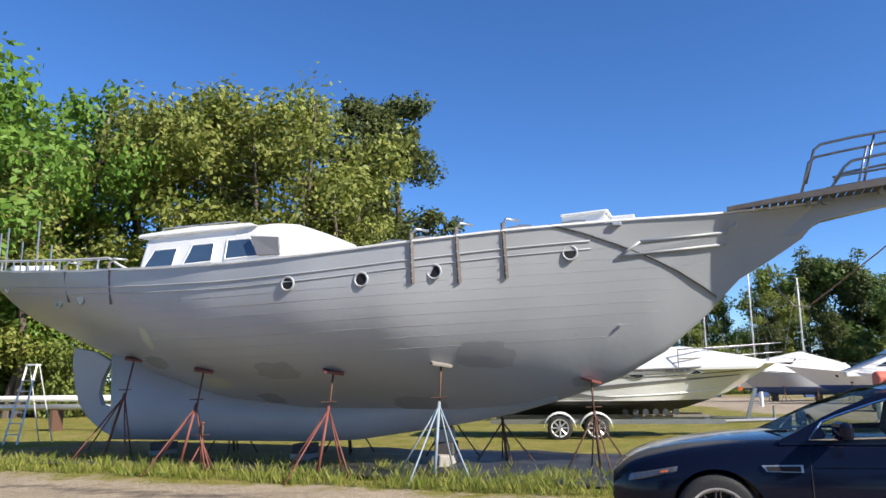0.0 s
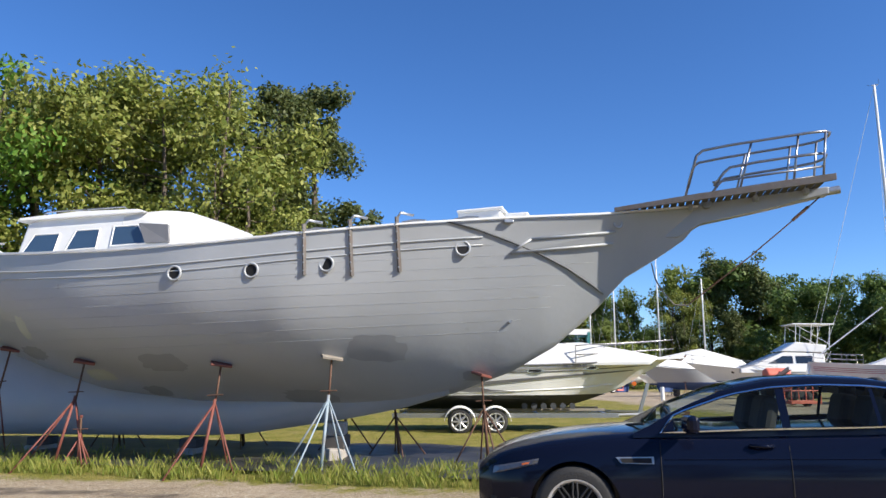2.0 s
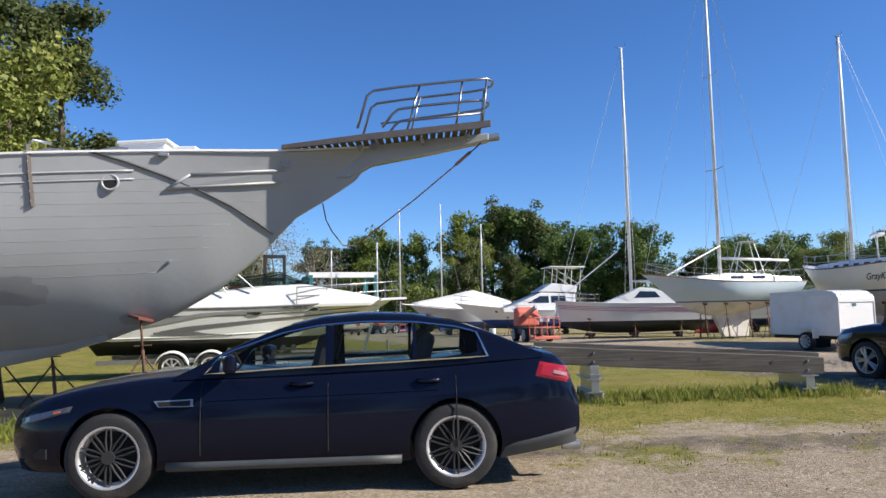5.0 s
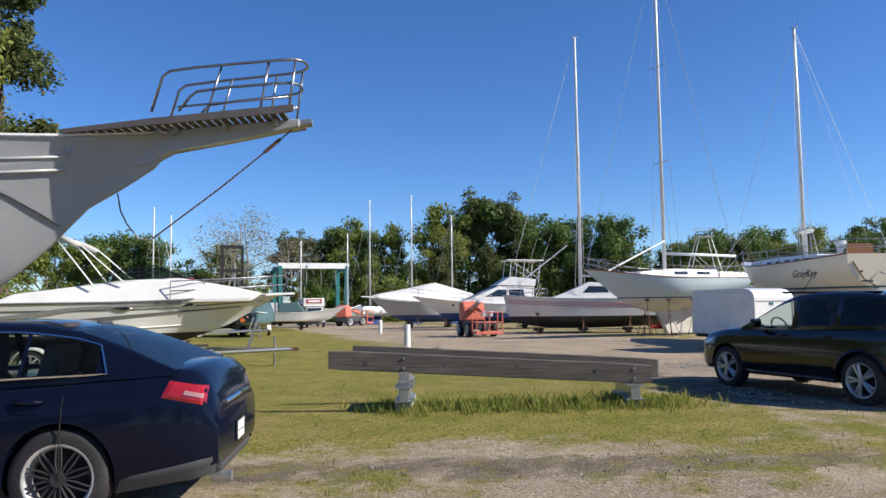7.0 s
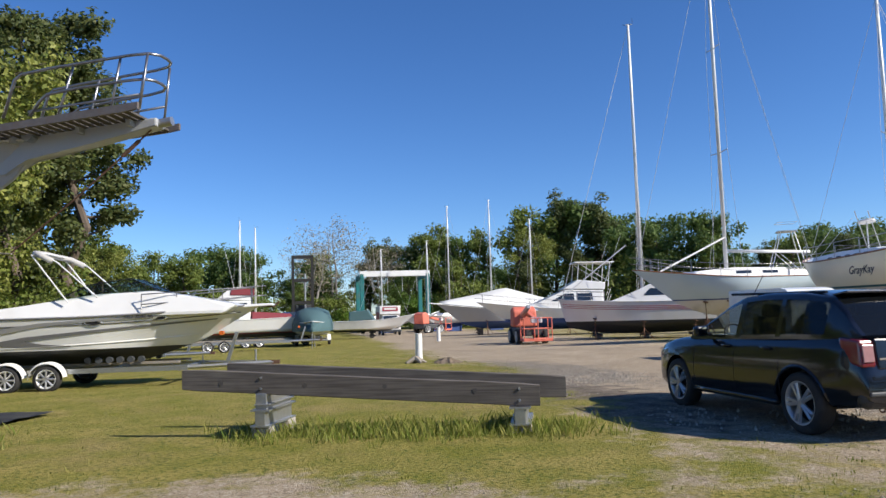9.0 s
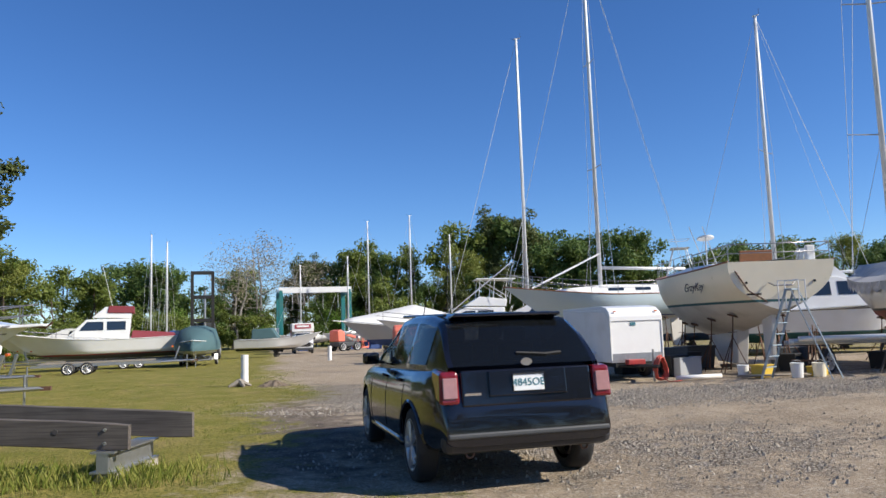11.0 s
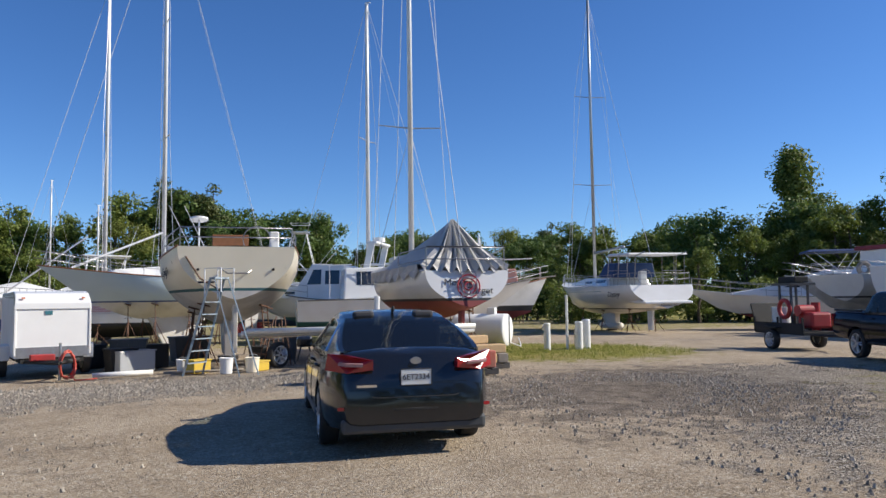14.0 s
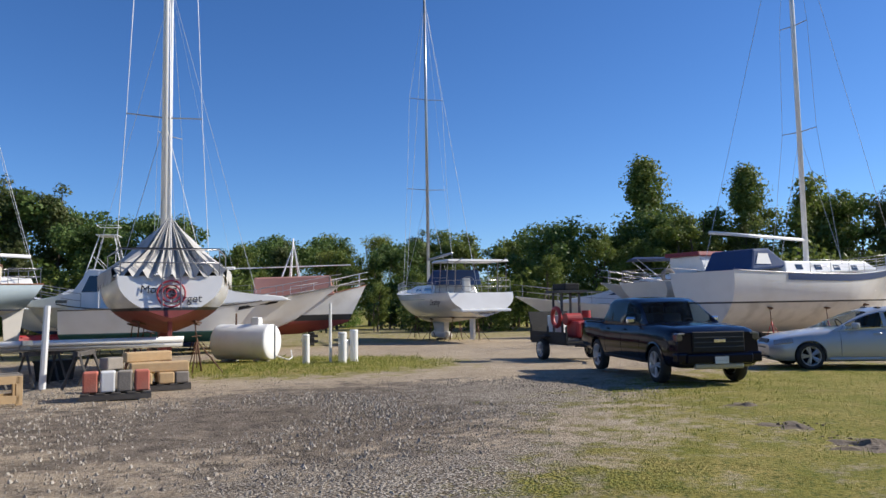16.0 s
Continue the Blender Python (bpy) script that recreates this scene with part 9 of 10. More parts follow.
def build_box_trailer():
    g = ground_z(24.3, 18)
    root = thing("box_trailer", "small white enclosed cargo trailer with rounded nose", "trailer", pose(24.28, 17.75, g, 0, 0, -91))
    # local x ahead (towards the drive), front face at x = 0
    prof = [(0.0, 0.50), (0.0, 1.62), (-0.06, 1.78), (-0.22, 1.90), (-0.5, 1.95), (-3.0, 1.95), (-3.05, 0.50)]
    part("box_body", prism(BM(), prof, 0.79, 0.77, bevel=0.03), WHITE_PAINT, root)
    part("roof_cap", prism(BM(), [(0.03, 1.60), (0.02, 1.74), (-0.05, 1.86), (-0.22, 1.97), (-0.5, 2.02), (-3.0, 2.0), (-3.0, 1.9), (-0.3, 1.86), (-0.04, 1.6)], 0.80, 0.76, bevel=0.015), WHITE_GEL, root)
    part("stone_guard", box(BM(), (0.02, 1.56, 0.24), (0.012, 0, 0.62)), GALV, root, "ribbed aluminium stone guard")
    for sd in (1, -1):
        part("corner_post", box(BM(), (0.05, 0.05, 1.1), (0.0, sd * 0.77, 1.1), (0, 0, 0), 0.012), WHITE_GEL, root)
        part("mudguard", box(BM(), (0.75, 0.24, 0.06), (-1.25, sd * 0.90, 0.74), (0, 0, 0), 0.02), WHITE_PAINT, root)
        part("mudguard_face", box(BM(), (0.05, 0.24, 0.34), (-0.88, sd * 0.90, 0.58), (0, 0, 0), 0.015), WHITE_PAINT, root)
        wheel(root, -1.25, sd * 0.90, 0.31, 0.2, sd, "steel")
        part("roof_lamp", box(BM(), (0.03, 0.07, 0.03), (0.0, sd * 0.62, 1.86)), AMBER, root)
    part("badge", box(BM(), (0.006, 0.16, 0.09), (0.012, -0.1, 1.52)), TEXT_BLUE, root)
    part("chassis", box(BM(), (3.0, 1.3, 0.12), (-1.5, 0, 0.44)), BLACK, root)
    for sd in (1, -1):
        part("tongue", tube(BM(), [(-0.1, sd * 0.6, 0.42), (1.0, 0, 0.42)], 0.045, 4), BLACK, root)
    part("jack", tube(BM(), [(0.7, 0.05, 0.02), (0.7, 0.05, 0.85)], 0.03, 8), GALV, root)
    part("tongue_box", box(BM(), (0.2, 0.5, 0.14), (0.3, -0.25, 0.52), (0, 0, 0), 0.02), RED_PAINT, root)
    hose = thing("hose_coil", "tangled orange-red hose hung on the trailer tongue", "hose", pose(24.45, 16.95, g, 0, 0, 0))
    rnd = random.Random(3)
    for k in range(7):
        pts = [(0.16 * math.cos(q) * rnd.uniform(0.8, 1.1), 0.05 * math.sin(2 * q) + 0.03 * k - 0.1, 0.36 + 0.30 * math.sin(q) * rnd.uniform(0.85, 1.1)) for q in np.linspace(0, 6.28, 18)]
        part("hose_loop", tube(BM(), pts, 0.016, 6), HOSE, hose, smooth=True)
    part("hose_tail", tube(BM(), [(0.1, 0, 0.1), (0.15, -0.1, 0.02), (0.4, -0.15, 0.02), (0.6, 0.0, 0.02)], 0.016, 6), HOSE, hose, smooth=True)


build_box_trailer()
lad = build_stepladder(pose(26.92, 16.0, -0.02, 0, 0, -64.6), 2.22, PALE_STEEL, "tall paint-spattered stepladder straddling the cream boat's stern", 0.6, 1.73)
for fy in (-0.2, 0.2):
    part("hand_frame", tube(BM(), [(0.55, fy, 1.75), (0.55, fy, 2.45), (1.05, fy, 2.45), (1.05, fy, 1.9)], 0.016, 6), ALU, lad)

for x0, y0, x1, y1, lab in ((25.0, 17.1, 26.3, 17.0, "white plastic pipe lying on gravel"), (26.4, 16.5, 28.2, 15.9, "grey pole lying on gravel")):
    p = thing("pipe", lab, "pipe", pose(x0, y0, ground_z(x0, y0)))
    part("tube_body", tube(BM(), [(0, 0, 0.06), (x1 - x0, y1 - y0, 0.06)], 0.06 if "white" in lab else 0.03, 10), WHITE_PAINT if "white" in lab else GREY_WOOD, p, smooth=True)


def bucket(x, y, r, h, material, label):
    b = thing("bucket", label, "bucket", pose(x, y, ground_z(x, y)), "buckets")
    part("body", disc(BM(), (0, 0, h / 2), (0, 0, 1), r * 0.85, h, 20, r), material, b, smooth=False)
    part("rim", ring(BM(), (0, 0, h), (0, 0, 1), r, 0.012, 20, 6), material, b)
    part("bail", tube(BM(), [(r * math.cos(q), 0, h - 0.02 + 0.6 * r * math.sin(q)) for q in np.linspace(0, 3.14, 8)], 0.005, 4), GALV, b)


bucket(27.6, 15.7, 0.16, 0.36, WHITE_PAINT, "white plastic bucket under the cream boat")
bucket(28.2, 15.6, 0.17, 0.34, CREAM, "cream plastic bucket with a lid")
bucket(27.0, 17.0, 0.15, 0.30, WHITE_PAINT, "white plastic pail beside a yellow crate")
for x, y, sz, material, lab in ((27.2, 16.5, (0.5, 0.35, 0.30), YELLOW, "yellow plastic crate"), (28.5, 16.0, (0.45, 0.35, 0.22), YELLOW, "yellow tool box on the ground"), (26.2, 18.6, (1.0, 0.6, 0.5), GREY_HULL, "grey plastic tub beneath the boats"),
                                (26.9, 19.4, (0.8, 0.5, 0.6), BLACK, "black storage bin beneath the boats")):
    c = thing("crate", lab + " on gravel", "crate", pose(x, y, ground_z(x, y), 0, 0, 20), "crates")
    part("body", box(BM(), sz, (0, 0, sz[2] / 2), (0, 0, 0), 0.02), material, c)
    part("lid", box(BM(), (sz[0] + 0.04, sz[1] + 0.04, 0.03), (0, 0, sz[2] + 0.012), (0, 0, 0), 0.008), material, c)
cart = thing("hand_cart", "old hand cart with a spoked tyre and poles", "cart", pose(29.2, 16.5, ground_z(29.2, 16.5), 0, 0, 20))
wheel(cart, 0, -0.1, 0.33, 0.18, -1, "steel")
for k in range(6):
    part("pole", tube(BM(), [(-0.5 + 0.25 * k, 0.2, 0.0), (0.3 + 0.1 * k, 0.5, 1.1 + 0.1 * (k % 3))], 0.018, 5), RUSTY, cart)
part("axle", tube(BM(), [(0, -0.2, 0.33), (0, 0.9, 0.33)], 0.03, 6), RUSTY, cart)


def storage_tote(x, y, turn, size, material, label):
    """A lidded plastic tote with a rim and ribs."""
    w, d, h = size
    t = thing("storage_tote", label, "storage box", pose(x, y, ground_z(x, y), 0, 0, turn), "yard totes")
    bm = BM()
    loft(bm, [[(-w * k / 2, -d * k / 2, z), (w * k / 2, -d * k / 2, z), (w * k / 2, d * k / 2, z), (-w * k / 2, d * k / 2, z)] for k, z in ((0.86, 0.0), (1.0, h))], closed=True, caps=True)
    part("tub", bm, material, t)
    part("lid", box(BM(), (w * 1.06, d * 1.06, 0.05), (0, 0, h + 0.02), (0, 0, 0), 0.015), material, t)
    for k in (-0.3, 0.0, 0.3):
        part("rib", box(BM(), (0.03, d * 1.01, h * 0.8), (k * w, 0, h * 0.52)), material, t)


# some of these dark boxes are added to deepen the shade under the hulls
for x, y, turn, size, material, label in (
        (25.95, 18.6, 12, (0.7, 0.45, 0.55), BLACK, "black lidded plastic tote under a hull"), (26.35, 19.4, -20, (0.9, 0.6, 0.75), CHARCOAL, "dark grey equipment box under a hull"),
        (25.6, 20.6, 5, (0.8, 0.5, 0.6), BLACK, "black lidded plastic tote under a hull"), (27.2, 20.8, 40, (0.8, 0.5, 0.5), CHARCOAL, "dark grey equipment box under a hull"),
        (29.6, 18.2, 30, (0.7, 0.5, 0.45), BLACK, "black lidded plastic tote under a hull"), (30.6, 19.4, -8, (1.0, 0.6, 0.6), CHARCOAL, "dark grey equipment box under a hull"),
        (32.0, 17.2, 15, (0.8, 0.5, 0.45), BLACK, "black lidded plastic tote under a hull"), (28.6, 21.4, 0, (1.1, 0.7, 0.7), CHARCOAL, "dark grey equipment box under a hull")):
    storage_tote(x, y, turn, size, material, label)


def sawhorse(x, y, turn, h=0.78):
    s = thing("sawhorse", "dark timber sawhorse holding spars", "sawhorse", pose(x, y, ground_z(x, y), 0, 0, turn), "sawhorses")
    part("beam", box(BM(), (1.1, 0.09, 0.1), (0, 0, h - 0.05)), OLD_WOOD, s)
    for sx in (-0.42, 0.42):
        for sy in (-1, 1):
            part("leg", tube(BM(), [(sx, sy * 0.03, h - 0.06), (sx * 1.12, sy * 0.28, 0)], 0.03, 4), OLD_WOOD, s)


for x, y in ((29.9, 14.9), (31.2, 15.5), (31.6, 14.0), (30.4, 17.8), (32.2, 17.2), (29.3, 13.6)):
    sawhorse(x, y, 40 + 13 * math.sin(x * 7))
for k, (z, w) in enumerate(((0.84, 0.06), (0.86, 0.09), (0.85, 0.05), (0.95, 0.07))):
    sp = thing("spar", "pale unstepped mast lying across sawhorses", "mast", pose(28.4, 17.0 - 0.18 * k, ground_z(30, 16)), "stored spars")
    part("spar_body", tube(BM(), [(0, 0, z), (5.4, -2.9 + 0.15 * k, z + 0.02)], w, 8), ALU if k % 2 else GREY_HULL, sp, smooth=True)
    part("spar_fitting", box(BM(), (0.2, 0.14, 0.1), (2.4, -1.29, z + 0.04)), GALV, sp)
mp = thing("mast_stub", "upright pale aluminium post among stored spars", "post", pose(30.9, 14.4, ground_z(30.9, 14.4)))
part("tube_body", tube(BM(), [(0, 0, 0), (0.06, 0, 1.75)], 0.07, 8), ALU, mp)


def timber_crate(x, y, turn, size):
    c = thing("wooden_crate", "open crate of fresh pale timber on gravel", "crate", pose(x, y, ground_z(x, y), 0, 0, turn), "timber crates")
    L, W2, H = size
    for sx in (-1, 1):
        for sy in (-1, 1):
            part("upright", box(BM(), (0.1, 0.1, H), (sx * L / 2, sy * W2 / 2, H / 2), (0, 0, 0), 0.006), NEW_WOOD, c)
    for sy in (-1, 1):
        for z in (0.1, H - 0.06):
            part("rail", box(BM(), (L, 0.04, 0.13), (0, sy * (W2 / 2 + 0.03), z)), NEW_WOOD, c)
    part("panel", box(BM(), (0.03, W2, H - 0.1), (-L / 2 - 0.05, 0, H / 2)), GREY_WOOD, c)
    for k in range(4):
        part("top_board", box(BM(), (L + 0.1, 0.16, 0.03), (0, -W2 / 2 + (k + 0.5) * W2 / 4, H + 0.016)), GREY_WOOD, c)


timber_crate(28.35, 11.4, 10, (0.6, 0.5, 0.55))
timber_crate(29.35, 11.5, -8, (0.6, 0.45, 0.48))


def block_pallet(x, y, turn, rows):
    p = thing("pallet", "dark timber pallet carrying hull blocks", "pallet", pose(x, y, ground_z(x, y), 0, 0, turn), "pallets")
    for k in range(5):
        part("deck_board", box(BM(), (0.14, 1.0, 0.025), (-0.5 + 0.25 * k, 0, 0.115)), OLD_WOOD, p)
    for sy in (-0.45, 0, 0.45):
        part("stringer", box(BM(), (1.15, 0.09, 0.1), (0, sy, 0.05)), OLD_WOOD, p)
    for bx, by, sx, sy, sz, z, material, rot, lab in rows:
        b = thing("hull_block", lab, "block", pose(x, y, ground_z(x, y) + 0.13, 0, 0, turn) @ pose(bx, by, z, 0, 0, rot), "hull blocks")
        part("block", box(BM(), (sx, sy, sz), (0, 0, sz / 2), (0, 0, 0), 0.025), material, b)


FADED_RED = mat("faded_red_block_paint", (0.50, 0.15, 0.10), 0.8, 0, 0.2, 6, 0.3, 30, dirt=((0.30, 0.20, 0.15), 3, 0.6))
block_pallet(31.2, 11.2, -22, [(-0.42 + 0.28 * k, -0.25, 0.24, 0.34, 0.36, 0.0, (FADED_RED, WHITE_PAINT, GREY_WOOD, FADED_RED)[k], 6 * math.sin(k * 3), ("faded red timber hull block", "white painted timber hull block", "bare greyed timber hull block", "bright red timber hull block")[k]) for k in range(4)]
             + [(0.0, 0.25, 0.5, 0.26, 0.30, 0.0, GREY_WOOD, 20, "greyed timber hull block lying flat"), (-0.1, 0.1, 0.34, 0.24, 0.22, 0.36, GREY_WOOD, 40, "greyed timber hull block on others")])
block_pallet(32.4, 12.2, -18, [(-0.3, -0.2, 0.3, 0.6, 0.22, 0.0, NEW_WOOD, 0, "fresh pale timber hull block"), (0.1, -0.2, 0.3, 0.6, 0.22, 0.0, NEW_WOOD, 3, "fresh pale timber hull block"), (0.42, -0.2, 0.26, 0.6, 0.22, 0.0, GREY_WOOD, -2, "greyed timber hull block"),
                               (0.0, -0.2, 1.1, 0.34, 0.2, 0.22, NEW_WOOD, 2, "long fresh timber beam on blocks"), (-0.2, 0.1, 0.9, 0.3, 0.2, 0.42, NEW_WOOD, 12, "fresh timber beam laid across the stack")])


def build_tank():
    g = ground_z(38.8, 18.8)
    root = thing("fuel_tank", "white horizontal steel fuel tank with a vent box", "tank", pose(38.9, 18.35, g, 0, 0, 118))
    rings = []
    for x, r in ((0, 0.30), (0.0, 0.54), (0.03, 0.575), (0.1, 0.58), (1.9, 0.58), (1.97, 0.575), (2.0, 0.54), (2.0, 0.3)):
        rings.append([(x, r * math.cos(q), 0.66 + r * math.sin(q)) for q in np.linspace(0, 6.2832, 41)[:-1]])
    sharp_part("shell", loft(BM(), rings, closed=True, caps=True), WHITE_PAINT, root, angle=40)
    for x in (0.4, 1.6):
        part("saddle", box(BM(), (0.14, 0.8, 0.14), (x, 0, 0.05)), CONCRETE, root)
    part("vent_box", box(BM(), (0.3, 0.26, 0.26), (0.6, 0, 1.33), (0, 0, 0), 0.03), WHITE_PAINT, root)
    part("vent_neck", disc(BM(), (0.6, 0, 1.22), (0, 0, 1), 0.07, 0.1, 14), GALV, root)
    part("vent_pipe", tube(BM(), [(1.3, 0.1, 1.2), (1.3, 0.1, 1.6)], 0.03, 8), RUSTY, root)
    part("strap", tube(BM(), [(-0.02, -0.1, 0.1), (-0.02, -0.1, 1.2)], 0.02, 5), GALV, root)
    part("fuel_line", tube(BM(), [(0.0, -0.2, 0.2), (-0.3, -0.5, 0.05), (-0.1, -1.1, 0.08), (0.1, -1.4, 0.3)], 0.02, 6), WHITE_PAINT, root)


build_tank()


def bollard(x, y, h, r, label, material=WHITE_PAINT, cap=True):
    b = thing("bollard", label, "post", pose(x, y, ground_z(x, y)), "bollards")
    part("post", disc(BM(), (0, 0, h / 2), (0, 0, 1), r, h, 18), material, b)
    if cap:
        part("cap", disc(BM(), (0, 0, h + 0.012), (0, 0, 1), r + 0.012, 0.04, 18, r * 0.9), material, b)
    return b


pb = bollard(38.75, 16.25, 0.88, 0.11, "white pipe post with a tap elbow")
part("elbow", tube(BM(), [(0, 0, 0.72), (0.0, 0.16, 0.78), (0.05, 0.22, 0.70)], 0.06, 8), WHITE_PAINT, pb)
bollard(39.75, 15.75, 0.92, 0.13, "white rounded pipe bollard in grass")
bollard(40.35, 15.95, 0.98, 0.13, "white rounded pipe bollard in grass")
pole = thing("marker_pole", "tall thin white marker pole beside grey meter box", "pole", pose(39.55, 16.1, ground_z(39.5, 16)))
part("pole", tube(BM(), [(0, 0, 0), (0, 0, 1.85)], 0.045, 8), WHITE_PAINT, pole)
mb = thing("meter_box", "grey metal utility box on a post", "utility box", pose(39.95, 15.95, ground_z(39.9, 16)))
part("box_body", box(BM(), (0.24, 0.2, 0.6), (0, 0, 0.4), (0, 0, 0), 0.015), GALV, mb)
part("box_post", box(BM(), (0.08, 0.08, 0.16), (0, 0, 0.06)), GREY_WOOD, mb)
pa = bollard(14.15, 24.6, 1.0, 0.12, "white painted post at the lawn's edge", cap=False)
bollard(19.9, 49, 0.95, 0.13, "white painted post beside the far drive", cap=False)
stump = thing("stump", "low weathered wood stump with earth heaped round", "stump", pose(14.0, 24.4, ground_z(14, 24.4)))
for k in range(4):
    part("root", tube(BM(), [(0, 0, 0.18), (0.35 * math.cos(k * 1.7), 0.3 * math.sin(k * 1.7), 0.02)], 0.1, 6, 0.05), GREY_WOOD, stump)


def build_travel_lift():
    root = thing("travel_lift", "teal travelling boat hoist with white top beams", "crane", pose(24.2, 101, ground_z(24, 101)))
    for sx in (-4.5, 4.5):
        for sy in (-3, 3):
            part("leg", box(BM(), (0.55, 0.5, 7.4), (sx, sy, 4.2), (0, 0, 0), 0.04), TEAL, root)
            part("tyre", disc(BM(), (sx, sy, 0.65), (1, 0, 0), 0.65, 0.45, 24), TYRE, root)
        part("side_beam", box(BM(), (0.5, 6.6, 0.6), (sx, 0, 1.5), (0, 0, 0), 0.04), TEAL, root)
        part("top_side_beam", box(BM(), (0.45, 6.6, 0.6), (sx, 0, 7.7), (0, 0, 0), 0.04), TEAL, root)
    part("top_beam", box(BM(), (9.6, 0.5, 0.75), (0, -3, 8.0), (0, 0, 0), 0.04), WHITE_PAINT, root)
    for k in range(4):
        part("sling_cable", tube(BM(), [(-3 + 2 * k, -3, 7.7), (-3 + 2 * k, -3, 5.5)], 0.03, 4), WIRE, root)
    part("engine_box", box(BM(), (0.9, 1.6, 1.4), (-5.0, 0, 2.4), (0, 0, 0), 0.05), WHITE_PAINT, root)


build_travel_lift()


def build_box_truck():
    root = thing("box_truck", "white rental box truck facing the drive", "truck", pose(20.9, 80, ground_z(20.9, 80), 0, 0, -92))
    part("cargo_box", prism(BM(), [(-5.0, 0.9), (-5.0, 3.2), (0.2, 3.2), (0.25, 2.3), (-0.6, 2.2), (-0.6, 0.9)], 1.15, 1.15, bevel=0.05), WHITE_PAINT, root)
    part("cab", prism(BM(), [(-0.6, 0.5), (-0.6, 2.2), (0.2, 2.2), (0.9, 1.45), (1.7, 1.3), (1.8, 0.5)], 0.98, 0.85, bevel=0.08), WHITE_PAINT, root)
    part("windscreen", panel(BM(), [(0.9, -0.78, 1.5), (0.9, 0.78, 1.5), (0.32, 0.76, 2.12), (0.32, -0.76, 2.12)], 0.03), BOAT_GLASS, root)
    part("grille", box(BM(), (0.06, 1.4, 0.4), (1.8, 0, 0.95)), BLACK, root)
    part("bumper", box(BM(), (0.2, 2.0, 0.25), (1.85, 0, 0.5), (0, 0, 0), 0.04), CHARCOAL, root)
    part("name_band", box(BM(), (0.02, 1.7, 0.45), (0.26, 0, 2.85)), RED_STRIPE, root, "red band in place of a firm's name")
    part("name_bar", box(BM(), (0.02, 1.3, 0.2), (0.275, 0, 2.87)), WHITE_PAINT, root)
    for sd in (1, -1):
        part("side_band", box(BM(), (3.6, 0.02, 0.9), (-2.4, sd * 1.16, 2.1)), RED_STRIPE, root)
        part("headlight", box(BM(), (0.06, 0.3, 0.22), (1.8, sd * 0.78, 0.98)), CLEAR_LENS, root)
        part("mirror", box(BM(), (0.08, 0.2, 0.3), (0.9, sd * 1.15, 1.55)), BLACK, root)
        for wx in (0.95, -3.2):
            wheel(root, wx, sd * 0.9, 0.38, 0.25, sd, "steel")


build_box_truck()


def build_forklift():
    root = thing("marina_forklift", "tall black marina forklift mast beyond the trailers", "forklift", pose(11.2, 66.5, ground_z(11, 66), 0, 0, -90))
    for sy in (-0.85, 0.85):
        part("mast_rail", box(BM(), (0.3, 0.25, 7.4), (0, sy, 3.9)), BLACK, root)
        part("fork", box(BM(), (3.0, 0.2, 0.12), (1.5, sy * 0.6, 1.6)), RUSTY, root)
    for z in (1.2, 3.4, 5.4, 7.5):
        part("mast_tie", box(BM(), (0.25, 1.9, 0.3), (0, 0, z)), BLACK, root)
    part("hydraulic", tube(BM(), [(0, 0.2, 0.5), (0, 0.2, 6.0)], 0.09, 8), GALV, root)
    part("body", prism(BM(), [(-4.2, 0.8), (-4.2, 2.2), (-2.4, 2.4), (-2.0, 3.2), (-0.6, 3.2), (-0.5, 0.8)], 1.2, 1.0, bevel=0.08), CHARCOAL, root)
    for wx in (-0.4, -3.4):
        for sd in (1, -1):
            wheel(root, wx, sd * 1.2, 0.75, 0.5, sd, "steel")


build_forklift()


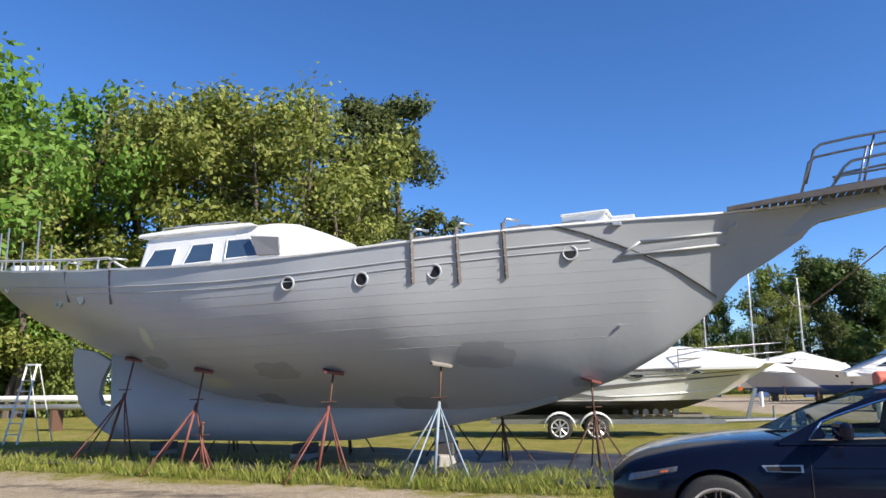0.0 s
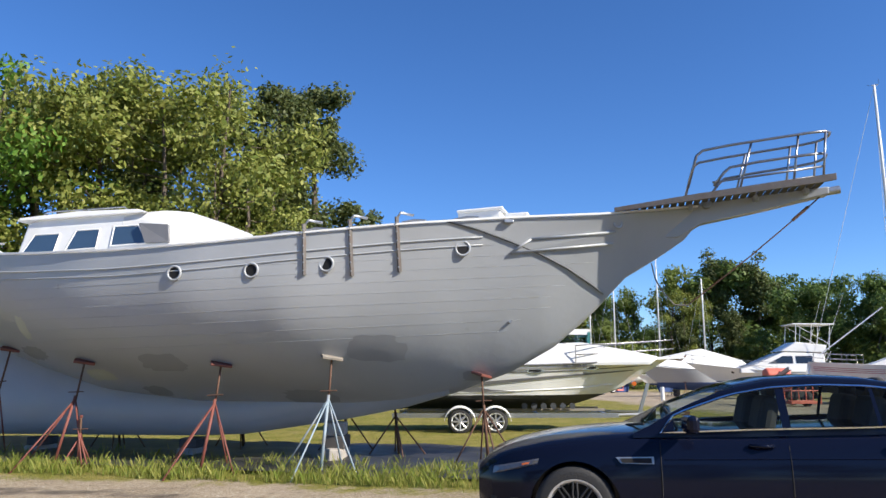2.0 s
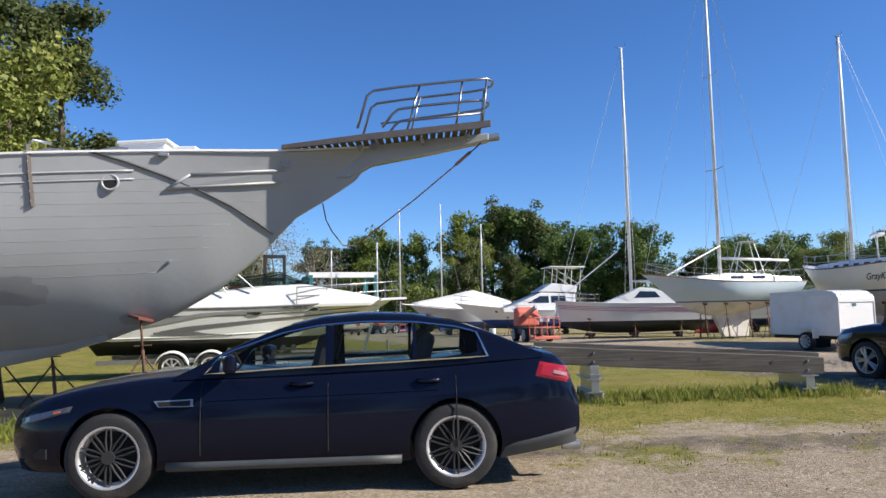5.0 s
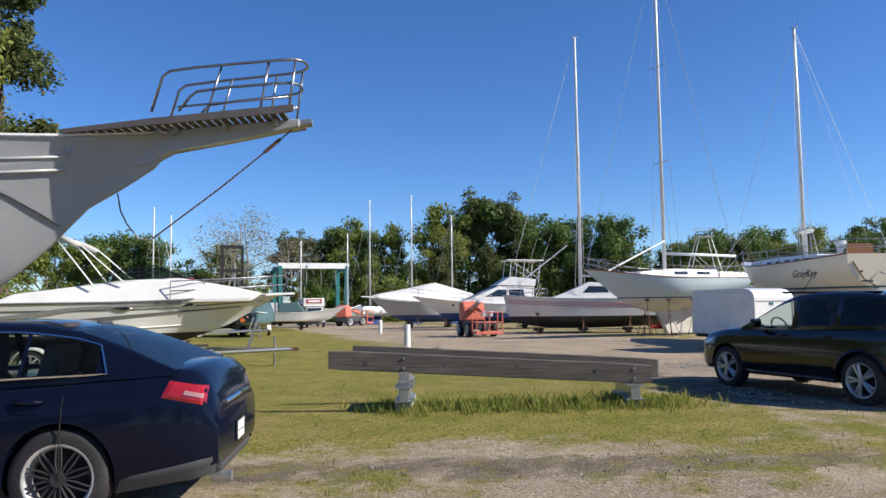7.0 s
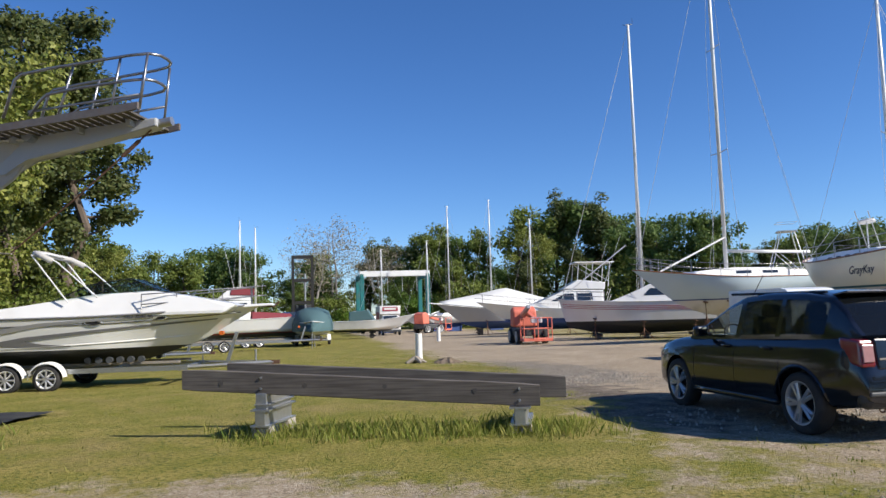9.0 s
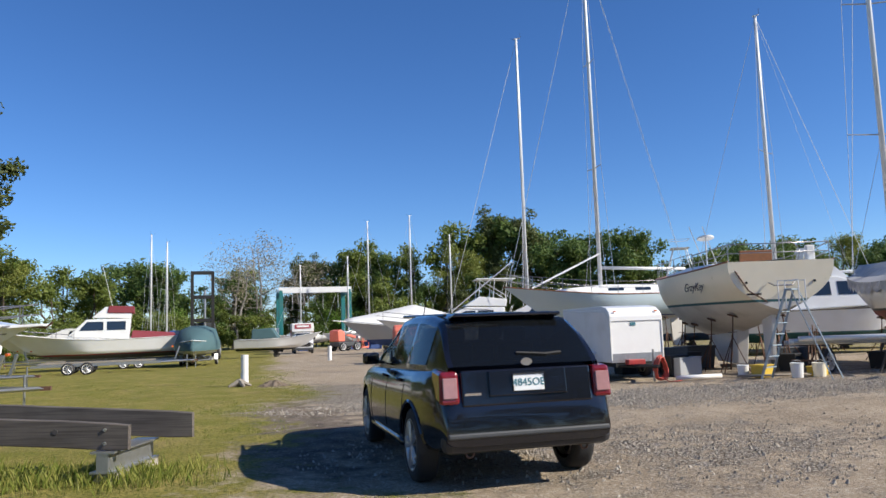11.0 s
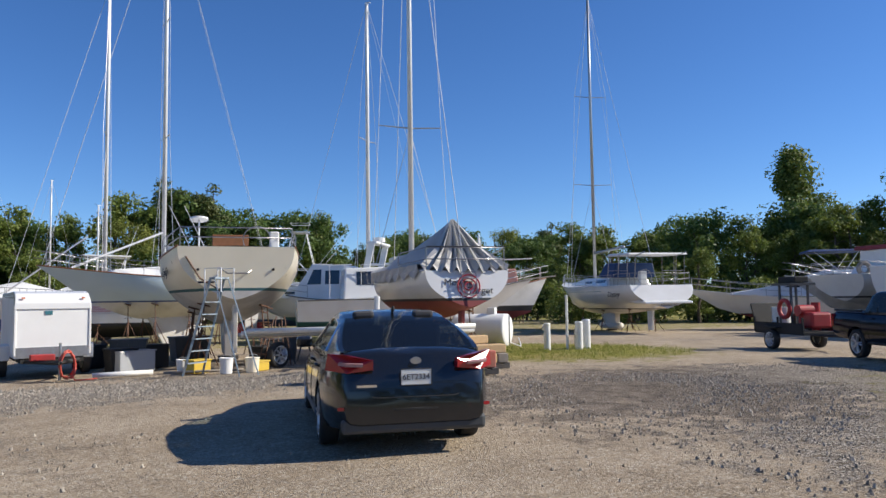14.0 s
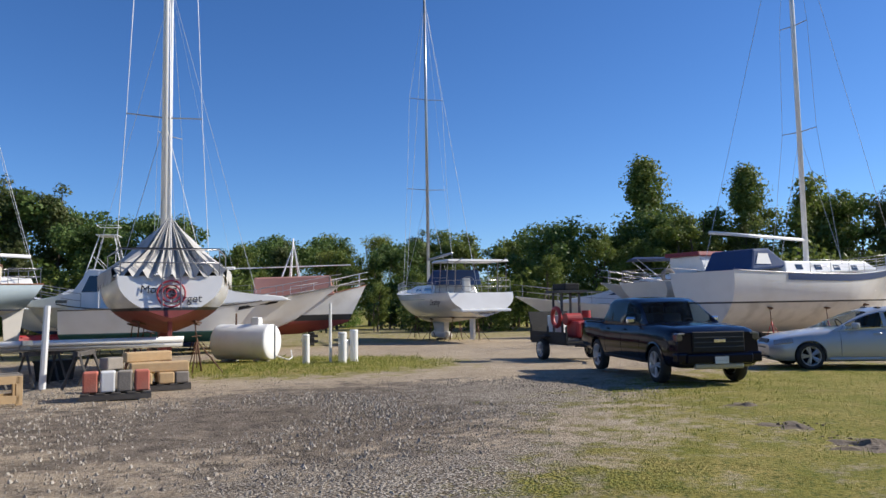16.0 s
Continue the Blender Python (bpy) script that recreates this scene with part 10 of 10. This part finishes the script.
def build_boom_lift(x, y, turn, label, k=1.0):
    root = thing("boom_lift", label, "machine", pose(x, y, ground_z(x, y), 0, 0, turn), "orange lifts")
    part("counterweight", prism(BM(), [(-1.3 * k, 0.9 * k), (-1.35 * k, 1.9 * k), (-0.9 * k, 2.05 * k), (-0.5 * k, 1.8 * k), (-0.5 * k, 0.9 * k)], 0.7 * k, 0.65 * k, bevel=0.1), ORANGE, root)
    part("chassis", box(BM(), (2.4 * k, 1.5 * k, 0.4 * k), (-0.1, 0, 0.65 * k), (0, 0, 0), 0.05), CHARCOAL, root)
    for wx in (-0.85, 0.85):
        for sd in (1, -1):
            wheel(root, wx * k, sd * 0.72 * k, 0.42 * k, 0.3 * k, sd, "steel")
    part("boom", box(BM(), (2.3 * k, 0.22 * k, 0.24 * k), (0.2 * k, 0.1, 1.55 * k), (0, 14, 0), 0.02), ORANGE, root)
    part("boom", box(BM(), (1.9 * k, 0.18 * k, 0.2 * k), (0.3 * k, -0.2, 1.75 * k), (0, -16, 0), 0.02), GALV, root)
    bx = 1.5 * k
    for sx in (0, 0.8):
        for sy in (-0.75, 0, 0.75):
            part("basket_post", tube(BM(), [(bx + sx * k, sy * k, 0.3 * k), (bx + sx * k, sy * k, 1.4 * k)], 0.03 * k, 6), ORANGE, root)
    for z in (0.32, 0.85, 1.4):
        part("basket_rail", tube(BM(), [(bx, -0.75 * k, z * k), (bx + 0.8 * k, -0.75 * k, z * k), (bx + 0.8 * k, 0.75 * k, z * k), (bx, 0.75 * k, z * k), (bx, -0.75 * k, z * k)], 0.03 * k, 6), ORANGE, root)
    part("basket_floor", box(BM(), (0.85 * k, 1.55 * k, 0.12 * k), (bx + 0.4 * k, 0, 0.26 * k)), ORANGE, root)
    part("control_box", box(BM(), (0.25 * k, 0.6 * k, 0.3 * k), (bx + 0.1, 0.1, 1.3 * k), (0, 0, 0), 0.03), WHITE_PAINT, root)


build_boom_lift(22.8, 38.6, -95, "faded orange boom lift with a railed basket")
build_boom_lift(26.0, 84, 30, "orange lift machine beyond the box truck", 1.2)


def build_plow():
    root = thing("snow_plough", "red snow plough blade and frame on the ground", "plough", pose(39.2, 43.4, ground_z(39.2, 43.4), 0, 0, 5))
    arc = [(0.28 * math.cos(q), 0.42 + 0.40 * math.sin(q)) for q in np.linspace(-1.3, 1.3, 10)]
    bm = loft(BM(), [[(-1.15, -y, z) for y, z in arc], [(1.15, -y, z) for y, z in arc]])
    part("blade", bm, RED_PAINT, root, smooth=True)
    for k in range(5):
        part("rib", box(BM(), (0.04, 0.12, 0.66), (-1.0 + 0.5 * k, 0.1 - 0.28, 0.4)), RED_PAINT, root)
    part("cutting_edge", box(BM(), (2.3, 0.04, 0.14), (0, -0.12, 0.07)), RUSTY, root)
    part("push_frame", box(BM(), (0.9, 1.0, 0.12), (0, 0.5, 0.25)), BLACK, root)


build_plow()


def build_equipment_trailer():
    m = pose(44.9, 10.9, ground_z(45, 11), 0, 0, -118)
    root = thing("utility_trailer", "black utility trailer loaded with red pressure gear", "trailer", m)
    part("bed", box(BM(), (2.6, 1.5, 0.1), (0, 0, 0.55), (0, 0, 0), 0.01), BLACK, root)
    for sy in (-0.75, 0.75):
        part("side_rail", box(BM(), (2.6, 0.05, 0.3), (0, sy, 0.72)), BLACK, root)
        for sx in (-1.25, 0, 1.25):
            part("upright", box(BM(), (0.05, 0.05, 0.5), (sx, sy, 0.8)), BLACK, root)
        wheel(root, -0.2, sy * 1.12, 0.33, 0.2, 1 if sy > 0 else -1, "steel")
        part("mudguard", box(BM(), (0.8, 0.22, 0.04), (-0.2, sy * 1.12, 0.72)), BLACK, root)
    for sx in (-0.5, 0.1):
        for sy in (-0.3, 0.3):
            part("reel_post", box(BM(), (0.06, 0.06, 1.5), (sx, sy, 1.35)), CHARCOAL, root)
    part("reel_top", box(BM(), (1.0, 0.9, 0.08), (-0.2, 0, 2.1)), CHARCOAL, root)
    part("lamp_head", box(BM(), (0.9, 0.5, 0.2), (-0.2, 0, 2.25), (0, 0, 0), 0.03), BLACK, root)
    part("engine", box(BM(), (0.7, 0.7, 0.5), (0.8, 0, 0.95), (0, 0, 0), 0.08), RED_PAINT, root)
    part("pump", disc(BM(), (0.6, -0.2, 1.25), (0, 1, 0), 0.18, 0.5, 18), RED_PAINT, root)
    part("tank", disc(BM(), (-0.9, 0, 1.0), (0, 0, 1), 0.3, 0.7, 20), WHITE_PAINT, root)
    part("hose_reel", ring(BM(), (-0.2, -0.35, 1.3), (0, 1, 0), 0.28, 0.07, 22, 8), RED_PAINT, root)
    part("gas_bottle", disc(BM(), (0.25, 0.45, 1.05), (0, 0, 1), 0.14, 0.9, 16), RED_PAINT, root)
    part("ramp", box(BM(), (0.06, 1.4, 1.0), (-1.4, 0, 1.0), (0, -20, 0)), BLACK, root)
    part("tongue", tube(BM(), [(1.3, 0.5, 0.5), (2.3, 0, 0.5)], 0.04, 4), BLACK, root)
    part("tongue", tube(BM(), [(1.3, -0.5, 0.5), (2.3, 0, 0.5)], 0.04, 4), BLACK, root)


build_equipment_trailer()


def earth_heap(x, y, r, h, seed):
    """A low torn mound with loose clods about it."""
    ob = thing("earth_heap", "low heap of dark turned earth on grass", "earth", pose(x, y, ground_z(x, y)), "earth heaps")
    bm, rings = BM(), []
    for k in range(9):
        f = k / 8
        ring_pts = []
        for q in np.linspace(0, 6.2832, 41)[:-1]:
            c = Vector((math.cos(q), math.sin(q), 0))
            wide = 1 + 0.45 * noise.noise((c.x * 1.6, c.y * 1.6, seed)) + 0.2 * noise.noise((c.x * 5, c.y * 5, seed + f))
            ring_pts.append((r * (1 - f) * wide * c.x, r * (1 - f) * wide * c.y, -0.03 + h * f ** 0.8 * (1 + 0.9 * noise.noise((c.x * r * (1 - f) * 5, c.y * r * (1 - f) * 5, seed)))))
        rings.append(ring_pts)
    loft(bm, rings, closed=True)
    rnd = random.Random(int(seed * 10))
    for _ in range(40):
        a, d, size = rnd.uniform(0, 6.28), r * rnd.uniform(0.1, 1.3), 0.012 + 0.028 * rnd.random() ** 2
        m = pose(d * math.cos(a), d * math.sin(a), -0.01 + h * max(0, 0.8 - d / r) * 0.7, rnd.uniform(0, 360), rnd.uniform(0, 360), 0) @ Matrix.Diagonal((size, size * rnd.uniform(0.6, 1), size * rnd.uniform(0.5, 0.9), 1))
        made = bmesh.ops.create_icosphere(bm, subdivisions=1, radius=1.0, matrix=m)
        for v in made["verts"]:
            v.co += Vector((rnd.gauss(0, 0.15), rnd.gauss(0, 0.15), rnd.gauss(0, 0.12))) * size
    part("soil", bm, EARTH, ob)


EARTH = mat("turned_earth", (0.15, 0.115, 0.08), 0.95, 0, 0.4, 7, 0.9, 18)
earth_heap(37.0, 2.1, 0.5, 0.10, 1.0)
earth_heap(35.6, 1.0, 0.5, 0.07, 2.0)
earth_heap(34.7, -0.2, 0.7, 0.09, 3.0)
earth_heap(15.0, 24.0, 0.6, 0.2, 5.0)
rail = thing("mast_rack", "long pale spar and rails stored beyond the schooner", "rack", pose(-22, 27, ground_z(-22, 27), 0, 0, -7))
for z in (1.15, 0.85):
    part("long_spar", tube(BM(), [(0, 0, z), (12.5, 0, z + 0.02)], 0.11, 8), WHITE_PAINT if z > 1 else GALV, rail, smooth=True)
for x in (1, 4.5, 8, 11.5):
    part("trestle", box(BM(), (0.1, 0.6, 0.75), (x, 0, 0.38)), RUSTY, rail)
